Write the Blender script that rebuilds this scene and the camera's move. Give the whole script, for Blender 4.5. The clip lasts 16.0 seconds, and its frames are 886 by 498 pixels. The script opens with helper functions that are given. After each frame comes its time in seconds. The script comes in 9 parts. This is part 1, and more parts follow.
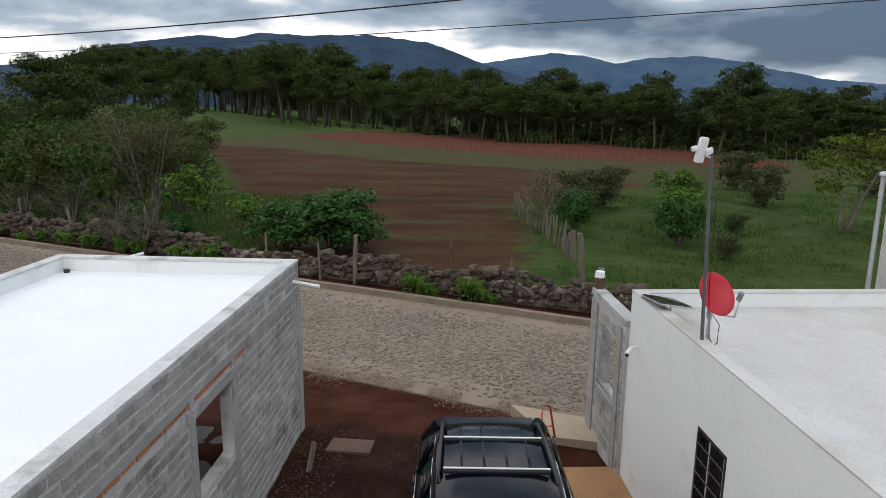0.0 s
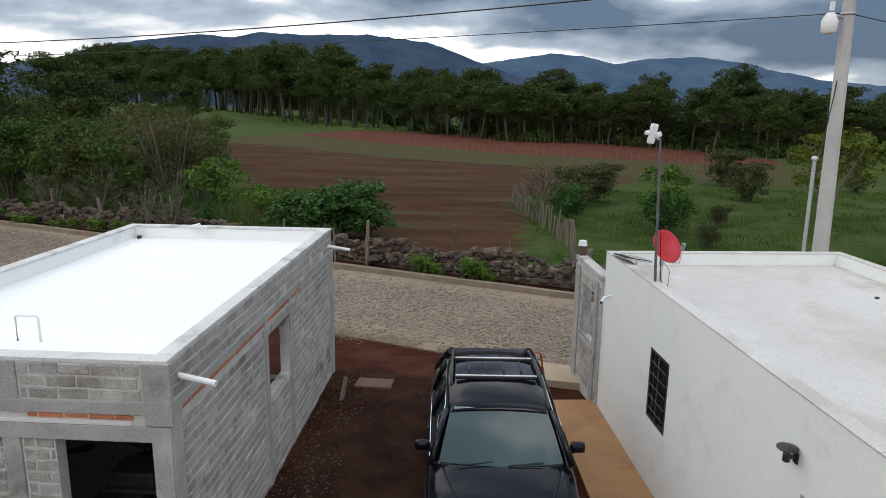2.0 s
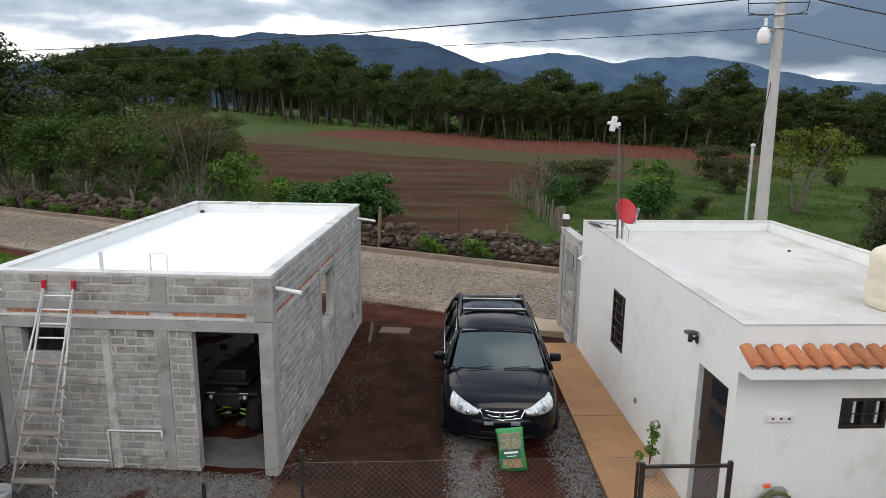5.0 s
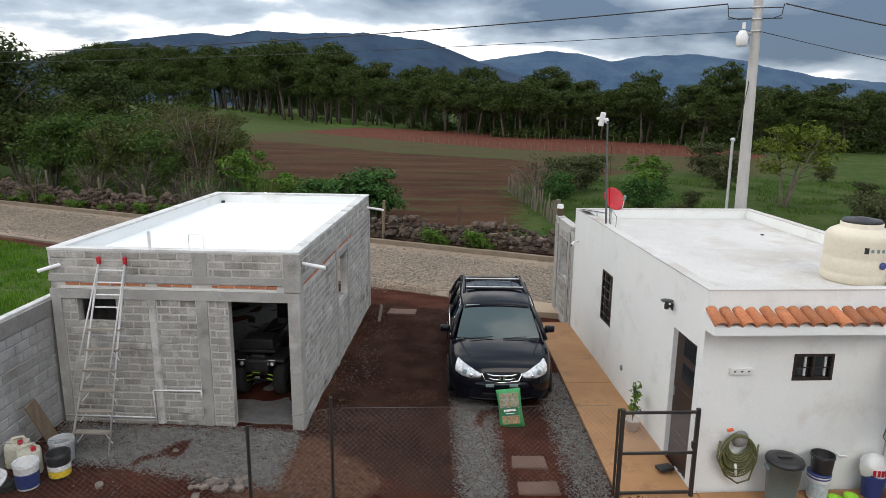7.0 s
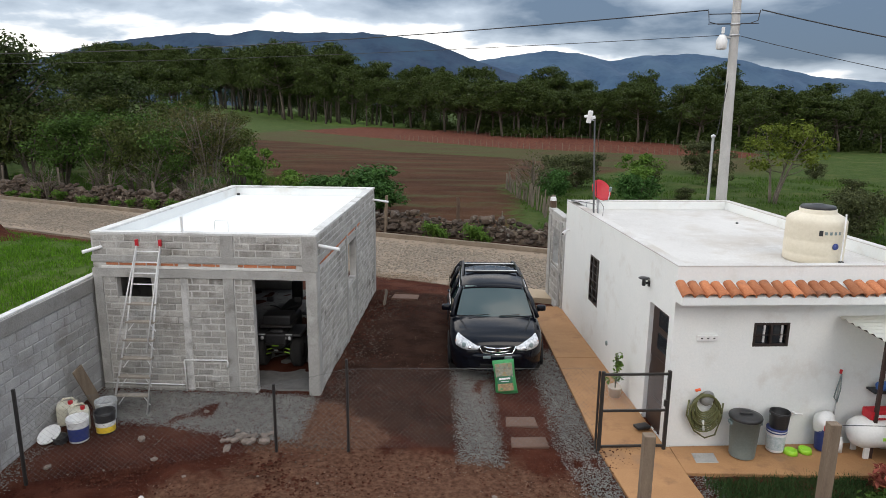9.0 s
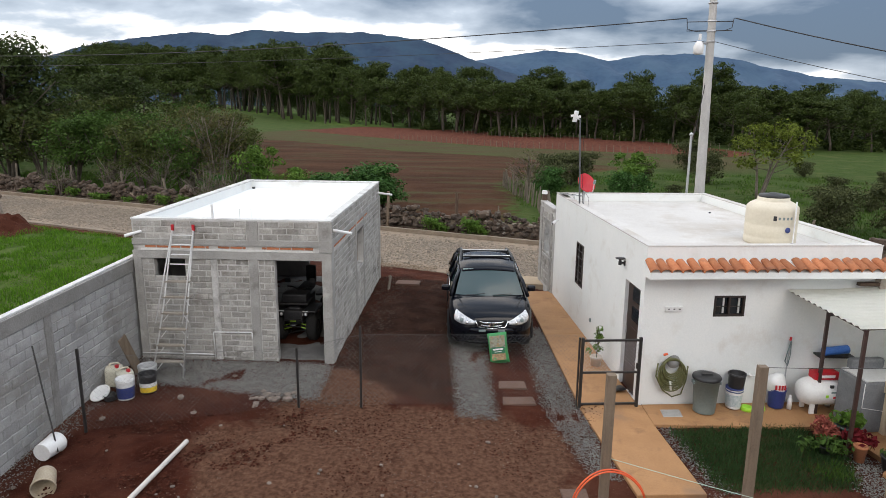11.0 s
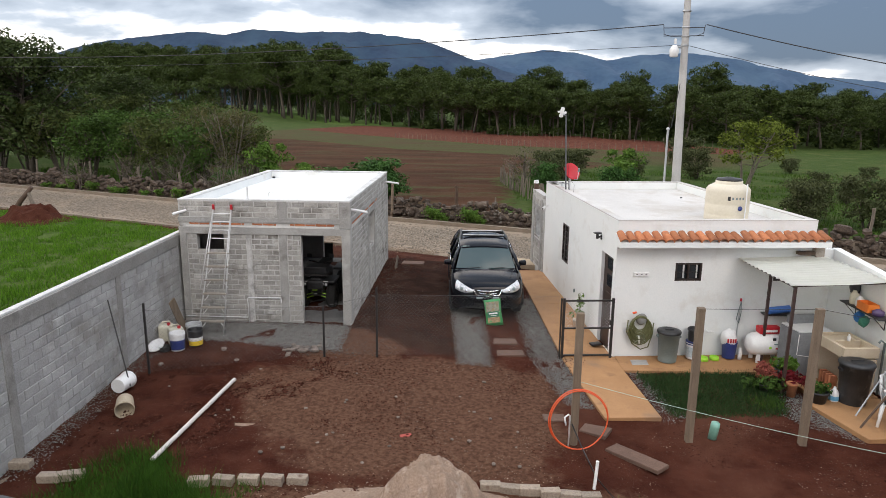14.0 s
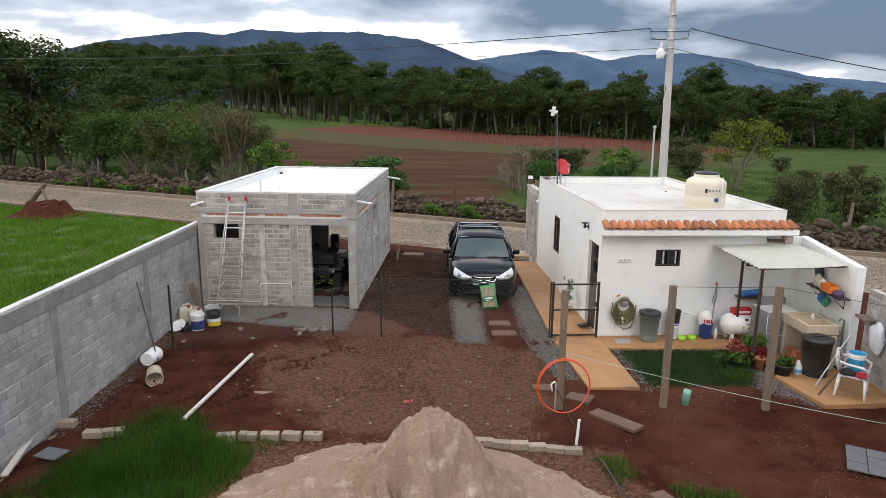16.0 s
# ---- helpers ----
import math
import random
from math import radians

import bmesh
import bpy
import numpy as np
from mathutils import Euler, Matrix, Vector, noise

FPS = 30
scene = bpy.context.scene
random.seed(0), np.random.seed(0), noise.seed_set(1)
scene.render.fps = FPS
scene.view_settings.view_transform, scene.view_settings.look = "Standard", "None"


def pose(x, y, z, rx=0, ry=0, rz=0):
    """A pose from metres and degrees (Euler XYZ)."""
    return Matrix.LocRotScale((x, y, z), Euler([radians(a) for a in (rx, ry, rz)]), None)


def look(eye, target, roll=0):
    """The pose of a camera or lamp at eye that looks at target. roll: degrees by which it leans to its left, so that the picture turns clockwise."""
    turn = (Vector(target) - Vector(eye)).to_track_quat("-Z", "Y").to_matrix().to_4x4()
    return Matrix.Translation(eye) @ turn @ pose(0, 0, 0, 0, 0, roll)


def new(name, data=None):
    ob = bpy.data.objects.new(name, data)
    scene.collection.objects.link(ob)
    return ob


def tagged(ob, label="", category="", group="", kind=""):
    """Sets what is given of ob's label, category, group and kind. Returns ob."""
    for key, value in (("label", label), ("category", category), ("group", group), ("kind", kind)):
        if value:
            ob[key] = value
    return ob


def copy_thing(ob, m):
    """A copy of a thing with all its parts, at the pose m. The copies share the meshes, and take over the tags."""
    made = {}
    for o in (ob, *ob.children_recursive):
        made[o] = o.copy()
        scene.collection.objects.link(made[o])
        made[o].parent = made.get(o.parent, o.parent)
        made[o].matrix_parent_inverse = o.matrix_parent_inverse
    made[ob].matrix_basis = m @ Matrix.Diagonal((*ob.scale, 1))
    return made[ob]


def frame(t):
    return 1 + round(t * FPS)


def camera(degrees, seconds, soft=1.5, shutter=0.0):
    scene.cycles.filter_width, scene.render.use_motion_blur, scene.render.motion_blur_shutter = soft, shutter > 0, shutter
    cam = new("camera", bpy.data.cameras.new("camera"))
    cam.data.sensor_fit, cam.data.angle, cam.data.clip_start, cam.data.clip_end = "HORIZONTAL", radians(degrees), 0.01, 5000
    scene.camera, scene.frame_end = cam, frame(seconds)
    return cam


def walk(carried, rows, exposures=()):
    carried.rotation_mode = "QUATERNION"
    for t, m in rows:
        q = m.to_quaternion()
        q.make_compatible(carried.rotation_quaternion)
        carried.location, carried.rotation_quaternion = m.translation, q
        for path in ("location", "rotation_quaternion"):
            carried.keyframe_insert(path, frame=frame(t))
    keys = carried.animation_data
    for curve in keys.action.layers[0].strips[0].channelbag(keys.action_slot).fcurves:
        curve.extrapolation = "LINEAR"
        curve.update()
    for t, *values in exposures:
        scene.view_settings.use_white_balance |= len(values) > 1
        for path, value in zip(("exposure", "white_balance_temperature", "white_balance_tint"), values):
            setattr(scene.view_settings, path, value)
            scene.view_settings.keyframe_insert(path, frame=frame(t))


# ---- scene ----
cam = camera(68.0, 16.0, soft=0.85)
PATH = [
    (0, (0.015, 0.061, 5.326), (-0.054, 2.016, 4.909), 0.6),
    (0.5, (0.012, -0.443, 5.305), (-0.057, 1.512, 4.889), 0.6),
    (1, (-0.017, -0.987, 5.274), (-0.085, 0.968, 4.857), 0.7),
    (1.5, (-0.055, -1.559, 5.242), (-0.122, 0.396, 4.826), 0.8),
    (2, (-0.084, -2.124, 5.228), (-0.15, -0.169, 4.811), 0.8),
    (2.5, (-0.116, -2.703, 5.224), (-0.182, -0.748, 4.806), 0.7),
    (3, (-0.132, -3.238, 5.21), (-0.198, -1.283, 4.792), 0.7),
    (3.5, (-0.146, -3.743, 5.191), (-0.21, -1.788, 4.773), 0.7),
    (4, (-0.153, -4.193, 5.19), (-0.217, -2.238, 4.772), 0.7),
    (6.5, (-0.263, -5.894, 5.136), (-0.322, -3.94, 4.715), 0.6),
    (7, (-0.278, -6.193, 5.144), (-0.335, -4.239, 4.721), 0.6),
    (7.5, (-0.29, -6.488, 5.134), (-0.345, -4.534, 4.71), 0.6),
    (8, (-0.303, -6.774, 5.133), (-0.356, -4.82, 4.71), 0.6),
    (8.5, (-0.299, -7.071, 5.132), (-0.352, -5.117, 4.708), 0.7),
    (9, (-0.282, -7.403, 5.124), (-0.336, -5.449, 4.7), 0.6),
    (9.5, (-0.284, -7.759, 5.132), (-0.337, -5.805, 4.708), 0.6),
    (12, (-0.264, -9.667, 5.142), (-0.312, -7.714, 4.717), 0.6),
    (12.5, (-0.271, -10.036, 5.127), (-0.319, -8.083, 4.702), 0.6),
    (13, (-0.288, -10.374, 5.127), (-0.335, -8.42, 4.701), 0.6),
    (13.5, (-0.288, -10.69, 5.1), (-0.335, -8.737, 4.675), 0.6),
    (14, (-0.296, -11.03, 5.076), (-0.342, -9.076, 4.65), 0.6),
    (14.5, (-0.313, -11.349, 5.069), (-0.356, -9.396, 4.643), 0.6),
    (15, (-0.303, -11.665, 5.074), (-0.346, -9.711, 4.647), 0.6),
    (15.5, (-0.29, -11.937, 5.064), (-0.333, -9.984, 4.637), 0.6),
    (16, (-0.272, -12.22, 5.059), (-0.314, -10.266, 4.633), 0.6),
]
walk(cam, [(t, look(eye, target, roll)) for t, eye, target, roll in PATH], exposures=[(0, -0.52, 6550, 11), (2, -0.41, 6600, 11), (4, -0.27, 6650, 11), (7, -0.15, 6700, 11), (10, -0.08, 6750, 12), (12, -0.02, 6800, 13), (16, 0.03, 6850, 14)])

# ---- light ----
DRIFT = (10.1, -7.7)  # where the cloud deck stands
SUN_EL, SUN_ROT = 40.0, 163.0
world = bpy.data.worlds.new("overcast_sky")
scene.world = world
world.use_nodes = True
wn, wl = world.node_tree.nodes, world.node_tree.links
wn.clear()


def wnode(kind, **values):
    n = wn.new(kind)
    for k, v in values.items():
        n.inputs[k].default_value = v
    return n


sky = wn.new("ShaderNodeTexSky")
sky.sky_type, sky.sun_disc = "NISHITA", False
sky.sun_elevation, sky.sun_rotation = radians(SUN_EL), radians(SUN_ROT)
sky_dim = wn.new("ShaderNodeVectorMath")
sky_dim.operation = "SCALE"
sky_dim.inputs["Scale"].default_value = 0.10
wl.new(sky.outputs["Color"], sky_dim.inputs[0])
# cloud deck: the direction is laid onto a flat layer overhead, so that clouds flatten towards the horizon
wtc = wn.new("ShaderNodeTexCoord")
wsep = wn.new("ShaderNodeSeparateXYZ")
wl.new(wtc.outputs["Generated"], wsep.inputs[0])
lift = wn.new("ShaderNodeMath")
lift.operation = "MAXIMUM"
lift.inputs[1].default_value = 0.0
wl.new(wsep.outputs["Z"], lift.inputs[0])
lift2 = wn.new("ShaderNodeMath")
lift2.inputs[1].default_value = 0.25
wl.new(lift.outputs[0], lift2.inputs[0])
plane = []
for axis in "XY":
    d = wn.new("ShaderNodeMath")
    d.operation = "DIVIDE"
    wl.new(wsep.outputs[axis], d.inputs[0])
    wl.new(lift2.outputs[0], d.inputs[1])
    o = wn.new("ShaderNodeMath")
    o.inputs[1].default_value = DRIFT["XY".index(axis)]
    wl.new(d.outputs[0], o.inputs[0])
    plane.append(o)
wcomb = wn.new("ShaderNodeCombineXYZ")
wl.new(plane[0].outputs[0], wcomb.inputs[0])
wl.new(plane[1].outputs[0], wcomb.inputs[1])
cloud = wnode("ShaderNodeTexNoise", Scale=1.25, Detail=7.0, Roughness=0.52, Distortion=0.12)
wl.new(wcomb.outputs[0], cloud.inputs["Vector"])
tone = wn.new("ShaderNodeValToRGB")
tone.color_ramp.elements[0].position, tone.color_ramp.elements[0].color = 0.345, (0.085, 0.13, 0.20, 1)
tone.color_ramp.elements[1].position, tone.color_ramp.elements[1].color = 0.595, (1.05, 1.04, 1.02, 1)
mid = tone.color_ramp.elements.new(0.51)
mid.color = (0.39, 0.46, 0.545, 1)
# the deck is thicker to the east, and thin and bright along the rim, more so towards the west
east = wn.new("ShaderNodeMath")
east.operation = "MINIMUM"
east.inputs[1].default_value = 0.50
wl.new(wsep.outputs["X"], east.inputs[0])
thick = wn.new("ShaderNodeMath")
thick.operation = "MULTIPLY_ADD"
thick.inputs[1].default_value = -0.13
wl.new(east.outputs[0], thick.inputs[0])
wl.new(cloud.outputs["Fac"], thick.inputs[2])
edge_h = wn.new("ShaderNodeMath")
edge_h.operation = "MULTIPLY_ADD"
edge_h.inputs[1].default_value = 0.108
west = wn.new("ShaderNodeMath")
west.operation = "MAXIMUM"
west.inputs[1].default_value = -0.22
wl.new(wsep.outputs["X"], west.inputs[0])
wl.new(west.outputs[0], edge_h.inputs[0])
wl.new(wsep.outputs["Z"], edge_h.inputs[2])
thin = wn.new("ShaderNodeValToRGB")
for k, (at, v) in enumerate(((0.0, 0.58), (0.070, 0.60), (0.092, 0.52), (0.112, 0.462), (0.17, 0.470), (0.38, 0.51))):
    el = thin.color_ramp.elements[k] if k < 2 else thin.color_ramp.elements.new(at)
    el.position, el.color = at, (v, v, v, 1)
wl.new(edge_h.outputs[0], thin.inputs["Fac"])
deck = wn.new("ShaderNodeMath")
wl.new(thick.outputs[0], deck.inputs[0])
wl.new(thin.outputs["Color"], deck.inputs[1])
deck2 = wn.new("ShaderNodeMath")
deck2.operation = "SUBTRACT"
deck2.inputs[1].default_value = 0.5
wl.new(deck.outputs[0], deck2.inputs[0])
wl.new(deck2.outputs[0], tone.inputs["Fac"])
wmix = wn.new("ShaderNodeMix")
wmix.data_type = "RGBA"
wmix.inputs["Factor"].default_value = 0.93
wl.new(sky_dim.outputs[0], wmix.inputs["A"])
wl.new(tone.outputs["Color"], wmix.inputs["B"])
wbg = wnode("ShaderNodeBackground", Strength=1.0)
wout = wn.new("ShaderNodeOutputWorld")
# an overcast sky is brighter overhead than at its rim
rim = wn.new("ShaderNodeMath")
rim.operation = "MULTIPLY_ADD"
rim.inputs[1].default_value, rim.inputs[2].default_value = 1.9, 1.44
wl.new(lift.outputs[0], rim.inputs[0])
wl.new(rim.outputs[0], wbg.inputs["Strength"])
wl.new(wmix.outputs["Result"], wbg.inputs["Color"])
wl.new(wbg.outputs[0], wout.inputs["Surface"])

sun = new("sun", bpy.data.lights.new("sun", "SUN"))
sun.data.energy, sun.data.angle, sun.data.color = 0.9, radians(28), (1.0, 0.93, 0.84)
sun.matrix_world = look((0, 0, 60), (60 * math.cos(radians(SUN_EL)) * math.sin(radians(SUN_ROT)) * -1, -60 * math.cos(radians(SUN_EL)) * math.cos(radians(SUN_ROT)), 60 - 60 * math.sin(radians(SUN_EL))))


# ---- materials ----
def surf(name, a, b, scale=3.0, fine=60.0, rough=0.85, bump=0.3, metal=0.0, spot=None, spot_scale=1.2, spot_at=(0.58, 0.7), spot2=None, vary=0.0, coat=0.0, island=0.0, spec=0.5, stretch=None):
    """A material of two colours mixed by coarse and fine noise, with relief; spot: a third colour in patches."""
    m = bpy.data.materials.new(name)
    m.use_nodes = True
    nt = m.node_tree
    n, l = nt.nodes, nt.links
    p = n["Principled BSDF"]
    p.inputs["Roughness"].default_value, p.inputs["Metallic"].default_value = rough, metal
    p.inputs["Coat Weight"].default_value = coat
    p.inputs["Coat Roughness"].default_value = 0.04
    p.inputs["Specular IOR Level"].default_value = spec
    geo = n.new("ShaderNodeNewGeometry")
    where = geo.outputs["Position"]
    if stretch:
        mp = n.new("ShaderNodeMapping")
        mp.inputs["Scale"].default_value = stretch
        l.new(where, mp.inputs["Vector"])
        where = mp.outputs[0]

    def noise_tex(s, detail=4.0, r=0.6):
        t = n.new("ShaderNodeTexNoise")
        t.inputs["Scale"].default_value, t.inputs["Detail"].default_value, t.inputs["Roughness"].default_value = s, detail, r
        l.new(where, t.inputs["Vector"])
        return t.outputs["Fac"]

    def ramp(src, lo, hi):
        r = n.new("ShaderNodeMapRange")
        r.inputs["From Min"].default_value, r.inputs["From Max"].default_value = lo, hi
        l.new(src, r.inputs["Value"])
        return r.outputs[0]

    def mix(f, x, y):
        k = n.new("ShaderNodeMix")
        k.data_type = "RGBA"
        for s, v in (("Factor", f), ("A", x), ("B", y)):
            if isinstance(v, tuple):
                k.inputs[s].default_value = (*v, 1)
            else:
                l.new(v, k.inputs[s])
        return k.outputs["Result"]

    coarse, small = noise_tex(scale), noise_tex(fine, 3.0)
    av = n.new("ShaderNodeMath")
    l.new(coarse, av.inputs[0])
    l.new(small, av.inputs[1])
    col = mix(ramp(av.outputs[0], 0.72, 1.28), a, b)
    if spot:
        col = mix(ramp(noise_tex(spot_scale, 6.0), *spot_at), col, spot)
    if spot2:
        col = mix(ramp(noise_tex(spot_scale * 1.7, 7.0, 0.7), 0.55, 0.70), col, spot2)
    if vary or island:
        hv = n.new("ShaderNodeHueSaturation")
        rv = n.new("ShaderNodeMapRange")
        amount = vary or island
        rv.inputs["To Min"].default_value, rv.inputs["To Max"].default_value = 1 - amount, 1 + amount
        l.new(n.new("ShaderNodeObjectInfo").outputs["Random"] if vary else geo.outputs["Random Per Island"], rv.inputs["Value"])
        l.new(rv.outputs[0], hv.inputs["Value"])
        l.new(col, hv.inputs["Color"])
        col = hv.outputs[0]
    l.new(col, p.inputs["Base Color"])
    if bump:
        bp = n.new("ShaderNodeBump")
        bp.inputs["Strength"].default_value, bp.inputs["Distance"].default_value = bump, 0.02
        l.new(small, bp.inputs["Height"])
        l.new(bp.outputs[0], p.inputs["Normal"])
    return m


def glass(name, tint=(0.03, 0.04, 0.045)):
    m = surf(name, tint, tint, rough=0.04, bump=0, coat=0.3)
    return m


def leaf_mat(name, a, b, trans=0.25):
    m = surf(name, a, b, scale=0.8, fine=9.0, rough=0.7, bump=0, island=0.35, spec=0.12)
    nt = m.node_tree
    p = nt.nodes["Principled BSDF"]
    tr = nt.nodes.new("ShaderNodeBsdfTranslucent")
    mx = nt.nodes.new("ShaderNodeMixShader")
    mx.inputs[0].default_value = trans
    nt.links.new(p.inputs["Base Color"].links[0].from_socket, tr.inputs["Color"])
    out = nt.nodes["Material Output"]
    nt.links.new(p.outputs[0], mx.inputs[1])
    nt.links.new(tr.outputs[0], mx.inputs[2])
    nt.links.new(mx.outputs[0], out.inputs["Surface"])
    return m


CEMENT = surf("grey_cement", (0.26, 0.252, 0.235), (0.39, 0.38, 0.358), 2.4, 50, 0.92, 0.5, spot=(0.15, 0.14, 0.124), spot_scale=1.5, spot2=(0.44, 0.43, 0.41))
MORTAR = surf("mortar", (0.40, 0.388, 0.365), (0.56, 0.545, 0.52), 3.0, 70, 0.95, 0.5, spot=(0.24, 0.23, 0.21), spot_scale=1.9, spot2=(0.60, 0.59, 0.565))
TABICON = surf("cement_brick", (0.28, 0.268, 0.243), (0.42, 0.403, 0.373), 3.5, 45, 0.95, 0.9, spot=(0.155, 0.142, 0.122), spot_scale=1.7, spot_at=(0.54, 0.70), spot2=(0.52, 0.507, 0.48), vary=0.17)
CLAY_BRICK = surf("red_clay_brick", (0.40, 0.13, 0.06), (0.50, 0.20, 0.10), 6.0, 80, 0.9, 0.4, vary=0.2)
PAINT_BLOCK = surf("whitewashed_block", (0.30, 0.296, 0.288), (0.41, 0.405, 0.398), 3.0, 45, 0.93, 0.8, spot=(0.22, 0.205, 0.18), spot_scale=1.1, spot_at=(0.52, 0.74), spot2=(0.47, 0.465, 0.458), vary=0.12)
WASH_JOINT = surf("whitewashed_joint", (0.34, 0.33, 0.31), (0.50, 0.49, 0.47), 2.0, 60, 0.95, 0.5, spot=(0.24, 0.23, 0.21), spot_scale=1.6)
CAP_WASH = surf("whitewashed_cap", (0.50, 0.495, 0.48), (0.68, 0.68, 0.665), 2.5, 40, 0.9, 0.5, spot=(0.34, 0.33, 0.31), spot_scale=2.4, spot_at=(0.54, 0.70))
WALL_BEAM = surf("stained_poured_beam", (0.20, 0.192, 0.178), (0.30, 0.29, 0.275), 1.6, 40, 0.93, 0.5, spot=(0.14, 0.132, 0.12), spot_scale=1.4, spot2=(0.35, 0.34, 0.325))
WHITE_WALL = surf("white_wall_paint", (0.74, 0.76, 0.745), (0.80, 0.81, 0.79), 1.2, 30, 0.75, 0.12, spot=(0.62, 0.60, 0.545), spot_scale=0.9, spot_at=(0.60, 0.85), spot2=(0.69, 0.68, 0.645))
ROOF_SEAL = surf("white_roof_sealant", (0.78, 0.80, 0.81), (0.86, 0.87, 0.87), 0.8, 20, 0.6, 0.1, spot=(0.55, 0.42, 0.27), spot_scale=0.7, spot_at=(0.69, 0.86))
ROOF_WORN = surf("worn_white_roof", (0.46, 0.44, 0.415), (0.61, 0.595, 0.57), 0.55, 38, 0.8, 0.06, spot=(0.41, 0.36, 0.305), spot_scale=0.7, spot_at=(0.50, 0.74), spot2=(0.62, 0.61, 0.59))
STAIN_SLAB = surf("ochre_stained_concrete", (0.30, 0.15, 0.062), (0.41, 0.22, 0.096), 1.6, 60, 0.75, 0.15, spot=(0.25, 0.145, 0.08), spot_scale=0.9, spot2=(0.23, 0.115, 0.052))
KERB_MAT = surf("earthy_kerb", (0.16, 0.12, 0.085), (0.26, 0.21, 0.16), 2.0, 40, 0.95, 0.5)
COBBLE = surf("grey_cobble", (0.165, 0.137, 0.108), (0.235, 0.195, 0.153), 0.5, 25, 0.92, 0.5, spec=0.15, island=0.24, spot=(0.26, 0.205, 0.15), spot_scale=0.25)
COBBLE_BED = surf("sandy_road_bed", (0.20, 0.150, 0.105), (0.28, 0.215, 0.155), 0.6, 40, 0.95, 0.5, spot=(0.17, 0.145, 0.115), spot_scale=0.4)
LAVA = surf("dark_fieldstone", (0.040, 0.027, 0.020), (0.105, 0.076, 0.055), 3.0, 30, 0.95, 0.8, vary=0.35, spot=(0.20, 0.19, 0.165), spot_scale=4.0)
WOOD_GREY = surf("weathered_wood", (0.11, 0.088, 0.066), (0.21, 0.175, 0.135), 2.0, 50, 0.9, 0.5, stretch=(8, 8, 0.8))
WOOD_TAN = surf("tan_sawn_wood", (0.12, 0.085, 0.058), (0.22, 0.165, 0.115), 2.0, 40, 0.85, 0.3, stretch=(8, 8, 0.8))
WOOD_DARK = surf("dark_wood", (0.06, 0.035, 0.022), (0.11, 0.07, 0.045), 2.0, 40, 0.85, 0.3)
BARK = surf("bark", (0.05, 0.04, 0.03), (0.11, 0.09, 0.07), 4.0, 30, 0.95, 0.6)
BARK_PALE = surf("pale_bark", (0.10, 0.082, 0.064), (0.19, 0.16, 0.13), 4.0, 30, 0.95, 0.5)
LEAF = leaf_mat("mid_green_leaf", (0.034, 0.070, 0.014), (0.070, 0.125, 0.025))
LEAF_OLIVE = leaf_mat("olive_leaf", (0.046, 0.064, 0.016), (0.088, 0.105, 0.030))
LEAF_FRESH = leaf_mat("fresh_green_leaf", (0.06, 0.13, 0.02), (0.12, 0.20, 0.035))
LEAF_LIME = leaf_mat("yellow_green_leaf", (0.07, 0.10, 0.014), (0.14, 0.17, 0.026))
LEAF_PINE = leaf_mat("dark_pine_needles", (0.024, 0.041, 0.009), (0.058, 0.080, 0.018), 0.15)
GRASS_BLADE = leaf_mat("grass_blade", (0.038, 0.085, 0.012), (0.08, 0.145, 0.024), 0.3)
LAWN_BLADE = leaf_mat("dark_lawn_blade", (0.02, 0.05, 0.015), (0.05, 0.09, 0.03), 0.2)
TERRACOTTA = surf("terracotta_tile", (0.36, 0.12, 0.05), (0.50, 0.20, 0.09), 3.0, 40, 0.85, 0.3, vary=0.3, spot=(0.28, 0.11, 0.06), spot_scale=3.0)
BLACK_PAINT = surf("black_metal_paint", (0.014, 0.013, 0.013), (0.03, 0.027, 0.025), 3, 40, 0.5, 0.1)
STEEL = surf("galvanised_steel", (0.42, 0.43, 0.44), (0.55, 0.56, 0.57), 4, 40, 0.45, 0.05, metal=0.7)
ALU = surf("aluminium", (0.66, 0.66, 0.65), (0.76, 0.76, 0.75), 3, 30, 0.4, 0.05, metal=0.25)
POLE_CONCRETE = surf("pole_concrete", (0.40, 0.39, 0.37), (0.52, 0.51, 0.49), 2.0, 40, 0.9, 0.2)
WHITE_PLASTIC = surf("white_plastic", (0.70, 0.70, 0.69), (0.80, 0.80, 0.79), 3, 30, 0.45, 0.03)
BLACK_PLASTIC = surf("black_plastic", (0.012, 0.012, 0.013), (0.03, 0.03, 0.032), 4, 30, 0.45, 0.05)
GREY_PLASTIC = surf("grey_plastic", (0.15, 0.195, 0.195), (0.20, 0.25, 0.25), 3, 30, 0.5, 0.05)
CREAM_PLASTIC = surf("cream_plastic", (0.60, 0.54, 0.42), (0.68, 0.62, 0.50), 2, 20, 0.5, 0.05)
RED_PLASTIC = surf("red_plastic", (0.42, 0.010, 0.02), (0.52, 0.016, 0.025), 3, 30, 0.45, 0.03)
BLUE_PLASTIC = surf("blue_plastic", (0.015, 0.03, 0.14), (0.03, 0.05, 0.20), 3, 30, 0.45, 0.03)
YELLOW_PLASTIC = surf("yellow_plastic", (0.75, 0.50, 0.03), (0.82, 0.58, 0.05), 3, 30, 0.45, 0.03)
GREEN_PLASTIC = surf("lime_plastic", (0.28, 0.62, 0.03), (0.36, 0.70, 0.05), 3, 30, 0.45, 0.03)
ORANGE_HOSE = surf("orange_hose", (0.62, 0.075, 0.02), (0.72, 0.11, 0.03), 3, 30, 0.5, 0.03)
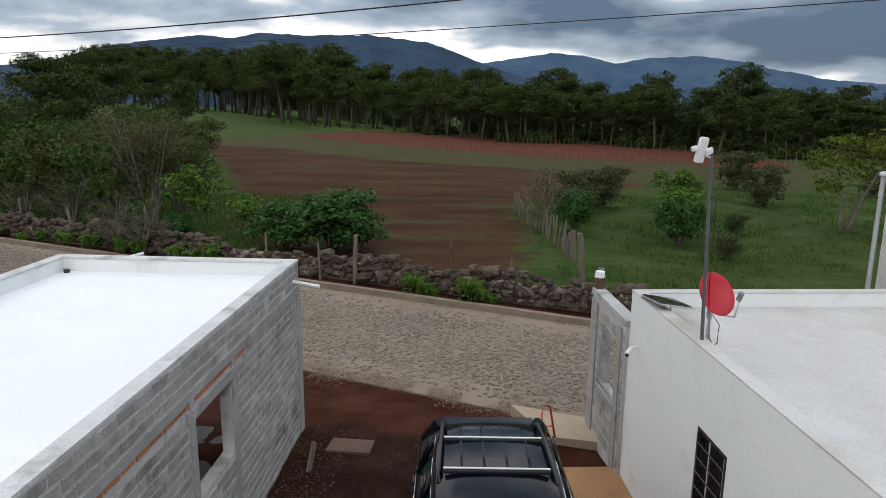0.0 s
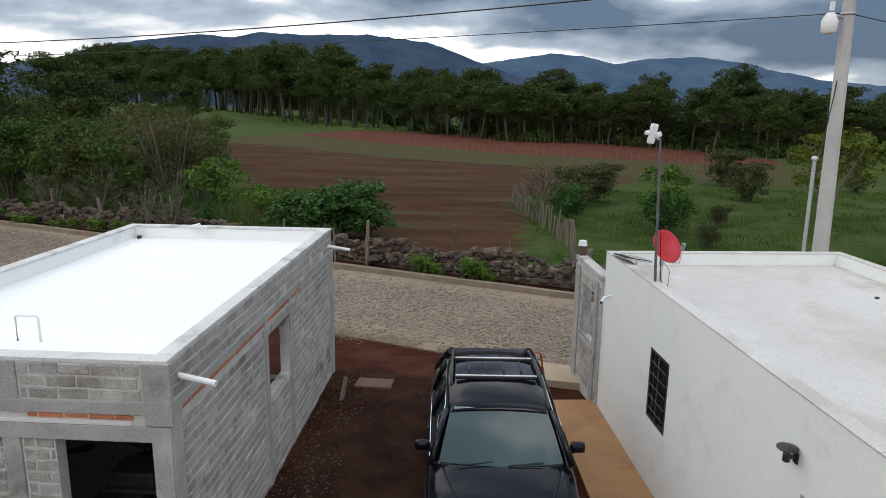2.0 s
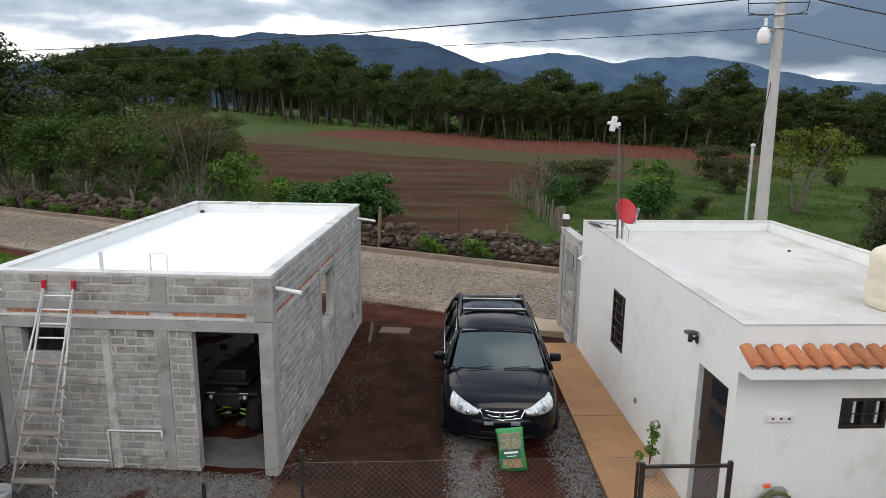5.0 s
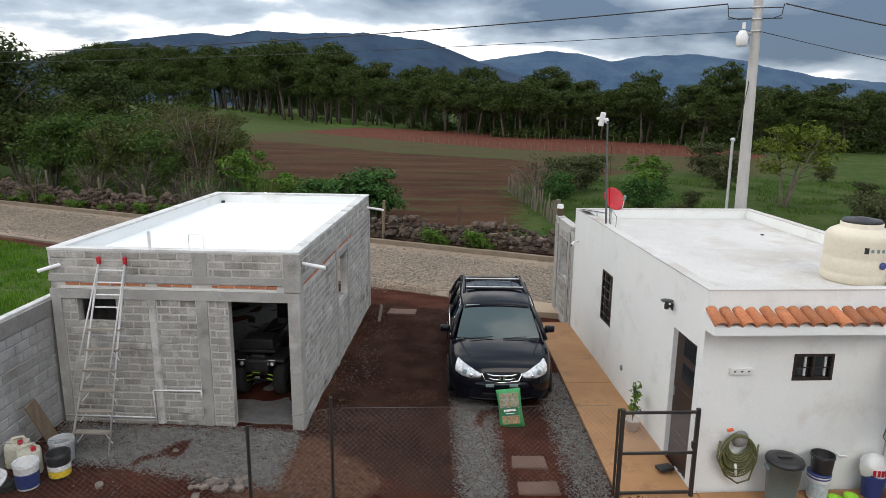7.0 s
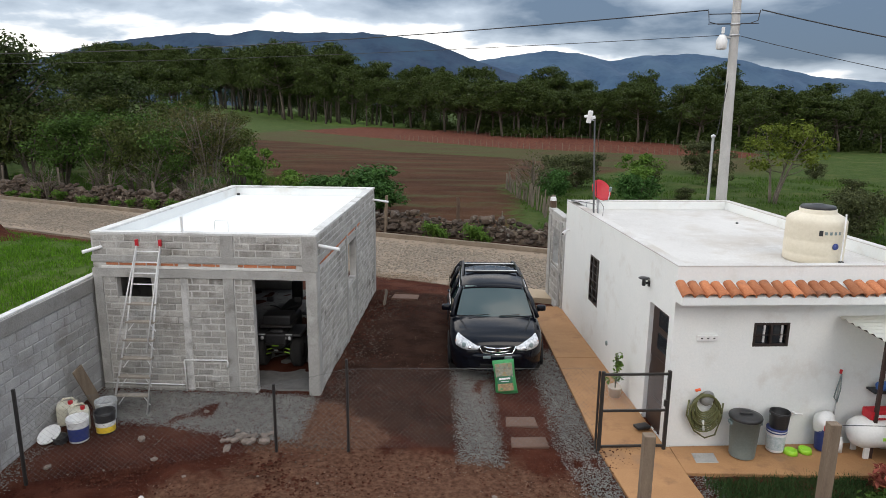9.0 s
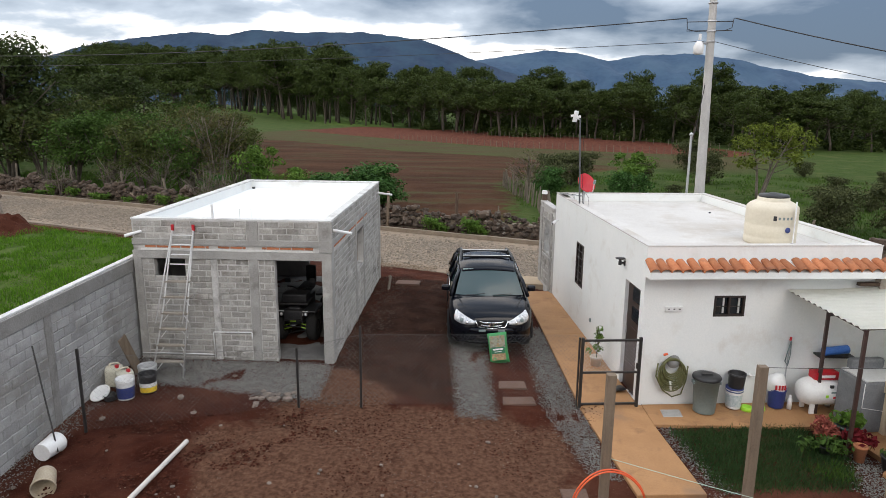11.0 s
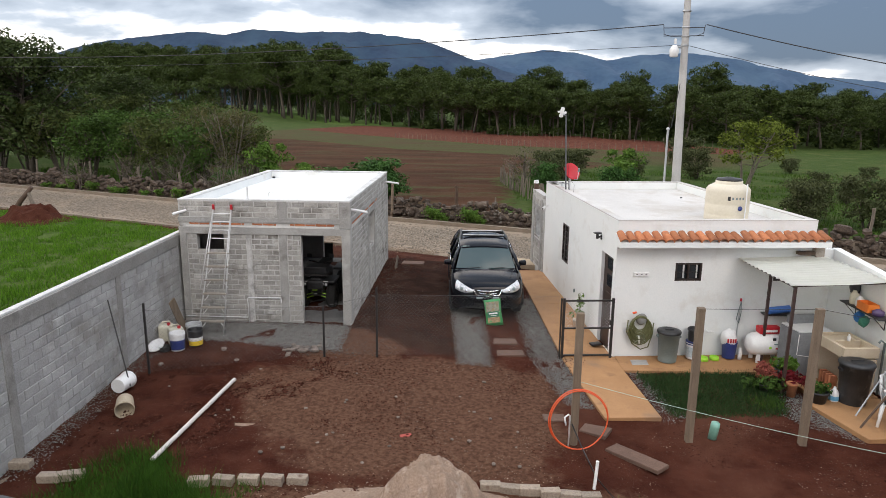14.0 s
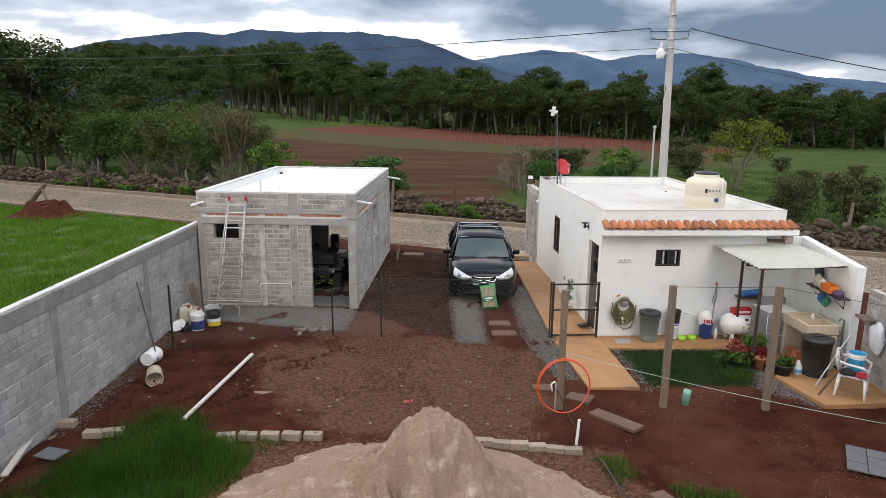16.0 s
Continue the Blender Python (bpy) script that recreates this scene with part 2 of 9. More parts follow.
OLIVE_HOSE = surf("olive_garden_hose", (0.08, 0.085, 0.03), (0.13, 0.13, 0.05), 5, 40, 0.55, 0.05)
CAR_BLACK = surf("black_car_paint", (0.003, 0.004, 0.007), (0.005, 0.006, 0.010), 2, 20, 0.14, 0, coat=0.12, spec=0.22)
CAR_TRIM = surf("dark_plastic_trim", (0.008, 0.008, 0.009), (0.014, 0.014, 0.015), 4, 60, 0.6, 0.1, spec=0.2)
CAR_GLASS = glass("dark_car_glass", (0.026, 0.050, 0.050))
CHROME = surf("chrome", (0.75, 0.75, 0.76), (0.8, 0.8, 0.81), 2, 20, 0.12, 0, metal=1.0)
LAMP_CLEAR = surf("clear_headlamp", (0.24, 0.26, 0.28), (0.78, 0.79, 0.80), 13, 34, 0.10, 0.1, coat=1.0)
TYRE = surf("tyre_rubber", (0.012, 0.012, 0.012), (0.025, 0.024, 0.023), 5, 60, 0.9, 0.3)
GRAVEL_MAT = surf("grey_gravel", (0.105, 0.099, 0.091), (0.205, 0.195, 0.18), 8, 90, 0.95, 0.6, island=0.35, spec=0.15)
SAND_MAT = surf("pale_sand", (0.215, 0.143, 0.102), (0.375, 0.275, 0.208), 1.6, 40, 0.97, 1.0, spot=(0.23, 0.165, 0.12), spot_scale=1.6, spot_at=(0.5, 0.68), spot2=(0.48, 0.39, 0.32), spec=0.1)
CLOD = surf("red_soil_clod", (0.042, 0.0125, 0.0078), (0.080, 0.029, 0.0180), 4, 60, 0.97, 0.6, island=0.4, spec=0.08)
PEBBLE = surf("pale_pebble", (0.115, 0.075, 0.056), (0.22, 0.165, 0.13), 6, 60, 0.95, 0.4, island=0.4, spec=0.1)


# ---- building tools ----
def bm_new():
    return bmesh.new()


def add_box(bm, c, s, rz=0.0, m=None, bevel=0.0):
    """A box about c of size s, turned about z."""
    mat = (m or Matrix()) @ Matrix.Translation(c) @ Matrix.Rotation(radians(rz), 4, "Z") @ Matrix.Diagonal((*s, 1))
    made = bmesh.ops.create_cube(bm, size=1.0, matrix=mat)
    if bevel:
        edges = {e for v in made["verts"] for e in v.link_edges}
        bmesh.ops.bevel(bm, geom=list(edges), offset=bevel, segments=2, profile=0.6, affect="EDGES", clamp_overlap=True)
    return bm


def add_rod(bm, a, b, r1, r2=None, sides=10, caps=True):
    """A round rod from a to b."""
    a, b = Vector(a), Vector(b)
    d = b - a
    m = Matrix.Translation((a + b) / 2) @ d.to_track_quat("Z", "Y").to_matrix().to_4x4()
    bmesh.ops.create_cone(bm, cap_ends=caps, segments=sides, radius1=r1, radius2=r1 if r2 is None else r2, depth=d.length, matrix=m)
    return bm


def add_lathe(bm, rings, sides=24, c=(0, 0, 0), cap=True, m=None):
    """A turned body: rings of (radius, height) from below upwards."""
    loops = []
    for r, z in rings:
        loop = []
        for k in range(sides):
            a = math.tau * k / sides
            v = Vector((r * math.cos(a), r * math.sin(a), z))
            v = (m @ v) if m else v
            loop.append(bm.verts.new(v + Vector(c)))
        loops.append(loop)
    for p, q in zip(loops, loops[1:]):
        for k in range(sides):
            f = bm.faces.new((p[k], p[(k + 1) % sides], q[(k + 1) % sides], q[k]))
            f.smooth = True
    if cap:
        bm.faces.new(loops[0][::-1])
        bm.faces.new(loops[-1])
    return bm


def add_tube(bm, pts, r, sides=8):
    """A bent tube along points."""
    pts = [Vector(p) for p in pts]
    loops = []
    for k, p in enumerate(pts):
        d = (pts[min(k + 1, len(pts) - 1)] - pts[max(k - 1, 0)]).normalized()
        q = d.to_track_quat("Z", "Y").to_matrix()
        rr = r[k] if isinstance(r, (list, tuple)) else r
        loops.append([bm.verts.new(p + q @ Vector((rr * math.cos(math.tau * j / sides), rr * math.sin(math.tau * j / sides), 0))) for j in range(sides)])
    for p, q in zip(loops, loops[1:]):
        # line the rings up, so that the tube does not twist
        s = min(range(sides), key=lambda o: (q[o].co - p[0].co).length)
        for k in range(sides):
            f = bm.faces.new((p[k], p[(k + 1) % sides], q[(k + 1 + s) % sides], q[(k + s) % sides]))
            f.smooth = True
        loops[loops.index(q)] = q
    bm.faces.new(loops[0][::-1])
    bm.faces.new(loops[-1])
    return bm


def add_prism(bm, poly, z0, z1):
    """A flat-topped body over a polygon of (x, y)."""
    lo = [bm.verts.new((x, y, z0)) for x, y in poly]
    hi = [bm.verts.new((x, y, z1)) for x, y in poly]
    n = len(poly)
    bm.faces.new(lo[::-1])
    bm.faces.new(hi)
    for k in range(n):
        bm.faces.new((lo[k], lo[(k + 1) % n], hi[(k + 1) % n], hi[k]))
    return bm


def mesh_of(name, bm, material, smooth=False):
    bmesh.ops.recalc_face_normals(bm, faces=bm.faces)
    me = bpy.data.meshes.new(name)
    bm.to_mesh(me)
    bm.free()
    for mt in material if isinstance(material, (list, tuple)) else [material]:
        me.materials.append(mt)
    if smooth:
        me.polygons.foreach_set("use_smooth", [True] * len(me.polygons))
    return me


def part(name, bm, material, parent=None, label="", m=None, smooth=False):
    ob = new(name, mesh_of(name, bm, material, smooth))
    if parent:
        ob.parent = parent
    if m:
        ob.matrix_basis = m
    return tagged(ob, label)


def thing(name, m=None, label="", category="", group="", kind=""):
    ob = new(name)
    ob.empty_display_size = 0.1
    if m:
        ob.matrix_basis = m
    return tagged(ob, label, category, group, kind)


def solid(name, bm, material, label="", category="", group="", kind="", m=None, smooth=False):
    return tagged(part(name, bm, material, None, label, m, smooth), label, category, group, kind)


# ---- lie of the land ----
def clamp(v, lo, hi):
    return np.minimum(np.maximum(v, lo), hi)


def step(v, lo, hi):
    k = clamp((v - lo) / (hi - lo), 0, 1)
    return k * k * (3 - 2 * k)


ROAD_SLOPE, ROAD_NEAR, ROAD_FAR, ROAD_Z = 0.41, 12.0, 18.2, -0.25


def road_s(x, y):
    return y + ROAD_SLOPE * x


def gz(x, y):
    """The ground's height."""
    s = road_s(x, y)
    yard = 0.025 * clamp(y, -4, 2.0) - 0.035 * clamp(x, -3.2, 3.2)
    far = -0.25 + 0.05 * clamp(-x - 45, 0, 150) * step(y, 120, 260)
    z = yard + (ROAD_Z - yard) * step(s, 9.3, 11.9)
    return np.where(s > ROAD_FAR, far, z) if isinstance(s, np.ndarray) else (far if s > ROAD_FAR else float(z))


def poly_mask(x, y, poly, soft):
    """1 inside a polygon, 0 outside, softened over the given width."""
    inside = np.zeros(x.shape, bool)
    near = np.full(x.shape, 1e9)
    n = len(poly)
    for k in range(n):
        (ax, ay), (bx, by) = poly[k], poly[(k + 1) % n]
        if ay != by:
            hit = ((ay > y) != (by > y)) & (x < (bx - ax) * (y - ay) / (by - ay) + ax)
            inside ^= hit
        dx, dy = bx - ax, by - ay
        k01 = clamp(((x - ax) * dx + (y - ay) * dy) / (dx * dx + dy * dy), 0, 1)
        near = np.minimum(near, np.hypot(x - ax - k01 * dx, y - ay - k01 * dy))
    signed = np.where(inside, near, -near)
    return clamp(0.5 + signed / (2 * soft), 0, 1)


RED_FIELD = [(-36, 134), (-26, 164), (8.5, 137), (32, 101), (37, 75), (31.7, 68.2), (17.4, 75.3), (5.1, 82.3), (-10.9, 100.4), (-22, 114)]
BROWN_FIELD = [(-43, 103), (-26, 92), (-8, 72), (4, 65), (15.4, 52.5), (2.9, 39.5), (2.5, 36), (3.1, 31.2), (2.0, 24), (1.4, 19.5), (-5, 21.5), (-11.5, 30.6), (-16.4, 46.5), (-24, 65)]
GRASS_LOT = [(-6.9, 2.5), (-6.9, -1.2), (-9, -1.6), (-26, -2), (-30, 21), (-22, 19.5), (-16, 16.5), (-12.8, 15.2), (-9.5, 12.5), (-6.9, 9)]


WH = pose(2.94, 2.12, 0, 0, 0, 4.6)


def house(u, v):
    p = WH @ Vector((u, v, 0))
    return p.x, p.y


# paved pieces of the yard: outline and height of the top
PAVED = [([house(-0.92, 3.6), house(-0.004, 3.6), house(-0.004, 7.2), house(-0.80, 7.2)], 0.005), ([house(-1.05, -0.05), house(-0.004, -0.05), house(-0.004, 3.592), house(-0.92, 3.592)], 0.0),
         ([(1.88, 2.05), (3.02, 2.06), (3.03, 1.32), (3.19, -0.69), (2.22, -0.76)], -0.03), ([(3.034, 1.32), (3.03, 2.08), (5.95, 2.33), (6.05, 1.42), (5.5, 1.35)], -0.03),
         ([(6.058, 1.42), (5.96, 2.33), (7.46, 2.45), (7.40, 0.30), (6.25, 0.25)], -0.035), ([(6.25, 0.242), (7.62, 0.292), (7.60, -1.12), (6.30, -1.28), (6.0, 0.0)], -0.05)]
PAVED_LABELS = ["ochre stained concrete path beside the house"] * 2 + ["ochre stained concrete garden walk", "ochre stained concrete strip along the wall", "ochre stained concrete patio", "ochre stained concrete patio"]


def spaced(lo, hi, dense, far_lo, far_hi, grow=1.09):
    """Grid lines: dense between lo and hi, wider and wider beyond."""
    mid = list(np.arange(lo, hi + dense / 2, dense))
    up, d = [], dense
    while mid[-1] + sum(up) < far_hi:
        d *= grow
        up.append(d)
    out = list(mid[-1] + np.cumsum(up))
    down, d, at = [], dense, lo
    while at > far_lo:
        d *= grow
        at -= d
        down.append(at)
    return np.array(down[::-1] + mid + out)


def make_ground():
    xs = spaced(-13, 11, 0.17, -2600, 2600, 1.055)
    ys = spaced(-9, 24, 0.17, -500, 3600, 1.04)
    X, Y = np.meshgrid(xs, ys)
    rng = np.random.default_rng(3)
    Z = gz(X, Y)
    # clods and hollows of trodden earth
    rough = np.zeros_like(Z)
    for k, (amp, wave) in enumerate(((0.02, 2.3), (0.012, 0.9), (0.008, 0.45))):
        for _ in range(5):
            a, ph = rng.uniform(0, math.tau), rng.uniform(0, math.tau)
            rough += amp / 2.2 * np.sin((X * math.cos(a) + Y * math.sin(a)) * math.tau / wave + ph)
    S = road_s(X, Y)
    yard = (1 - step(S, 9.5, 11.5)) * step(Y, -60, -40)
    past = step(S, 20, 22)
    Z += rough * (yard * 0.7 + past * 1.6 * (1 - step(Y, 26, 45)))
    dug = poly_mask(X, Y, [(-6.0, 1.0), (-4.6, 1.25), (-2.9, 1.3), (-2.3, 0.5), (-3.2, -0.9), (-3.9, -2.3), (-5.9, -2.3)], 0.35)
    for wave in (1.1, 0.7, 0.52):
        for _ in range(4):
            a, ph = rng.uniform(0, math.tau), rng.uniform(0, math.tau)
            Z += dug * 0.012 * np.sin((X * math.cos(a) + Y * math.sin(a)) * math.tau / wave + ph)
    Z -= 0.12 * step(S, ROAD_NEAR - 0.15, ROAD_NEAR + 0.1) * (1 - step(S, ROAD_FAR - 0.05, ROAD_FAR + 0.1))
    for poly, top in PAVED:
        Z = np.where(poly_mask(X, Y, poly, 0.15) > 0.1, np.minimum(Z, top - 0.05), Z)
    far = np.hypot(X, Y)
    Z += -6.0 * step(far, 260, 900)
    red = poly_mask(X, Y, RED_FIELD, 2.0)
    brown = poly_mask(X, Y, BROWN_FIELD, 2.2)
    lot = poly_mask(X, Y, GRASS_LOT, 0.8)
    beyond = step(S, 19.6, 21.0)
    grass = np.maximum(beyond * (1 - np.maximum(red, brown)), lot)
    dry = poly_mask(X, Y, [(-46, 104), (-26, 92), (-8, 72), (4, 65), (16, 54), (24, 50), (37, 66), (31, 70), (5, 82), (-12, 101), (-36, 136)], 3.0) * (1 - red)
    nx, ny = len(xs), len(ys)
    verts = np.stack([X, Y, Z], -1).reshape(-1, 3)
    idx = np.arange(nx * ny).reshape(ny, nx)
    faces = np.stack([idx[:-1, :-1], idx[:-1, 1:], idx[1:, 1:], idx[1:, :-1]], -1).reshape(-1, 4)
    me = bpy.data.meshes.new("ground")
    me.vertices.add(len(verts))
    me.vertices.foreach_set("co", verts.ravel())
    me.loops.add(faces.size)
    me.loops.foreach_set("vertex_index", faces.ravel().astype(np.int32))
    me.polygons.add(len(faces))
    me.polygons.foreach_set("loop_start", np.arange(0, faces.size, 4, dtype=np.int32))
    me.update()
    me.validate()
    me.polygons.foreach_set("use_smooth", np.ones(len(me.polygons), bool))
    att = me.attributes.new("cover", "FLOAT_COLOR", "POINT")
    att.data.foreach_set("color", np.stack([grass, red, np.maximum(brown, beyond), dry], -1).reshape(-1).astype(np.float32))
    trodden = np.maximum(poly_mask(X, Y, [(-4.4, 0.3), (-2.5, 1.5), (0.2, 1.5), (1.5, 0.9), (1.4, -1.5), (0.9, -2.7), (-2.2, -2.8), (-3.4, -1.6)], 0.7), poly_mask(X, Y, [(-3.4, -3.0), (2.2, -2.9), (3.4, -7), (-4.5, -7)], 0.6))
    trodden = np.maximum(trodden, 0.8 * poly_mask(X, Y, [(-3.0, 3.2), (-1.4, 3.4), (-1.2, 1.2), (-3.6, 0.9)], 0.5))
    # lighter mown meadow on the rise behind the first pines
    trodden = np.maximum(trodden, poly_mask(X, Y, [(-200, 300), (-118, 306), (-68, 234), (-46, 199), (-34, 175), (-18, 167), (-8, 190), (-36, 232), (-62, 290), (-110, 372), (-200, 380)], 4.0))
    trodden = np.maximum(trodden, 0.30 * lot)
    damp = poly_mask(X, Y, [(-2.7, 10.2), (-0.6, 9.9), (-0.35, 5.5), (-0.25, 1.6), (-1.2, 2.0), (-2.7, 3.2)], 0.45)
    me.attributes.new("damp", "FLOAT", "POINT").data.foreach_set("value", damp.reshape(-1).astype(np.float32))
    me.attributes.new("worn", "FLOAT", "POINT").data.foreach_set("value", trodden.reshape(-1).astype(np.float32))
    return me


def ground_mat():
    m = bpy.data.materials.new("earth_and_grass")
    m.use_nodes = True
    n, l = m.node_tree.nodes, m.node_tree.links
    p = n["Principled BSDF"]
    p.inputs["Roughness"].default_value = 0.97
    p.inputs["Specular IOR Level"].default_value = 0.06
    geo = n.new("ShaderNodeNewGeometry")
    att = n.new("ShaderNodeAttribute")
    att.attribute_name = "cover"
    sep = n.new("ShaderNodeSeparateColor")
    l.new(att.outputs["Color"], sep.inputs[0])

    def tex(s, detail=5.0, stretch=None):
        t = n.new("ShaderNodeTexNoise")
        t.inputs["Scale"].default_value, t.inputs["Detail"].default_value, t.inputs["Roughness"].default_value = s, detail, 0.62
        src = geo.outputs["Position"]
        if stretch:
            mp = n.new("ShaderNodeMapping")
            mp.inputs["Scale"].default_value = stretch
            mp.inputs["Rotation"].default_value = (0, 0, radians(22))
            l.new(src, mp.inputs[0])
            src = mp.outputs[0]
        l.new(src, t.inputs["Vector"])
        return t.outputs["Fac"]

    def rng(src, lo, hi):
        r = n.new("ShaderNodeMapRange")
        r.inputs["From Min"].default_value, r.inputs["From Max"].default_value = lo, hi
        l.new(src, r.inputs["Value"])
        return r.outputs[0]

    def mix(f, x, y):
        k = n.new("ShaderNodeMix")
        k.data_type = "RGBA"
        for s, v in (("Factor", f), ("A", x), ("B", y)):
            if isinstance(v, tuple):
                k.inputs[s].default_value = (*v, 1)
            elif isinstance(v, float):
                k.inputs[s].default_value = v
            else:
                l.new(v, k.inputs[s])
        return k.outputs["Result"]

    def frayed(mask, src, amount=0.9):
        a = n.new("ShaderNodeMath")
        a.operation = "MULTIPLY_ADD"
        a.inputs[1].default_value, a.inputs[2].default_value = amount, -amount / 2
        l.new(src, a.inputs[0])
        b = n.new("ShaderNodeMath")
        l.new(mask, b.inputs[0])
        l.new(a.outputs[0], b.inputs[1])
        return rng(b.outputs[0], 0.38, 0.62)

    big, midn, fine, grit = tex(0.35), tex(1.7), tex(14.0), tex(70.0, 3.0)
    furrow = tex(0.16, 6.0, (0.7, 1.7, 1))
    yard = mix(rng(midn, 0.36, 0.62), (0.038, 0.0100, 0.0060), (0.072, 0.0235, 0.0140))
    yard = mix(rng(big, 0.5, 0.64), yard, (0.088, 0.034, 0.021))
    worn = n.new("ShaderNodeAttribute")
    worn.attribute_name = "worn"
    trodden = mix(rng(fine, 0.35, 0.65), (0.068, 0.0310, 0.0190), (0.140, 0.074, 0.047))
    yard = mix(frayed(worn.outputs["Fac"], tex(2.6, 7.0), 1.1), yard, trodden)
    damp = n.new("ShaderNodeAttribute")
    damp.attribute_name = "damp"
    yard = mix(frayed(damp.outputs["Fac"], tex(1.9, 7.0), 1.0), yard, mix(rng(midn, 0.4, 0.62), (0.026, 0.0118, 0.0078), (0.050, 0.0250, 0.0165)))
    yard = mix(rng(grit, 0.63, 0.73), yard, (0.16, 0.105, 0.078))
    yard = mix(rng(tex(30.0, 3.0), 0.62, 0.72), yard, (0.035, 0.014, 0.010))
    field = mix(rng(furrow, 0.38, 0.62), (0.044, 0.020, 0.0115), (0.074, 0.036, 0.020))
    field = mix(rng(tex(0.22, 6.0, (0.4, 2.2, 1)), 0.52, 0.68), field, (0.058, 0.056, 0.025))
    soil = mix(frayed(sep.outputs[2], midn, 0.3), yard, field)
    rows = mix(rng(tex(1.2, 3.0, (3.0, 0.3, 1)), 0.4, 0.6), (0.078, 0.026, 0.017), (0.120, 0.045, 0.028))
    soil = mix(frayed(sep.outputs[1], midn, 0.5), soil, rows)
    green = mix(rng(midn, 0.35, 0.65), (0.030, 0.055, 0.012), (0.053, 0.080, 0.020))
    green = mix(rng(big, 0.5, 0.7), green, (0.076, 0.088, 0.030))
    green = mix(rng(fine, 0.58, 0.72), green, (0.024, 0.048, 0.011))
    green = mix(worn.outputs["Fac"], green, mix(rng(midn, 0.35, 0.65), (0.085, 0.145, 0.030), (0.12, 0.185, 0.045)))
    green = mix(att.outputs["Alpha"], green, mix(rng(furrow, 0.4, 0.6), (0.066, 0.048, 0.025), (0.060, 0.063, 0.025)))
    l.new(mix(frayed(sep.outputs[0], midn), soil, green), p.inputs["Base Color"])
    bp = n.new("ShaderNodeBump")
    bp.inputs["Strength"].default_value, bp.inputs["Distance"].default_value = 0.7, 0.03
    hs = n.new("ShaderNodeMath")
    l.new(fine, hs.inputs[0])
    l.new(grit, hs.inputs[1])
    l.new(hs.outputs[0], bp.inputs["Height"])
    l.new(bp.outputs[0], p.inputs["Normal"])
    return m


ground = tagged(new("ground", make_ground()), "red earth yard, pasture and ploughed fields", "ground", kind="structure")
ground.data.materials.append(ground_mat())


def ribbon(s0, s1, lo, hi, z0, z1, d=2.0, wob=0.0, seed=1):
    bm = bm_new()
    rnd = random.Random(seed)
    rows = []
    for x in np.arange(lo, hi + 0.01, d):
        w = rnd.uniform(-wob, wob)
        ya, yb = s0 + w - ROAD_SLOPE * x, s1 + w * 0.5 - ROAD_SLOPE * x
        rows.append([bm.verts.new(v) for v in ((x, ya, z0), (x, ya, z1 + w * 0.3), (x, yb, z1 + w * 0.3), (x, yb, z0))])
    for a, b in zip(rows, rows[1:]):
        for k in range(4):
            bm.faces.new((a[k], a[(k + 1) % 4], b[(k + 1) % 4], b[k]))
    bm.faces.new(rows[0])
    bm.faces.new(rows[-1][::-1])
    return bm


road = solid("road", ribbon(ROAD_NEAR, ROAD_FAR, -90, 60, ROAD_Z - 0.3, ROAD_Z - 0.03), COBBLE_BED, "sandy cobbled village road", "road", kind="structure")
kerb_far = solid("kerb", ribbon(ROAD_FAR - 0.02, ROAD_FAR + 0.2, -90, 60, ROAD_Z - 0.3, ROAD_Z + 0.14, 0.9, 0.015), KERB_MAT, "low earthy concrete kerb along the road", "kerb", kind="structure")
kerb_near = solid("kerb", ribbon(ROAD_NEAR - 0.2, ROAD_NEAR + 0.02, -90, -3.4, ROAD_Z - 0.3, ROAD_Z + 0.08, 0.9, 0.02, 2), KERB_MAT, "low earthy concrete kerb along the road", "kerb", kind="structure")

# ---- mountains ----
# distance haze is mixed into both base colours, more of it in the far range
MOUNT_HAZED = surf("hazed_forested_mountain", (0.004, 0.020, 0.052), (0.012, 0.038, 0.078), 0.012, 0.08, 1.0, 0.0, spot=(0.016, 0.047, 0.085), spot_scale=0.007, spot_at=(0.46, 0.66))
MOUNT_FAR_HAZED = surf("hazed_distant_forested_mountain", (0.016, 0.048, 0.102), (0.032, 0.074, 0.132), 0.008, 0.05, 1.0, 0.0, spot=(0.042, 0.086, 0.140), spot_scale=0.005, spot_at=(0.46, 0.66))


def ridge(name, dist, tops, material, seed):
    """A mountain range: a long slope that climbs to a ridge given by bearings (tangent) and heights (tangent)."""
    bm = bm_new()
    bx = [t[0] for t in tops]
    bh = [t[1] for t in tops]
    cols, n = [], 340
    for k in range(n):
        b = bx[0] + (bx[-1] - bx[0]) * k / (n - 1)
        h = float(np.interp(b, bx, bh)) * dist
        h += (noise.noise((b * 22, seed, 0)) * 5 + noise.noise((b * 70, seed, 3)) * 4 + noise.noise((b * 190, seed, 5)) * 2) * dist / 2400
        col = []
        for j in range(17):
            q = j / 16
            d = dist * (0.72 + 0.28 * q)
            fold = (noise.noise((b * 26 + q * 2, q * 3, seed)) * 150 + noise.noise((b * 70 + q * 3, q * 7, seed)) * 60) * (1 - q) * q * dist / 2300
            col.append(bm.verts.new((b * d, d, -30 + (h + 30) * q ** 1.35 + fold)))
        cols.append(col)
    for a, b in zip(cols, cols[1:]):
        for j in range(16):
            bm.faces.new((a[j], b[j], b[j + 1], a[j + 1])).smooth = True
    return solid(name, bm, material, "forested mountain range under cloud, coloured with blue haze", "mountain", kind="structure")


def sky_line(points):
    return [((x - 784) / 1162 - 0.021, (181 - y) / 1162) for x, y in points]


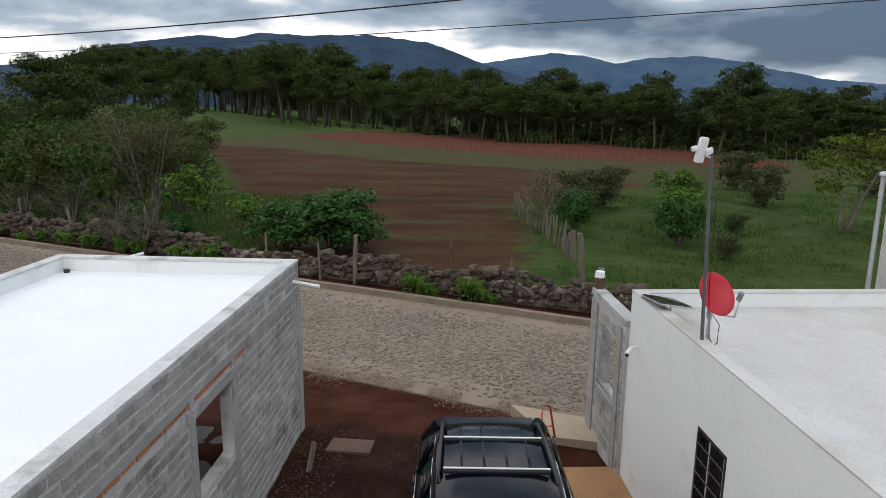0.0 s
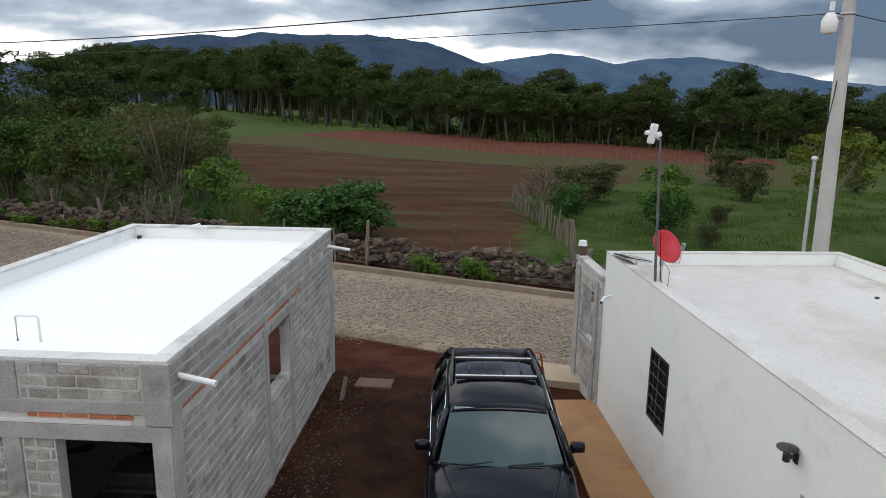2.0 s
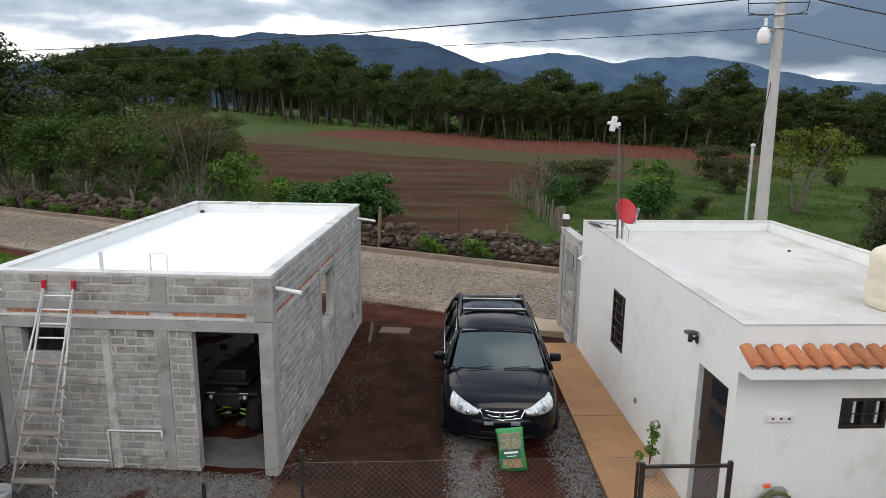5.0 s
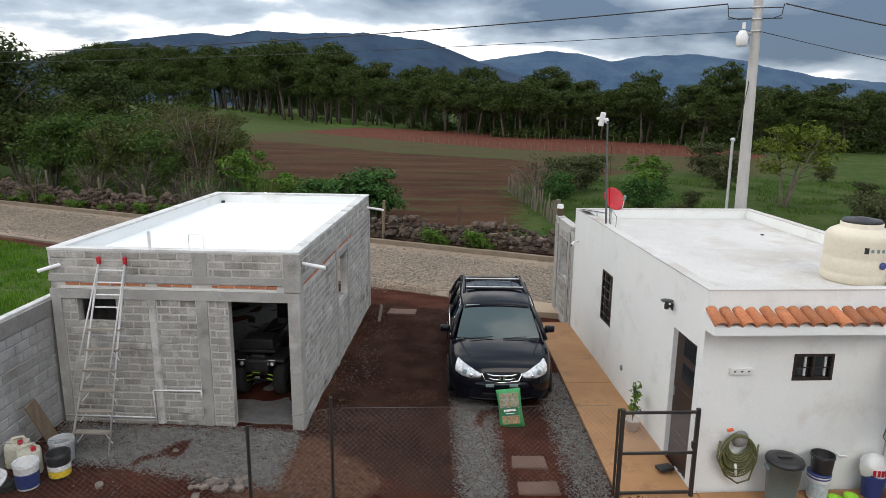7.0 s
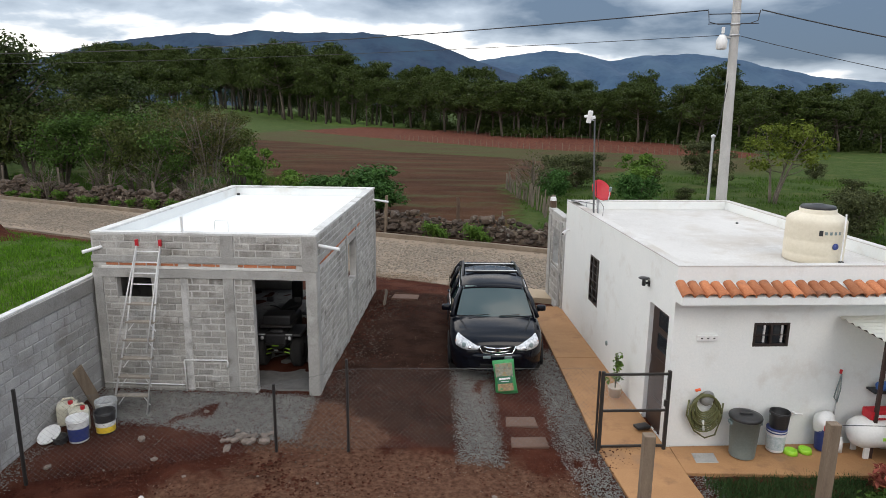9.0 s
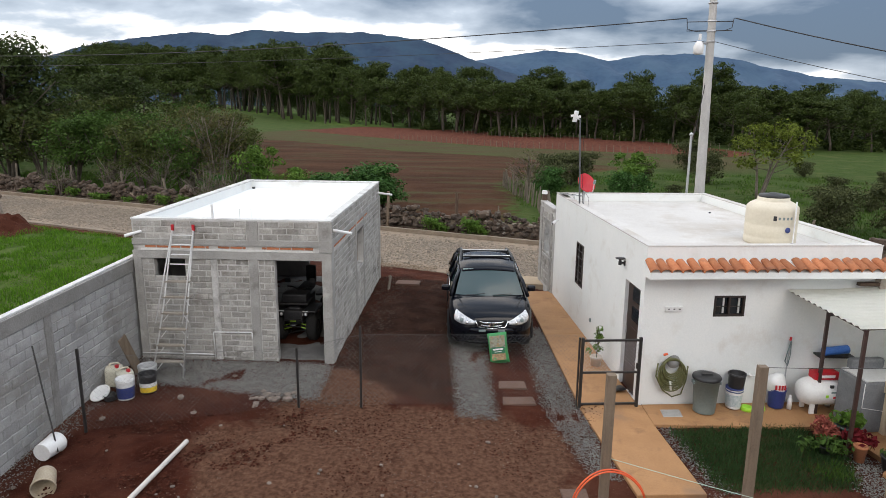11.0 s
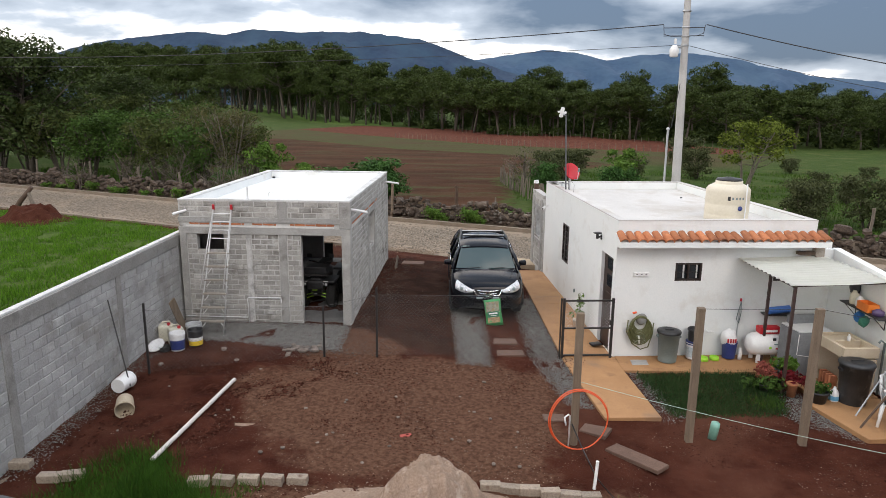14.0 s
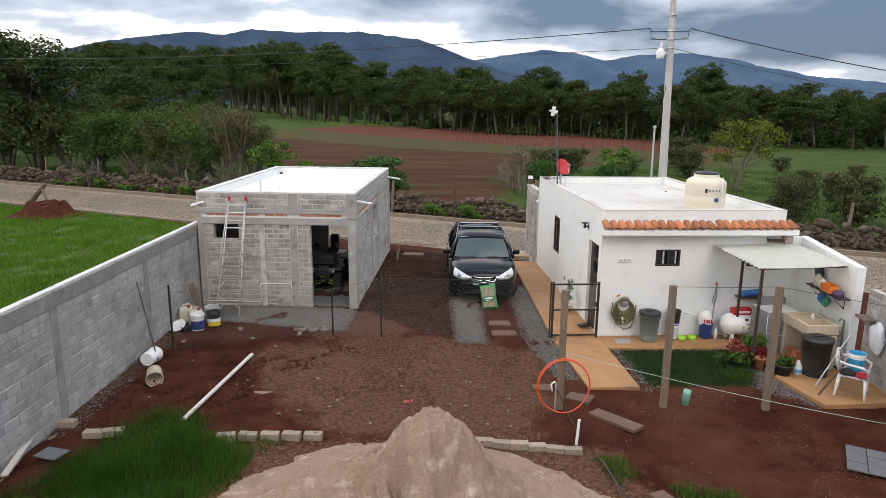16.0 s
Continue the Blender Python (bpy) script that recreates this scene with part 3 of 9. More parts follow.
ridge("mountain", 2300, sky_line([(-700, 130), (-200, 125), (60, 105), (110, 94), (200, 74), (290, 64), (350, 58), (400, 63), (450, 54), (530, 58), (640, 57), (740, 68), (800, 90), (850, 108), (950, 138), (1040, 152), (1250, 165), (1500, 170), (2400, 175)]), MOUNT_HAZED, 4.0)
ridge("mountain", 3300, sky_line([(-700, 150), (500, 130), (760, 112), (840, 101), (950, 85), (1000, 88), (1060, 101), (1120, 91), (1200, 88), (1290, 100), (1340, 112), (1400, 122), (1568, 136), (1900, 150), (2400, 160)]), MOUNT_FAR_HAZED, 9.0)

# ---- grey unfinished block house ----
BH = pose(-6.56, 3.34, 0, 0, 0, -0.9)
BW, BD, BTOP, BLOW = 3.84, 6.72, 2.995, -0.35
DOOR = (2.74, 3.66, 0.13, 2.22)
VENT = (0.38, 0.99, 1.83, 2.215)
SIDEWIN = (2.78, 3.76, 1.35, 2.27)


def wall_boxes(bm, u0, u1, z0, z1, holes, at, thick, axis):
    """A wall with holes through it, one closed skin: along u on the given axis, its outer face at 'at'."""
    us = sorted({u0, u1, *[v for h in holes for v in h[:2] if u0 < v < u1]})
    zs = sorted({z0, z1, *[v for h in holes for v in h[2:] if z0 < v < z1]})
    made = {}

    def vert(i, k, side):
        if (i, k, side) not in made:
            w = at + thick * side
            made[i, k, side] = bm.verts.new((us[i], w, zs[k]) if axis == "x" else (w, us[i], zs[k]))
        return made[i, k, side]

    def full(i, k):
        if not (0 <= i < len(us) - 1 and 0 <= k < len(zs) - 1):
            return False
        u, z = (us[i] + us[i + 1]) / 2, (zs[k] + zs[k + 1]) / 2
        return not any(h[0] < u < h[1] and h[2] < z < h[3] for h in holes)

    for i in range(len(us) - 1):
        for k in range(len(zs) - 1):
            if not full(i, k):
                continue
            ring = [(i, k), (i + 1, k), (i + 1, k + 1), (i, k + 1)]
            for side in (0, 1):
                bm.faces.new([vert(*r, side) for r in ring])
            for (a, b), (di, dk) in zip(((0, 1), (1, 2), (2, 3), (3, 0)), ((0, -1), (1, 0), (0, 1), (-1, 0))):
                if not full(i + di, k + dk):
                    bm.faces.new((vert(*ring[a], 0), vert(*ring[b], 0), vert(*ring[b], 1), vert(*ring[a], 1)))
    return bm


def boxes(name, items, material, parent, label="", bevel=0.0):
    for c, s in items:
        part(name, add_box(bm_new(), c, s, bevel=bevel), material, parent, label)


block_house = thing("block_house", BH, "unfinished grey cement-brick outbuilding with white sealed flat roof", "outbuilding")
front_wall = part("front_wall", wall_boxes(bm_new(), 0, BW, BLOW, BTOP - 0.03, [DOOR, VENT], 0.0, 0.14, "x"), MORTAR, block_house)
side_wall = part("side_wall", wall_boxes(bm_new(), 0.14, BD - 0.14, BLOW, BTOP - 0.03, [SIDEWIN], BW, -0.14, "y"), MORTAR, block_house)
part("far_side_wall", wall_boxes(bm_new(), 0.14, BD - 0.14, BLOW, BTOP - 0.03, [], 0.0, 0.14, "y"), CEMENT, block_house)
part("back_wall", wall_boxes(bm_new(), 0, BW, BLOW, BTOP - 0.03, [(1.75, 3.2, 0.0, 2.1)], BD - 0.14, 0.14, "x"), CEMENT, block_house)
ROOF_L = BTOP - 0.23
part("roof_slab", add_box(bm_new(), (BW / 2, BD / 2, ROOF_L - 0.09), (BW - 0.28, BD - 0.28, 0.18)), ROOF_SEAL, block_house, "bright white waterproofed roof slab")
part("floor_slab", add_box(bm_new(), (BW / 2, BD / 2, 0.035), (BW - 0.28, BD - 0.28, 0.27)), surf("grey_gravel_floor", (0.12, 0.115, 0.11), (0.22, 0.215, 0.205), 6, 70, 0.95, 0.8), block_house)
# parapet cap: whitewashed on the inner sides, bare mortar on top
boxes("parapet_cap", (((BW / 2, 0.08, BTOP - 0.012), (BW + 0.02, 0.17, 0.035)), ((BW / 2, BD - 0.08, BTOP - 0.012), (BW + 0.02, 0.17, 0.035)),
             ((0.08, BD / 2, BTOP - 0.012), (0.17, BD - 0.34, 0.035)), ((BW - 0.08, BD / 2, BTOP - 0.012), (0.17, BD - 0.34, 0.035))), CAP_WASH, block_house)
boxes("parapet_lining", (((BW / 2, 0.145, (BTOP + ROOF_L) / 2 - 0.02), (BW - 0.29, 0.012, BTOP - ROOF_L - 0.03)), ((BW / 2, BD - 0.145, (BTOP + ROOF_L) / 2 - 0.02), (BW - 0.29, 0.012, BTOP - ROOF_L - 0.03)),
             ((0.145, BD / 2, (BTOP + ROOF_L) / 2 - 0.02), (0.012, BD - 0.3, BTOP - ROOF_L - 0.03)), ((BW - 0.145, BD / 2, (BTOP + ROOF_L) / 2 - 0.02), (0.012, BD - 0.3, BTOP - ROOF_L - 0.03))), WHITE_WALL, block_house)
# poured beams and columns
BEAM0, BEAM1 = 2.22, 2.37
boxes("ring_beam", (((BW / 2, -0.006, (BEAM0 + BEAM1) / 2), (BW + 0.03, 0.05, BEAM1 - BEAM0)), ((BW + 0.006, BD / 2, 2.545), (0.04, BD, 0.10)),
                    ((BW / 2, -0.006, 2.54), (BW + 0.03, 0.04, 0.11)), ((BW + 0.008, 3.27, 2.335), (0.05, 1.36, 0.12))), CEMENT, block_house, "poured concrete beam", 0.004)
part("column", add_box(bm_new(), (1.56, -0.004, 1.1), (0.11, 0.03, 2.24), bevel=0.004), surf("pale_mortar_wash", (0.44, 0.43, 0.41), (0.62, 0.61, 0.59), 3.0, 40, 0.95, 0.6, spot=(0.32, 0.31, 0.29), spot_scale=4.0, spot_at=(0.48, 0.62)), block_house, "pale mortar seam")
part("column", add_box(bm_new(), (2.335, -0.004, 1.1), (0.17, 0.04, 2.24), bevel=0.004), CEMENT, block_house)
part("column", add_box(bm_new(), (BW - 0.08, -0.004, 1.0), (0.18, 0.05, 2.44), bevel=0.006), CEMENT, block_house, "smooth poured corner column")
part("column", add_box(bm_new(), (0.07, -0.004, 1.0), (0.15, 0.04, 2.44), bevel=0.006), CEMENT, block_house)
part("column", add_box(bm_new(), (2.34, -0.006, 2.74), (0.22, 0.03, 0.46), bevel=0.01), CEMENT, block_house, "dark mortar patch")
part("column", add_box(bm_new(), (BW - 0.09, -0.006, 2.68), (0.26, 0.05, 0.60), bevel=0.01), CEMENT, block_house)
for v, w in ((2.71, 0.11), (3.83, 0.11), (0.10, 0.2), (BD - 0.09, 0.2)):
    part("column", add_box(bm_new(), (BW + 0.002, v, 1.08), (0.04, w, 2.86), bevel=0.004), CEMENT, block_house)
# plinth
boxes("plinth", (((BW + 0.01, BD / 2, -0.1), (0.10, BD, 0.40)), ((1.35, -0.02, -0.13), (2.7, 0.12, 0.40))), KERB_MAT, block_house, "mud-stained concrete footing", 0.01)
# roof spouts and loose pipes
WHITE_PIPE = WHITE_PLASTIC
part("roof_spout", add_rod(bm_new(), (BW - 0.05, 0.22, 2.79), (BW + 0.38, 0.16, 2.735), 0.03, sides=14), WHITE_PIPE, block_house, "white plastic drain spout")
part("roof_spout", add_rod(bm_new(), (BW - 0.05, BD - 0.3, 2.72), (BW + 0.42, BD - 0.34, 2.66), 0.03, sides=14), WHITE_PIPE, block_house, "white plastic drain spout")
part("roof_spout", add_rod(bm_new(), (0.22, 0.06, 2.75), (-0.05, -0.2, 2.68), 0.03, sides=14), WHITE_PIPE, block_house, "white plastic drain spout")
part("roof_spout", add_rod(bm_new(), (0.7, BD - 0.1, 2.86), (1.1, BD + 0.5, 2.92), 0.03, sides=14), WHITE_PIPE, block_house, "white plastic drain spout")
part("vent_pipe", add_rod(bm_new(), (1.56, 0.07, 2.55), (1.56, 0.07, 3.27), 0.025, sides=12), WHITE_PIPE, block_house, "white plastic vent pipe")
bm = add_tube(bm_new(), [(1.75, 1.0, ROOF_L - 0.02), (1.75, 1.0, ROOF_L + 0.26), (1.77, 1.0, ROOF_L + 0.28), (1.98, 1.0, ROOF_L + 0.28), (2.0, 1.0, ROOF_L + 0.26), (2.0, 1.0, ROOF_L - 0.02)], 0.013)
part("pipe_loop", bm, WHITE_PIPE, block_house)
part("roof_drain", add_rod(bm_new(), (0.24, BD - 0.24, ROOF_L - 0.01), (0.24, BD - 0.24, ROOF_L + 0.05), 0.045), BLACK_PLASTIC, block_house)
# water pipe on the front
part("water_pipe", add_tube(bm_new(), [(0.02, -0.035, 0.28), (1.46, -0.035, 0.28)], 0.012), WHITE_PIPE, block_house, "thin white plumbing pipe")
part("water_pipe", add_tube(bm_new(), [(1.49, -0.035, 0.06), (1.47, -0.035, 0.72), (1.48, -0.035, 0.745), (2.23, -0.035, 0.755), (2.25, -0.05, 0.73), (2.25, -0.06, 0.64)], 0.014), WHITE_PIPE, block_house, "thin white plumbing pipe with tap")

# ---- left boundary wall ----
wall_west = thing("wall_west", pose(-6.62, 3.35, 0, 0, 0, 90.8), "whitewashed block boundary wall with concrete posts", "wall", kind="structure")
WW_LEN, WW_TOP = 14.0, 2.16
WW_COL = (-2.8, -5.95, -9.1, -12.25)
wall_core = part("wall_core", wall_boxes(bm_new(), -WW_LEN, 0.4, -0.4, WW_TOP, [], 0.0, 0.13, "x"), surf("grey_wall_joint", (0.24, 0.235, 0.225), (0.38, 0.375, 0.36), 2.5, 50, 0.95, 0.6, spot=(0.17, 0.165, 0.15), spot_scale=1.5), wall_west)
part("ring_beam", add_box(bm_new(), (-WW_LEN / 2 + 0.2, 0.055, WW_TOP - 0.10), (WW_LEN + 0.4, 0.15, 0.24), bevel=0.008), WALL_BEAM, wall_west, "stained poured concrete beam")
part("coping", add_box(bm_new(), (-WW_LEN / 2 + 0.2, 0.075, WW_TOP + 0.035), (WW_LEN + 0.4, 0.11, 0.04), bevel=0.012), CAP_WASH, wall_west)
for k in range(4):
    part("column", add_box(bm_new(), (WW_COL[k], 0.0, 0.9), (0.17, 0.03, 2.22), bevel=0.008), WALL_BEAM, wall_west)

part("footing", add_box(bm_new(), (-WW_LEN / 2 - 0.02, -0.03, -0.16), (WW_LEN, 0.16, 0.36), bevel=0.01), KERB_MAT, wall_west)

# ---- white house ----
HW, HD, HTOP = 4.16, 7.0, 2.85
HDOOR = (0.18, 0.98, -0.06, 2.02)
HWIN = (3.95, 4.62, 0.98, 2.0)
SWIN = (1.25, 1.81, 1.59, 1.97)
SWIN2 = (3.35, 3.75, 1.58, 1.92)
white_house = thing("white_house", WH, "small white flat-roofed house with clay tile eave", "house")
part("side_wall", wall_boxes(bm_new(), 0, HD, -0.3, HTOP, [HDOOR, HWIN], 0.0, 0.16, "y"), WHITE_WALL, white_house)
part("front_wall", wall_boxes(bm_new(), 0.16, HW, -0.3, HTOP, [SWIN, SWIN2], 0.0, 0.16, "x"), WHITE_WALL, white_house)
part("back_wall", wall_boxes(bm_new(), 0.16, HW, -0.3, HTOP, [], HD - 0.16, 0.16, "x"), WHITE_WALL, white_house)
part("far_side_wall", wall_boxes(bm_new(), 0.16, HD - 0.16, -0.3, HTOP, [], HW, -0.16, "y"), WHITE_WALL, white_house)
ROOF_R = HTOP - 0.20
part("roof_slab", add_box(bm_new(), (HW / 2, HD / 2, ROOF_R - 0.08), (HW - 0.32, HD - 0.32, 0.16)), ROOF_WORN, white_house, "worn white painted roof slab")
part("floor_slab", add_box(bm_new(), (HW / 2, HD / 2, -0.1), (HW - 0.32, HD - 0.32, 0.16)), CEMENT, white_house)
boxes("parapet_cap", (((HW / 2, 0.08, HTOP + 0.006), (HW + 0.012, 0.172, 0.016)), ((HW / 2, HD - 0.08, HTOP + 0.006), (HW + 0.012, 0.172, 0.016)),
             ((0.08, HD / 2, HTOP + 0.006), (0.172, HD - 0.345, 0.016)), ((HW - 0.08, HD / 2, HTOP + 0.006), (0.172, HD - 0.345, 0.016))), ROOF_WORN, white_house)

# unfinished block screen between the house and the road
screen = thing("wall_north", WH @ pose(0.0, HD, 0), "bare grey block wall with an open window", "wall", kind="structure")
part("wall_core", wall_boxes(bm_new(), 0.0, 1.75, -0.4, 2.32, [(0.35, 1.15, 0.95, 1.98)], -0.05, 0.16, "y"), MORTAR, screen)
part("ring_beam", add_box(bm_new(), (0.03, 0.88, 2.36), (0.2, 1.8, 0.1), bevel=0.006), WASH_JOINT, screen)
boxes("column", (((-0.06, 0.24, 0.95), (0.03, 0.2, 2.6)), ((-0.06, 1.58, 0.95), (0.03, 0.34, 2.6))), CEMENT, screen, "", 0.004)
boxes("window_sill", (((-0.06, 0.75, 0.90), (0.06, 0.9, 0.1)),), CEMENT, screen, "", 0.004)
part("column", add_box(bm_new(), (0.03, 1.72, 2.46), (0.14, 0.14, 0.3), bevel=0.006), WOOD_DARK, screen)
part("post_cap", add_rod(bm_new(), (0.03, 1.72, 2.60), (0.03, 1.72, 2.70), 0.09, 0.075, 14), WHITE_PLASTIC, screen)

# ---- white house fittings ----
FRAME_DARK = surf("dark_brown_metal", (0.018, 0.012, 0.010), (0.035, 0.024, 0.020), 3, 40, 0.45, 0.05)
DOOR_BROWN = surf("dark_brown_door", (0.030, 0.017, 0.013), (0.048, 0.028, 0.022), 3, 40, 0.5, 0.1)
PANE = glass("dark_pane", (0.02, 0.024, 0.028))


def barred_window(parent, w, h, m, bars=4, rails=3):
    """A dark steel window in the plane x-z, its outer face towards -y."""
    win = part("window", add_box(bm_new(), (w / 2, 0.07, h / 2), (w, 0.01, h)), PANE, parent, "dark glazed window with bars", m)
    for name, c, s in (("window_frame", (w / 2, 0.02, 0.02), (w, 0.05, 0.04)), ("window_frame", (w / 2, 0.02, h - 0.02), (w, 0.05, 0.04)), ("window_frame", (0.02, 0.02, h / 2), (0.04, 0.05, h - 0.08)),
                       ("window_frame", (w - 0.02, 0.02, h / 2), (0.04, 0.05, h - 0.08)), ("window_frame", (w / 2, 0.02, h / 2), (0.035, 0.05, h - 0.08))):
        part(name, add_box(bm_new(), c, s, bevel=0.004), FRAME_DARK, win)
    for k in range(rails):
        z = h * (k + 1) / (rails + 1)
        part("bar", add_rod(bm_new(), (0.03, -0.015, z), (w - 0.03, -0.015, z), 0.008, sides=6), FRAME_DARK, win)
    for k in range(2):
        part("sash", add_box(bm_new(), (w * (0.27 + 0.5 * k) + 0.04, 0.05, h / 2), (0.03, 0.02, h - 0.1)), ALU, win)
    return win


SIDE_M = pose(0, 0, 0, 0, 0, -90)  # turns a front window to face -x
barred_window(white_house, 0.67, 1.02, pose(0.0, HWIN[1], HWIN[2]) @ SIDE_M, rails=5)
barred_window(white_house, SWIN[1] - SWIN[0], SWIN[3] - SWIN[2], pose(SWIN[0], 0, SWIN[2]), rails=1)
barred_window(white_house, 0.40, 0.34, pose(SWIN2[0], 0, SWIN2[2]), rails=1)
door = part("door", add_box(bm_new(), (0.09, 0.58, 0.98), (0.045, 0.78, 2.06), bevel=0.004), DOOR_BROWN, white_house, "dark brown steel door")
for z in (0.25, 0.95, 1.35, 1.72):
    part("door_panel", add_box(bm_new(), (0.06, 0.48, z + 0.1), (0.02, 0.42, 0.26), bevel=0.006), PANE if z > 1 else DOOR_BROWN, door)
part("handle", add_rod(bm_new(), (0.03, 0.86, 1.0), (0.03, 0.86, 1.14), 0.012), STEEL, door)
# clay tile eave
bm = add_prism(bm_new(), [(-0.05, -0.36), (HW + 0.12, -0.36), (HW + 0.12, 0.0), (-0.05, 0.0)], 2.36, 2.47)
top = [v for v in bm.verts if v.co.z > 2.4]
for v in top:
    if v.co.y > -0.1:
        v.co.z = 2.60
for v in bm.verts:
    if v.co.z < 2.4 and v.co.y > -0.1:
        v.co.z = 2.34
eave = part("eave", bm, WHITE_WALL, white_house, "white plastered eave slab")
bm = bm_new()
add_box(bm, (HW + 0.05, -0.05, 2.18), (0.2, 0.16, 0.3), bevel=0.02)
part("bracket", bm, surf("rough_stone_bracket", (0.32, 0.27, 0.22), (0.45, 0.40, 0.34), 8, 30, 0.95, 0.7), white_house)


def roof_tile_mesh(r0, r1, length):
    """A half-round clay tile that narrows upwards."""
    bm = bm_new()
    rows = []
    for rad, y in ((r0, 0.0), (r1, length)):
        outer = [bm.verts.new((rad * math.cos(math.pi * k / 7), y, rad * 0.8 * math.sin(math.pi * k / 7))) for k in range(8)]
        inner = [bm.verts.new(((rad - 0.014) * math.cos(math.pi * k / 7), y, (rad - 0.014) * 0.8 * math.sin(math.pi * k / 7))) for k in range(8)]
        rows.append((outer, inner))
    (oa, ia), (ob, ib) = rows
    for k in range(7):
        bm.faces.new((oa[k], oa[k + 1], ob[k + 1], ob[k])).smooth = True
        bm.faces.new((ia[k + 1], ia[k], ib[k], ib[k + 1])).smooth = True
        bm.faces.new((oa[k + 1], oa[k], ia[k], ia[k + 1]))
    return mesh_of("roof_tile", bm, TERRACOTTA)


tile_mesh = roof_tile_mesh(0.095, 0.075, 0.36)
rnd = random.Random(5)
tile_n = 24
for k in range(tile_n):
    t_ob = new("roof_tile", tile_mesh)
    t_ob.parent = eave
    t_ob.matrix_basis = pose(0.03 + k * (HW + 0.02) / (tile_n - 1), -0.37 + rnd.uniform(-0.012, 0.012), 2.475 + rnd.uniform(-0.004, 0.006), 20 + rnd.uniform(-2, 2), rnd.uniform(-3, 3), rnd.uniform(-3, 3))
# small fittings on the walls
outlet = thing("socket_box", WH @ pose(0.38, -0.02, 1.70), "white plastic triple socket box on wall", "socket")
part("plate", add_box(bm_new(), (0.155, 0, 0.04), (0.31, 0.04, 0.085), bevel=0.008), WHITE_PLASTIC, outlet)
for k in range(3):
    part("socket", add_box(bm_new(), (0.06 + 0.095 * k, -0.021, 0.042), (0.03, 0.008, 0.018)), BLACK_PLASTIC, outlet)
solar = thing("solar_wall_lamp", WH @ pose(0, 1.10, 2.30) @ Matrix.Diagonal((0.72, 0.72, 0.72, 1)), "black solar wall lamp with round panel top", "wall lamp")
part("panel_head", add_lathe(bm_new(), [(0.10, 0.10), (0.125, 0.115), (0.125, 0.13), (0.02, 0.14)], 20, (-0.13, 0, 0)), BLACK_PLASTIC, solar)
part("body", add_lathe(bm_new(), [(0.03, -0.06), (0.045, -0.05), (0.045, 0.03), (0.03, 0.1)], 14, (-0.13, 0, 0)), BLACK_PLASTIC, solar)
part("arm", add_box(bm_new(), (-0.05, 0, 0.0), (0.12, 0.035, 0.05), bevel=0.006), BLACK_PLASTIC, solar)
part("wall_plate", add_box(bm_new(), (-0.012, 0, -0.01), (0.024, 0.09, 0.14), bevel=0.006), BLACK_PLASTIC, solar)
cctv = thing("security_camera", WH @ pose(0, 6.57, 2.14), "white bullet security camera on house wall", "camera")
part("housing", add_rod(bm_new(), (-0.10, 0.02, 0.0), (-0.20, -0.10, -0.05), 0.035, 0.04, 14), WHITE_PLASTIC, cctv)
part("lens", add_rod(bm_new(), (-0.20, -0.10, -0.05), (-0.205, -0.106, -0.053), 0.026, None, 12), BLACK_PLASTIC, cctv)
part("bracket", add_rod(bm_new(), (0.0, 0.02, 0.03), (-0.11, 0.02, 0.0), 0.022, 0.018), WHITE_PLASTIC, cctv)
solid("wall_vent", add_lathe(bm_new(), [(0.05, 0.0), (0.05, 0.02), (0.03, 0.03)], 14, m=pose(0, 0, 0, 0, -90, 0)), GREY_PLASTIC, "small grey round vent cap on wall", "vent", m=WH @ pose(0, 3.11, 0.5))
# roof things
# the pole's steel is coloured darker to carry the shade on it
MAST_SHADED = surf("shade_darkened_steel", (0.07, 0.075, 0.08), (0.12, 0.125, 0.13), 4, 40, 0.6, 0.05)
mast = thing("antenna_mast", WH @ pose(0.11, 4.95, 2.84), "thin steel mast with white wireless antenna", "antenna")
part("pole", add_rod(bm_new(), (0, 0, -0.2), (-0.12, -0.05, 2.05), 0.021, 0.017, 10), MAST_SHADED, mast)
part("antenna", add_box(bm_new(), (0, 0, 0), (0.115, 0.05, 0.27), bevel=0.024), WHITE_PLASTIC, mast, "white upright antenna panel", pose(-0.235, -0.06, 2.10, 8, 6, 25))
part("side_lobe", add_box(bm_new(), (0, 0, 0), (0.11, 0.045, 0.07), bevel=0.02), WHITE_PLASTIC, mast, "", pose(-0.155, -0.05, 2.085, 0, -16, 25))
part("side_lobe", add_box(bm_new(), (0, 0, 0), (0.08, 0.045, 0.055), bevel=0.018), WHITE_PLASTIC, mast, "", pose(-0.315, -0.08, 2.115, 0, -12, 25))
part("arm", add_rod(bm_new(), (-0.12, -0.05, 2.02), (-0.24, -0.06, 2.06), 0.012), STEEL, mast)
part("cable", add_tube(bm_new(), [(0.01, 0.02, 1.6), (0.03, 0.03, 0.6), (0.06, -0.02, 0.05), (0.16, -0.10, -0.15), (0.3, 0.0, -0.18)], 0.006, 6), BLACK_PLASTIC, mast)
dish = thing("satellite_dish", WH @ pose(0.24, 5.10, 2.66), "red satellite dish on a grey bracket", "satellite dish")
DM = pose(0.02, 0.02, 0.66, 60, 0, 20)
bm = add_lathe(bm_new(), [(0.0, 0.0), (0.09, 0.008), (0.17, 0.03), (0.235, 0.06), (0.24, 0.063), (0.235, 0.066), (0.17, 0.04), (0.09, 0.018), (0.0, 0.01)], 32, cap=False, m=DM @ Matrix.Diagonal((1, 1.05, 1, 1)))
part("reflector", bm, RED_PLASTIC, dish)
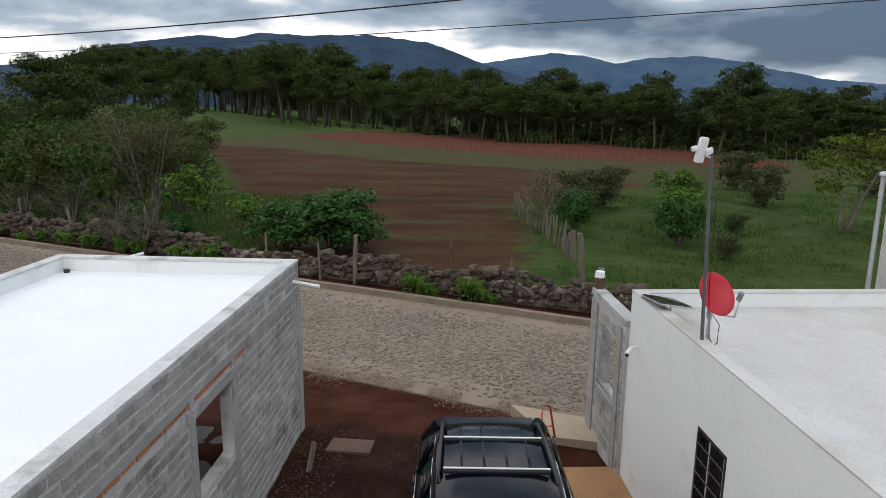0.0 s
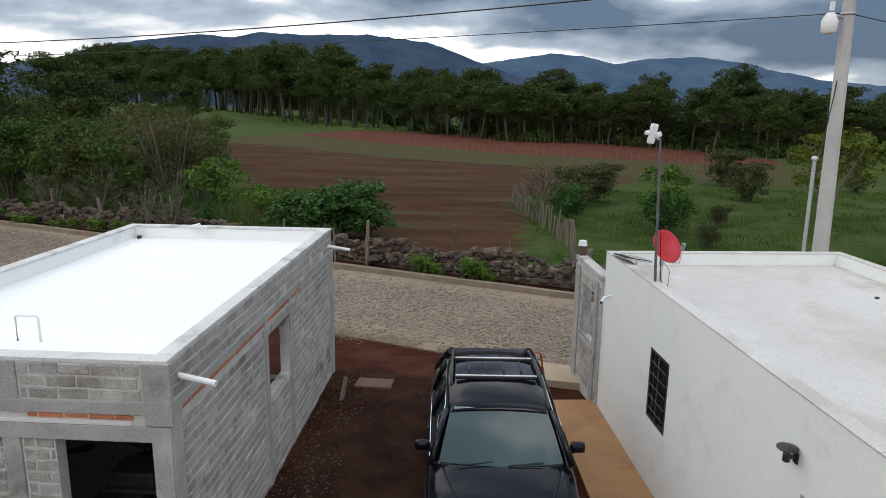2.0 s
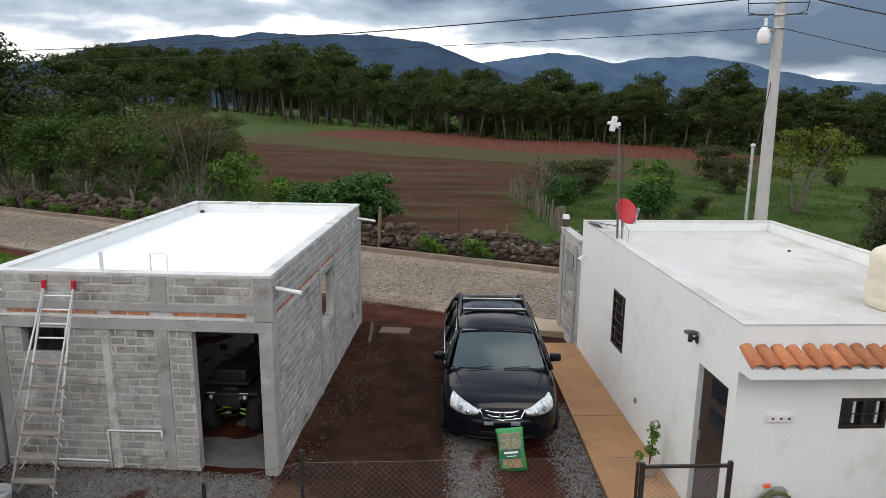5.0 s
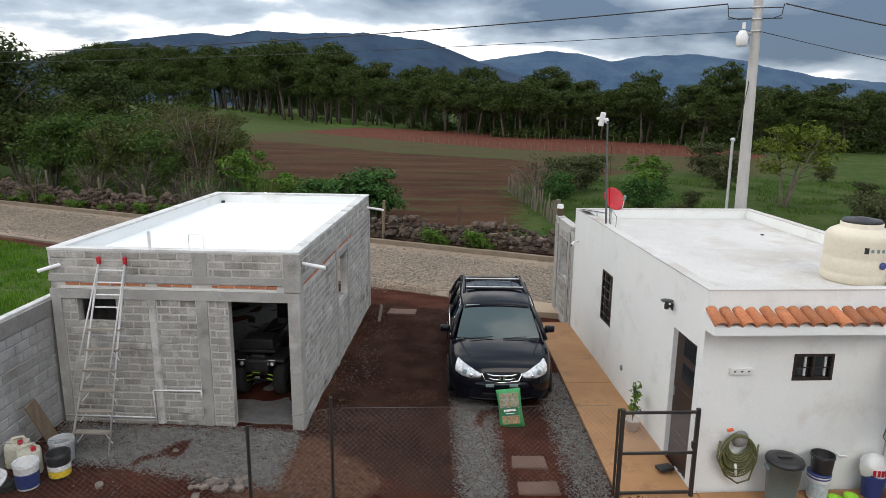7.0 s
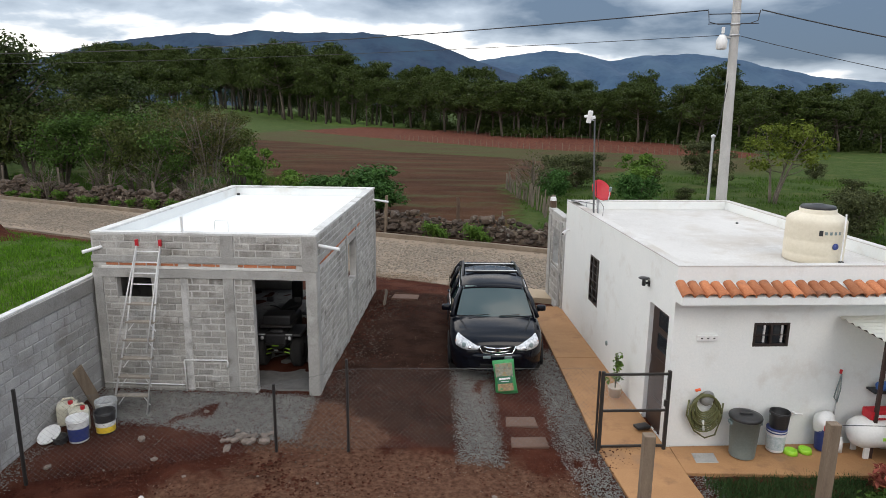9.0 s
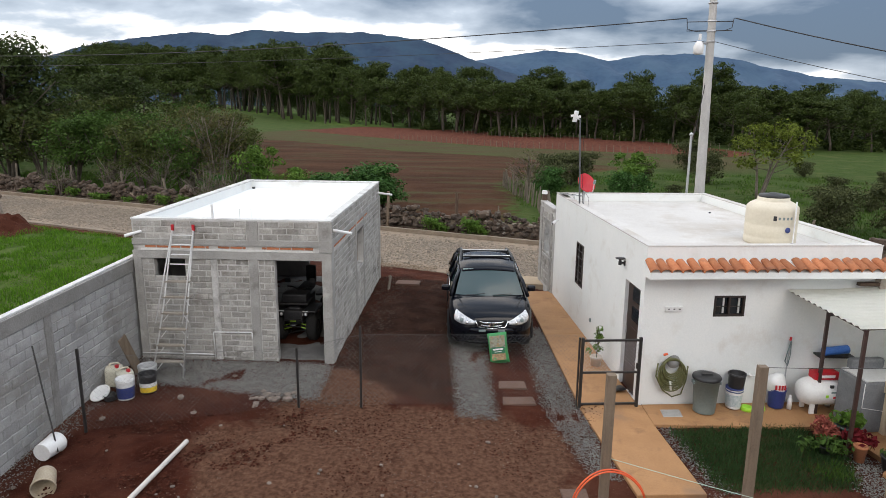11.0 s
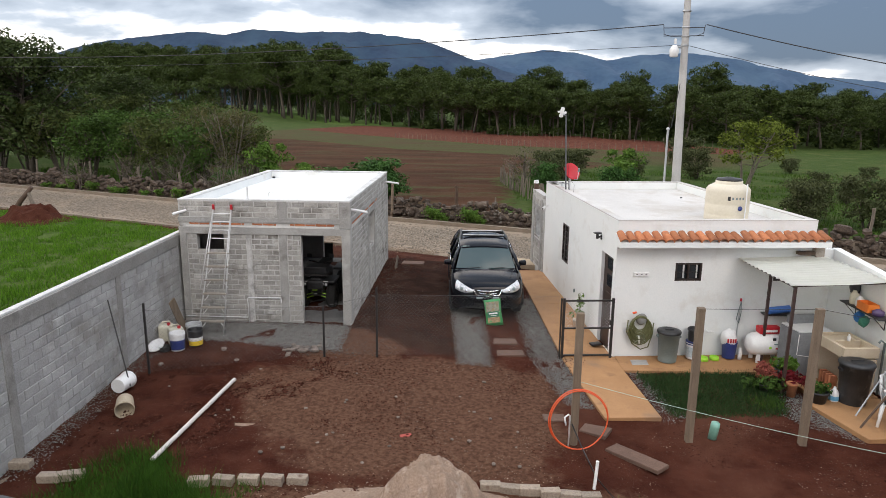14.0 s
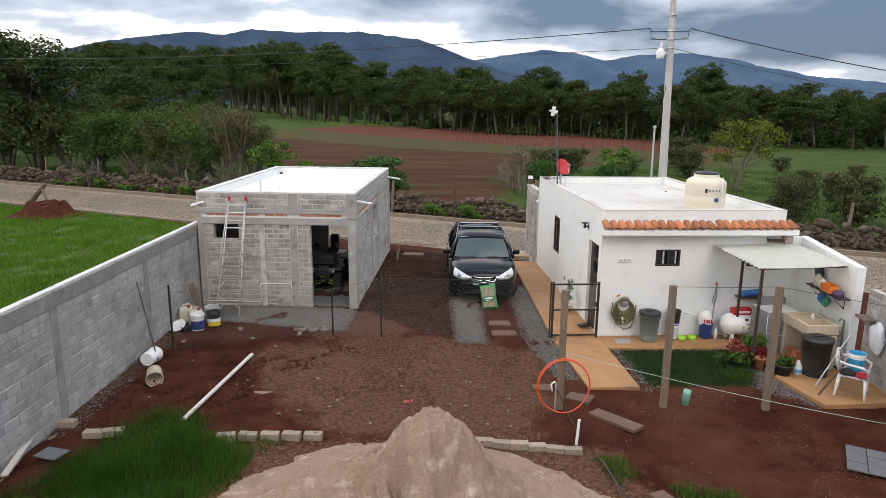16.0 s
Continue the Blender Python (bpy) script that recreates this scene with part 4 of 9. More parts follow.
part("bracket", add_box(bm_new(), (0, 0.02, 0.5), (0.06, 0.09, 0.2), bevel=0.01, rz=-20), STEEL, dish)
part("stand", add_tube(bm_new(), [(0.0, 0.02, -0.02), (0.0, 0.02, 0.3), (0.0, 0.02, 0.52)], 0.022), STEEL, dish)
part("arm", add_tube(bm_new(), [DM @ Vector((0, -0.24, 0.05)), DM @ Vector((0, -0.3, 0.2)), DM @ Vector((0, -0.12, 0.36))], 0.01), STEEL, dish)
part("receiver", add_rod(bm_new(), DM @ Vector((0, -0.14, 0.33)), DM @ Vector((0, -0.08, 0.40)), 0.03), GREY_PLASTIC, dish)
part("cable", add_tube(bm_new(), [(0.0, 0.06, 0.5), (0.14, 0.05, 0.3), (0.12, 0.02, 0.1), (0.02, 0.0, 0.02), (-0.05, -0.15, 0.01)], 0.006, 6), BLACK_PLASTIC, dish)
panel = thing("roof_solar_unit", WH @ pose(0.16, 6.3, 2.89, -6, 8, 0), "small dark solar panel on the parapet", "solar panel")
part("panel", add_box(bm_new(), (0.05, 0, 0.02), (0.42, 0.62, 0.025), bevel=0.004), PANE, panel)
part("frame", add_box(bm_new(), (0.05, 0, 0.008), (0.45, 0.65, 0.022), bevel=0.004), STEEL, panel)
part("prop", add_rod(bm_new(), (0.2, 0.2, 0.0), (0.24, 0.22, -0.2), 0.012), STEEL, panel)
tank = thing("water_tank", WH @ pose(2.85, 1.30, ROOF_R) @ Matrix.Diagonal((0.94, 0.94, 1.06, 1)), "cream plastic rooftop water tank with black lid", "water tank")
rings = [(0.47, 0.0), (0.49, 0.03), (0.49, 0.12), (0.482, 0.14), (0.49, 0.16), (0.49, 0.34), (0.482, 0.36), (0.49, 0.38), (0.49, 0.60), (0.485, 0.66), (0.44, 0.71), (0.34, 0.76), (0.30, 0.775), (0.30, 0.83), (0.0, 0.835)]
part("body", add_lathe(bm_new(), rings, 40), CREAM_PLASTIC, tank)
part("lid", add_lathe(bm_new(), [(0.285, 0.83), (0.29, 0.85), (0.27, 0.875), (0.12, 0.885), (0.10, 0.90), (0.0, 0.90)], 32), BLACK_PLASTIC, tank, "black screw lid")
for k in range(5):  # label bars stand for writing that is a brand
    a = radians(-112 + 9.5 * k)
    part("label_bar", add_box(bm_new(), (0, 0, 0), (0.042 if k else 0.062, 0.006, 0.048 if k else 0.085), bevel=0.002), GREY_PLASTIC if k else BLACK_PLASTIC, tank, "", pose(0.491 * math.cos(a), 0.491 * math.sin(a), 0.50, 0, 0, -112 + 9.5 * k + 90))
part("pipe", add_tube(bm_new(), [(0.19, -0.50, 0.80), (0.19, -0.51, 0.5), (0.19, -0.51, 0.06), (0.19, -0.56, 0.03)], 0.014), WHITE_PLASTIC, tank)
part("valve", add_box(bm_new(), (0.19, -0.53, 0.05), (0.07, 0.06, 0.06), bevel=0.01), BLACK_PLASTIC, tank)
part("float_cap", add_lathe(bm_new(), [(0.05, 0), (0.05, 0.02), (0.0, 0.025)], 12, m=pose(0.07, -0.49, 0.30, 90, 0, 0)), BLUE_PLASTIC, tank)
for u, v in ((3.3, 4.8),):
    solid("roof_drain_cap", add_lathe(bm_new(), [(0.03, 0.0), (0.03, 0.025), (0.0, 0.03)], 10), BLACK_PLASTIC, "small black capped pipe stub on roof", "pipe stub", "roof pipe stubs", m=WH @ pose(u, v, ROOF_R))

# ---- patio at the back of the house ----
wall_patio = thing("wall_patio", pose(7.5, 2.5, 0, 0, 0, 1.5), "white plastered patio wall with sloping top", "wall", kind="structure")
bm = bm_new()
prof = [(0.0, 0.05), (0.0, -2.12), (0.16, -2.12), (0.16, 0.05)]
add_prism(bm, prof, -0.4, 2.27)
for v in bm.verts:
    if v.co.z > 1 and v.co.y < -1:
        v.co.z = 2.06
part("wall_core", bm, WHITE_WALL, wall_patio)
wall_stub = solid("wall_stub", add_box(bm_new(), (7.25, 2.53, 0.95), (0.5, 0.12, 2.6)), WHITE_WALL, "white plastered wall return beside the house", "wall", kind="structure")
wall_east = thing("wall_east", pose(7.68, 0.14, 0, 0, 0, -91.5), "rough whitewashed block boundary wall", "wall", kind="structure")
EW_LEN, EW_TOP = 9.0, 1.70
part("wall_core", wall_boxes(bm_new(), 0, EW_LEN, -0.4, EW_TOP, [], 0.0, 0.13, "x"), WASH_JOINT, wall_east)
part("footing", add_box(bm_new(), (EW_LEN / 2, -0.02, -0.17), (EW_LEN, 0.1, 0.3), bevel=0.01), STAIN_SLAB, wall_east)
# corrugated awning
awning = thing("awning", None, "white corrugated sheet awning on dark steel posts", "awning")
AW = [Vector((5.45, 2.29, 2.08)), Vector((7.22, 2.42, 2.14)), Vector((7.62, 0.70, 2.03)), Vector((5.68, 0.46, 2.0))]
bm = bm_new()
grid = []
for i in range(2 * 48 + 1):
    q = i / 96
    row = []
    for j in range(7):
        p = j / 6
        lo = AW[0].lerp(AW[3], q)
        hi = AW[1].lerp(AW[2], q)
        v = lo.lerp(hi, p)
        v.z += 0.016 * math.sin(i / 96 * math.tau * 13) - 0.02 * math.sin(p * math.pi)
        row.append(bm.verts.new(v))
    grid.append(row)
for a, b in zip(grid, grid[1:]):
    for j in range(6):
        bm.faces.new((a[j], a[j + 1], b[j + 1], b[j])).smooth = True
bmesh.ops.solidify(bm, geom=bm.faces[:], thickness=0.006)
part("sheet", bm, surf("cream_white_sheet", (0.76, 0.76, 0.69), (0.82, 0.82, 0.75), 2, 30, 0.5, 0.03), awning)
POST_BROWN = surf("dark_red_steel", (0.035, 0.018, 0.015), (0.06, 0.03, 0.025), 3, 40, 0.5, 0.1)
for x, y, zt in ((5.98, 1.88, 2.03), (5.78, 0.52, 1.98)):
    part("post", add_box(bm_new(), (x, y, zt / 2 - 0.06), (0.05, 0.05, zt + 0.1), bevel=0.004), POST_BROWN, awning)
part("rail", add_rod(bm_new(), (5.60, 2.2, 2.02), (5.75, 0.5, 1.96), 0.018, sides=8), POST_BROWN, awning)
part("rail", add_rod(bm_new(), (5.75, 0.56, 1.96), (7.55, 0.8, 1.98), 0.018, sides=8), POST_BROWN, awning)
solid("timber_block", add_box(bm_new(), (6.85, 2.33, 2.20), (0.36, 0.1, 0.06), rz=4, bevel=0.006), WOOD_DARK, "brown timber offcut on the awning", "timber")

# ---- street pole and wires ----
pole = thing("utility_pole", None, "grey concrete utility pole with street lamp", "utility pole")
PB, PT = Vector((6.80, 10.48, -0.3)), Vector((6.60, 10.42, 9.2))
part("pole", add_rod(bm_new(), PB, PT, 0.165, 0.09, 24), POLE_CONCRETE, pole)


def on_pole(z):
    return PB.lerp(PT, (z - PB.z) / (PT.z - PB.z))


lamp = part("street_lamp", add_lathe(bm_new(), [(0.10, 0.0), (0.13, 0.03), (0.14, 0.22), (0.10, 0.3), (0.06, 0.36)], 18, on_pole(6.63) + Vector((-0.34, -0.06, 0))), WHITE_PLASTIC, pole, "white street lamp head")
part("lamp_arm", add_rod(bm_new(), on_pole(6.90), on_pole(6.90) + Vector((-0.34, -0.06, 0.06)), 0.03), STEEL, lamp)
part("lamp_neck", add_box(bm_new(), on_pole(6.98) + Vector((-0.32, -0.06, 0.12)), (0.06, 0.08, 0.16), bevel=0.01), WHITE_PLASTIC, lamp)
for z in (6.98, 7.25, 7.52, 8.0):
    c = on_pole(z)
    part("clamp", add_lathe(bm_new(), [(0.125, -0.02), (0.13, 0.0), (0.125, 0.02)], 20, c), STEEL, pole)
for z in (7.26, 7.5):
    part("bracket", add_rod(bm_new(), on_pole(z) + Vector((-0.62, 0.2, 0.02)), on_pole(z) + Vector((0.5, -0.2, 0.0)), 0.012), BLACK_PAINT, pole)
part("jumper", add_tube(bm_new(), [on_pole(7.60) + Vector((-0.62, 0.22, 0.0)), on_pole(7.33) + Vector((-0.60, 0.2, 0.0)), on_pole(7.26) + Vector((-0.4, 0.1, 0.0)), on_pole(7.26) + Vector((0.3, -0.15, 0.0)), on_pole(7.33) + Vector((0.48, -0.2, 0.0)), on_pole(7.58) + Vector((0.52, -0.2, 0.0))], 0.012, 6), BLACK_PLASTIC, pole)


def wire(name, a, b, sag, r, material, label):
    a, b = Vector(a), Vector(b)
    pts = []
    for k in range(41):
        q = k / 40
        p = a.lerp(b, q)
        p.z -= sag * 4 * q * (1 - q)
        pts.append(p)
    return solid(name, add_tube(bm_new(), pts, r, 6), material, label, "cable")


wire("power_cable", (6.00, 10.62, 7.62), (-31.0, 25.6, 7.5), 0.47, 0.016, BLACK_PLASTIC, "twisted black overhead power cable")
wire("power_cable", (7.24, 10.36, 7.60), (40.0, -3.0, 6.9), 2.4, 0.016, BLACK_PLASTIC, "twisted black overhead power cable")
wire("phone_cable", (6.60, 10.46, 7.0), (-33.0, 26.5, 6.95), 0.28, 0.009, BLACK_PLASTIC, "thin grey overhead phone wire")
wire("phone_cable", (6.85, 10.55, 6.98), (40.0, -3.0, 6.2), 2.4, 0.009, BLACK_PLASTIC, "thin grey overhead phone wire")
service = thing("service_mast", None, "thin galvanised service mast behind the house", "mast")
part("pole", add_rod(bm_new(), (6.28, 10.15, -0.2), (6.25, 10.15, 4.42), 0.038, 0.034, 12), STEEL, service)
part("cap", add_lathe(bm_new(), [(0.05, 0), (0.06, 0.03), (0.05, 0.07), (0.0, 0.09)], 12, (6.25, 10.15, 4.40)), STEEL, service)
part("drop_wire", add_tube(bm_new(), [(6.25, 10.15, 4.4), (6.36, 10.2, 4.5), (6.55, 10.35, 5.6), (6.72, 10.5, 6.8)], 0.012, 6), BLACK_PLASTIC, service)

# ---- black sport utility car, nose towards the house yard ----
def loft(bm, sections):
    """A skin through rings of equal point count."""
    loops = [[bm.verts.new(p) for p in ring] for ring in sections]
    for a, b in zip(loops, loops[1:]):
        for k in range(len(a) - 1):
            bm.faces.new((a[k], a[k + 1], b[k + 1], b[k])).smooth = True
    return loops


def make_car(m):
    car = thing("car", m, "black compact sport utility car parked on gravel", "car")
    L, W = 4.30, 0.89
    # along y from the nose (0) to the tail; half width, height of sill, waist and bonnet line
    ys = [0.0, 0.06, 0.2, 0.45, 0.8, 1.15, 1.5, 2.0, 2.6, 3.2, 3.7, 4.05, 4.22, L]
    hw = [0.55, 0.69, 0.82, 0.885, 0.90, W, W, W, W, W, 0.88, 0.85, 0.82, 0.76]
    top = [0.62, 0.78, 0.90, 0.98, 1.04, 1.08, 1.08, 1.09, 1.10, 1.11, 1.11, 1.10, 1.06, 0.95]
    low = [0.36, 0.28, 0.24, 0.22, 0.22, 0.22, 0.22, 0.22, 0.22, 0.22, 0.22, 0.26, 0.32, 0.40]
    rings = []
    for y, w, t, b in zip(ys, hw, top, low):
        side = [(w * 0.90, b), (w, b + 0.16), (w * 1.01, b + (t - b) * 0.55), (w * 0.985, t - 0.12), (w * 0.93, t - 0.03), (w * 0.80, t + 0.012), (w * 0.45, t + 0.03), (0, t + 0.04)]
        rings.append([(x, y, z) for x, z in side] + [(-x, y, z) for x, z in side[-2::-1]])
    bm = bm_new()
    loops = loft(bm, rings)
    bm.faces.new(loops[0][::-1])
    bm.faces.new(loops[-1])
    part("body", bm, CAR_BLACK, car)
    # cabin: glass house with pillars and roof
    # windscreen base 0.86, top 1.50; roof to 3.75; tail glass down to 4.12
    bm = bm_new()
    rr = []
    for y, w, z in ((1.40, 0.595, 1.505), (1.54, 0.615, 1.565), (1.78, 0.625, 1.62), (2.05, 0.63, 1.648), (2.6, 0.63, 1.66), (3.0, 0.605, 1.61), (3.3, 0.585, 1.555), (3.45, 0.565, 1.51)):
        side = [(w + 0.05, z - 0.11), (w + 0.025, z - 0.045), (w - 0.03, z - 0.012), (w * 0.55, z + 0.012), (0, z + 0.02)]
        rr.append([(x, y, zz) for x, zz in side] + [(-x, y, zz) for x, zz in side[-2::-1]])
    loops = loft(bm, rr)
    bm.faces.new(loops[0][::-1])
    bm.faces.new(loops[-1])
    part("roof", bm, CAR_BLACK, car)
    # glass
    def pane(name, pts, label="", mat=CAR_GLASS):
        bm = bm_new()
        rows = []
        n = 8
        for i in range(n + 1):
            p = i / n
            lo, hi = Vector(pts[0]).lerp(Vector(pts[1]), p), Vector(pts[3]).lerp(Vector(pts[2]), p)
            row = []
            for j in range(4):
                v = lo.lerp(hi, j / 3)
                row.append(bm.verts.new(v))
            rows.append(row)
        for a, b in zip(rows, rows[1:]):
            for j in range(3):
                bm.faces.new((a[j], b[j], b[j + 1], a[j + 1])).smooth = True
        return bm
    bm = bm_new()
    rows = []
    for j in range(6):  # windscreen, bowed forwards
        q = j / 5
        y0, z0, w0 = 0.86 + (1.42 - 0.86) * q, 1.08 + (1.505 - 1.08) * q, 0.745 + (0.605 - 0.745) * q
        rows.append([bm.verts.new((w0 * (i / 6 - 1), y0 - 0.10 * (1 - (i / 6 - 1) ** 2) * (1 - q * 0.5) + 0.04, z0 + 0.02 * math.sin(q * math.pi))) for i in range(13)])
    for a, b in zip(rows, rows[1:]):
        for i in range(12):
            bm.faces.new((a[i], a[i + 1], b[i + 1], b[i])).smooth = True
    part("windscreen", bm, CAR_GLASS, car, "dark tinted windscreen")
    for sx in (-1, 1):
        bm = pane("w", [(sx * 0.83, 0.98, 1.07), (sx * 0.82, 3.80, 1.10), (sx * 0.60, 3.36, 1.47), (sx * 0.65, 1.50, 1.49)])
        part("side_glass", bm, CAR_GLASS, car)
        for y0, y1 in ((0.86, 1.43), (2.15, 2.22), (3.02, 3.0), (3.86, 3.40)):
            w0, w1 = (0.845, 0.66) if y0 < 3.5 else (0.80, 0.59)
            part("pillar", add_tube(bm_new(), [(sx * w0, y0, 1.06), (sx * (w0 + w1) / 2, (y0 + y1) / 2, 1.33), (sx * w1, y1, 1.485 if y0 < 1 else 1.53)], 0.042 if y0 < 3.5 else 0.07, 8), CAR_BLACK, car)
        part("window_trim", add_tube(bm_new(), [(sx * 0.865, 1.0, 1.075), (sx * 0.875, 2.4, 1.10), (sx * 0.87, 3.85, 1.12)], 0.008, 6), CHROME, car)
        part("window_trim", add_tube(bm_new(), [(sx * 0.80, 1.08, 1.16), (sx * 0.68, 1.56, 1.50), (sx * 0.672, 2.4, 1.565), (sx * 0.645, 3.05, 1.53), (sx * 0.68, 3.5, 1.36), (sx * 0.83, 3.78, 1.13)], 0.007, 6), CHROME, car)
        part("roof_rail", add_tube(bm_new(), [(sx * 0.60, 1.90, 1.61), (sx * 0.60, 2.05, 1.68), (sx * 0.585, 2.6, 1.685), (sx * 0.565, 3.15, 1.64), (sx * 0.56, 3.3, 1.56)], 0.022, 8), BLACK_PLASTIC, car)
        mir = part("mirror", add_box(bm_new(), (sx * 0.955, 1.14, 1.165), (0.19, 0.10, 0.13), bevel=0.045), CAR_BLACK, car)
        part("mirror_arm", add_box(bm_new(), (sx * 0.87, 1.13, 1.12), (0.10, 0.06, 0.05), bevel=0.01), CAR_TRIM, mir)
        # headlamp: a curved lens, tall at the wing and drawn to a point at the grille
        def along(c, q):
            p0, p1, p2 = (Vector(p) for p in c)
            return p0 * (1 - q) ** 2 + p1 * 2 * q * (1 - q) + p2 * q * q

        upper = ((0.33, -0.015, 0.745), (0.54, 0.02, 0.845), (0.735, 0.26, 0.94))
        lower = ((0.35, -0.03, 0.700), (0.62, -0.06, 0.665), (0.775, 0.12, 0.755))
        bm = bm_new()
        rows = []
        for i in range(11):
            q = i / 10
            hi, lo = along(upper, q), along(lower, q)
            rows.append([bm.verts.new((sx * p.x, p.y, p.z)) for p in [lo + Vector((-0.05, 0.08, 0)), lo] + [lo.lerp(hi, j / 5) + Vector((0.02, -0.035, 0.008)) * math.sin(j / 5 * math.pi) for j in range(1, 5)] + [hi, hi + Vector((-0.03, 0.09, -0.03))]])
        for a, b in zip(rows, rows[1:]):
            for j in range(len(a) - 1):
                bm.faces.new((a[j], b[j], b[j + 1], a[j + 1])).smooth = True
        hl = part("headlamp", bm, LAMP_CLEAR, car, "clear glass headlamp")
        for x, y, z, r in ((0.625, 0.02, 0.785, 0.044), (0.515, -0.022, 0.745, 0.032)):
            part("reflector", add_lathe(bm_new(), [(r, 0), (r * 0.95, 0.012), (r * 0.5, 0.016), (0.0, 0.02)], 16, m=pose(sx * x, y - 0.012, z, 72, 0, sx * 30)), GREY_PLASTIC if r > 0.04 else CHROME, hl)
        part("indicator", add_box(bm_new(), (sx * 0.757, 0.150, 0.81), (0.035, 0.045, 0.065), bevel=0.012, rz=sx * 55), surf("amber_lens", (0.5, 0.14, 0.05), (0.6, 0.18, 0.06), 5, 30, 0.2, 0, coat=1.0), hl)
        part("fog_lamp", add_lathe(bm_new(), [(0.042, 0), (0.038, 0.012), (0.0, 0.018)], 14, m=pose(sx * 0.66, 0.115, 0.45, 90, 0, sx * 30)), GREY_PLASTIC, car, "round fog lamp")
        for y, wname in ((0.78, "wheel"), (3.40, "wheel")):
            wh = part(wname, add_lathe(bm_new(), [(0.20, -0.10), (0.30, -0.11), (0.335, -0.085), (0.34, 0.0), (0.335, 0.085), (0.30, 0.11), (0.20, 0.10)], 28, cap=False, m=pose(sx * 0.78, y, 0.335, 0, 90, 0)), TYRE, car)
            part("rim", add_lathe(bm_new(), [(0.21, 0.0), (0.215, 0.06), (0.19, 0.08), (0.05, 0.065), (0.0, 0.07)], 20, m=pose(sx * 0.81, y, 0.335, 0, sx * 90, 0)), ALU, wh)
            part("arch", add_tube(bm_new(), [(sx * 0.885, y + 0.41 * math.cos(a), 0.335 + 0.41 * math.sin(a)) for a in np.linspace(-0.15, math.pi + 0.15, 15)], 0.035, 6), CAR_TRIM, car)
        part("door_handle", add_box(bm_new(), (sx * 0.905, 2.0, 0.97), (0.03, 0.16, 0.03), bevel=0.01), CAR_BLACK, car)
        part("door_handle", add_box(bm_new(), (sx * 0.905, 3.0, 0.98), (0.03, 0.16, 0.03), bevel=0.01), CAR_BLACK, car)
        part("wiper", add_tube(bm_new(), [(sx * 0.30 - 0.22, 0.80, 1.095), (sx * 0.30 + 0.20, 0.845, 1.115)], 0.007, 6), BLACK_PLASTIC, car)
    for y, z in ((2.05, 1.70), (2.72, 1.69)):
        bar = part("crossbar", add_box(bm_new(), (0, y, z), (1.10, 0.024, 0.014), bevel=0.005), ALU, car, "silver roof crossbar")
        part("fairing", add_box(bm_new(), (0, y - 0.03, z - 0.022), (1.10, 0.05, 0.035), bevel=0.012), CAR_TRIM, bar)
    for x in (-0.36, -0.12, 0.12, 0.36):
        part("roof_rib", add_tube(bm_new(), [(x, 2.1, 1.668), (x, 2.4, 1.674), (x, 2.68, 1.672), (x, 3.0, 1.62), (x * 0.97, 3.3, 1.562)], 0.012, 6), CAR_BLACK, car)
    for sx in (-1, 1):
        part("bonnet_crease", add_tube(bm_new(), [(sx * 0.40, 0.10, 0.835), (sx * 0.56, 0.36, 0.975), (sx * 0.66, 0.66, 1.045), (sx * 0.71, 0.86, 1.075)], 0.012, 6), CAR_BLACK, car)
    # front
    grille = part("grille", add_box(bm_new(), (0, 0.015, 0.70), (0.70, 0.06, 0.15), bevel=0.02), CAR_TRIM, car)
    for z, w in ((0.735, 0.66), (0.665, 0.56)):
        part("grille_bar", add_tube(bm_new(), [(-w / 2, 0.02, z + 0.03), (-w / 4, -0.025, z), (0, -0.035, z - 0.005), (w / 4, -0.025, z), (w / 2, 0.02, z + 0.03)], 0.016, 6), CHROME, grille)
    part("grille_bar", add_tube(bm_new(), [(-0.345, -0.01, 0.775), (-0.28, -0.02, 0.64), (0, -0.035, 0.61), (0.28, -0.02, 0.64), (0.345, -0.01, 0.775)], 0.016, 6), CHROME, grille)
    em = part("emblem", add_box(bm_new(), (0, -0.05, 0.70), (0.11, 0.012, 0.09), bevel=0.012), CHROME, grille, "chrome maker's badge, plain")
    part("badge_field", add_box(bm_new(), (0, -0.058, 0.70), (0.04, 0.006, 0.07), bevel=0.002), CAR_TRIM, em)
    def sweep(half, rim_y, profile, n=24):
        """A strip bent round the nose: a profile of (y, z) carried across the car."""
        bm = bm_new()
        rows = []
        for i in range(n + 1):
            x = half * (2 * i / n - 1)
            y = rim_y + 0.46 * abs(x / 0.88) ** 3.2
            rows.append([bm.verts.new((x, y + dy, z)) for dy, z in profile])
        for a, b in zip(rows, rows[1:]):
            for j in range(len(a) - 1):
                bm.faces.new((a[j], b[j], b[j + 1], a[j + 1])).smooth = True
        return bm

    part("bumper", sweep(0.885, -0.05, [(0.10, 0.64), (0.01, 0.62), (-0.015, 0.56), (0.0, 0.47), (0.03, 0.43), (0.045, 0.35), (0.02, 0.31), (0.03, 0.27), (0.16, 0.24)]), CAR_BLACK, car)
    part("air_intake", sweep(0.62, -0.028, [(0.03, 0.435), (0.01, 0.42), (0.012, 0.36), (0.03, 0.345)]), CAR_TRIM, car)
    part("lower_lip", sweep(0.80, -0.045, [(0.012, 0.325), (0.0, 0.315), (0.012, 0.30)]), CAR_TRIM, car)
    for x in (-0.20, 0.20):
        part("plate_bracket", add_box(bm_new(), (x, -0.075, 0.575), (0.14, 0.03, 0.045), bevel=0.006), GREY_PLASTIC, car, "small auxiliary light bar")
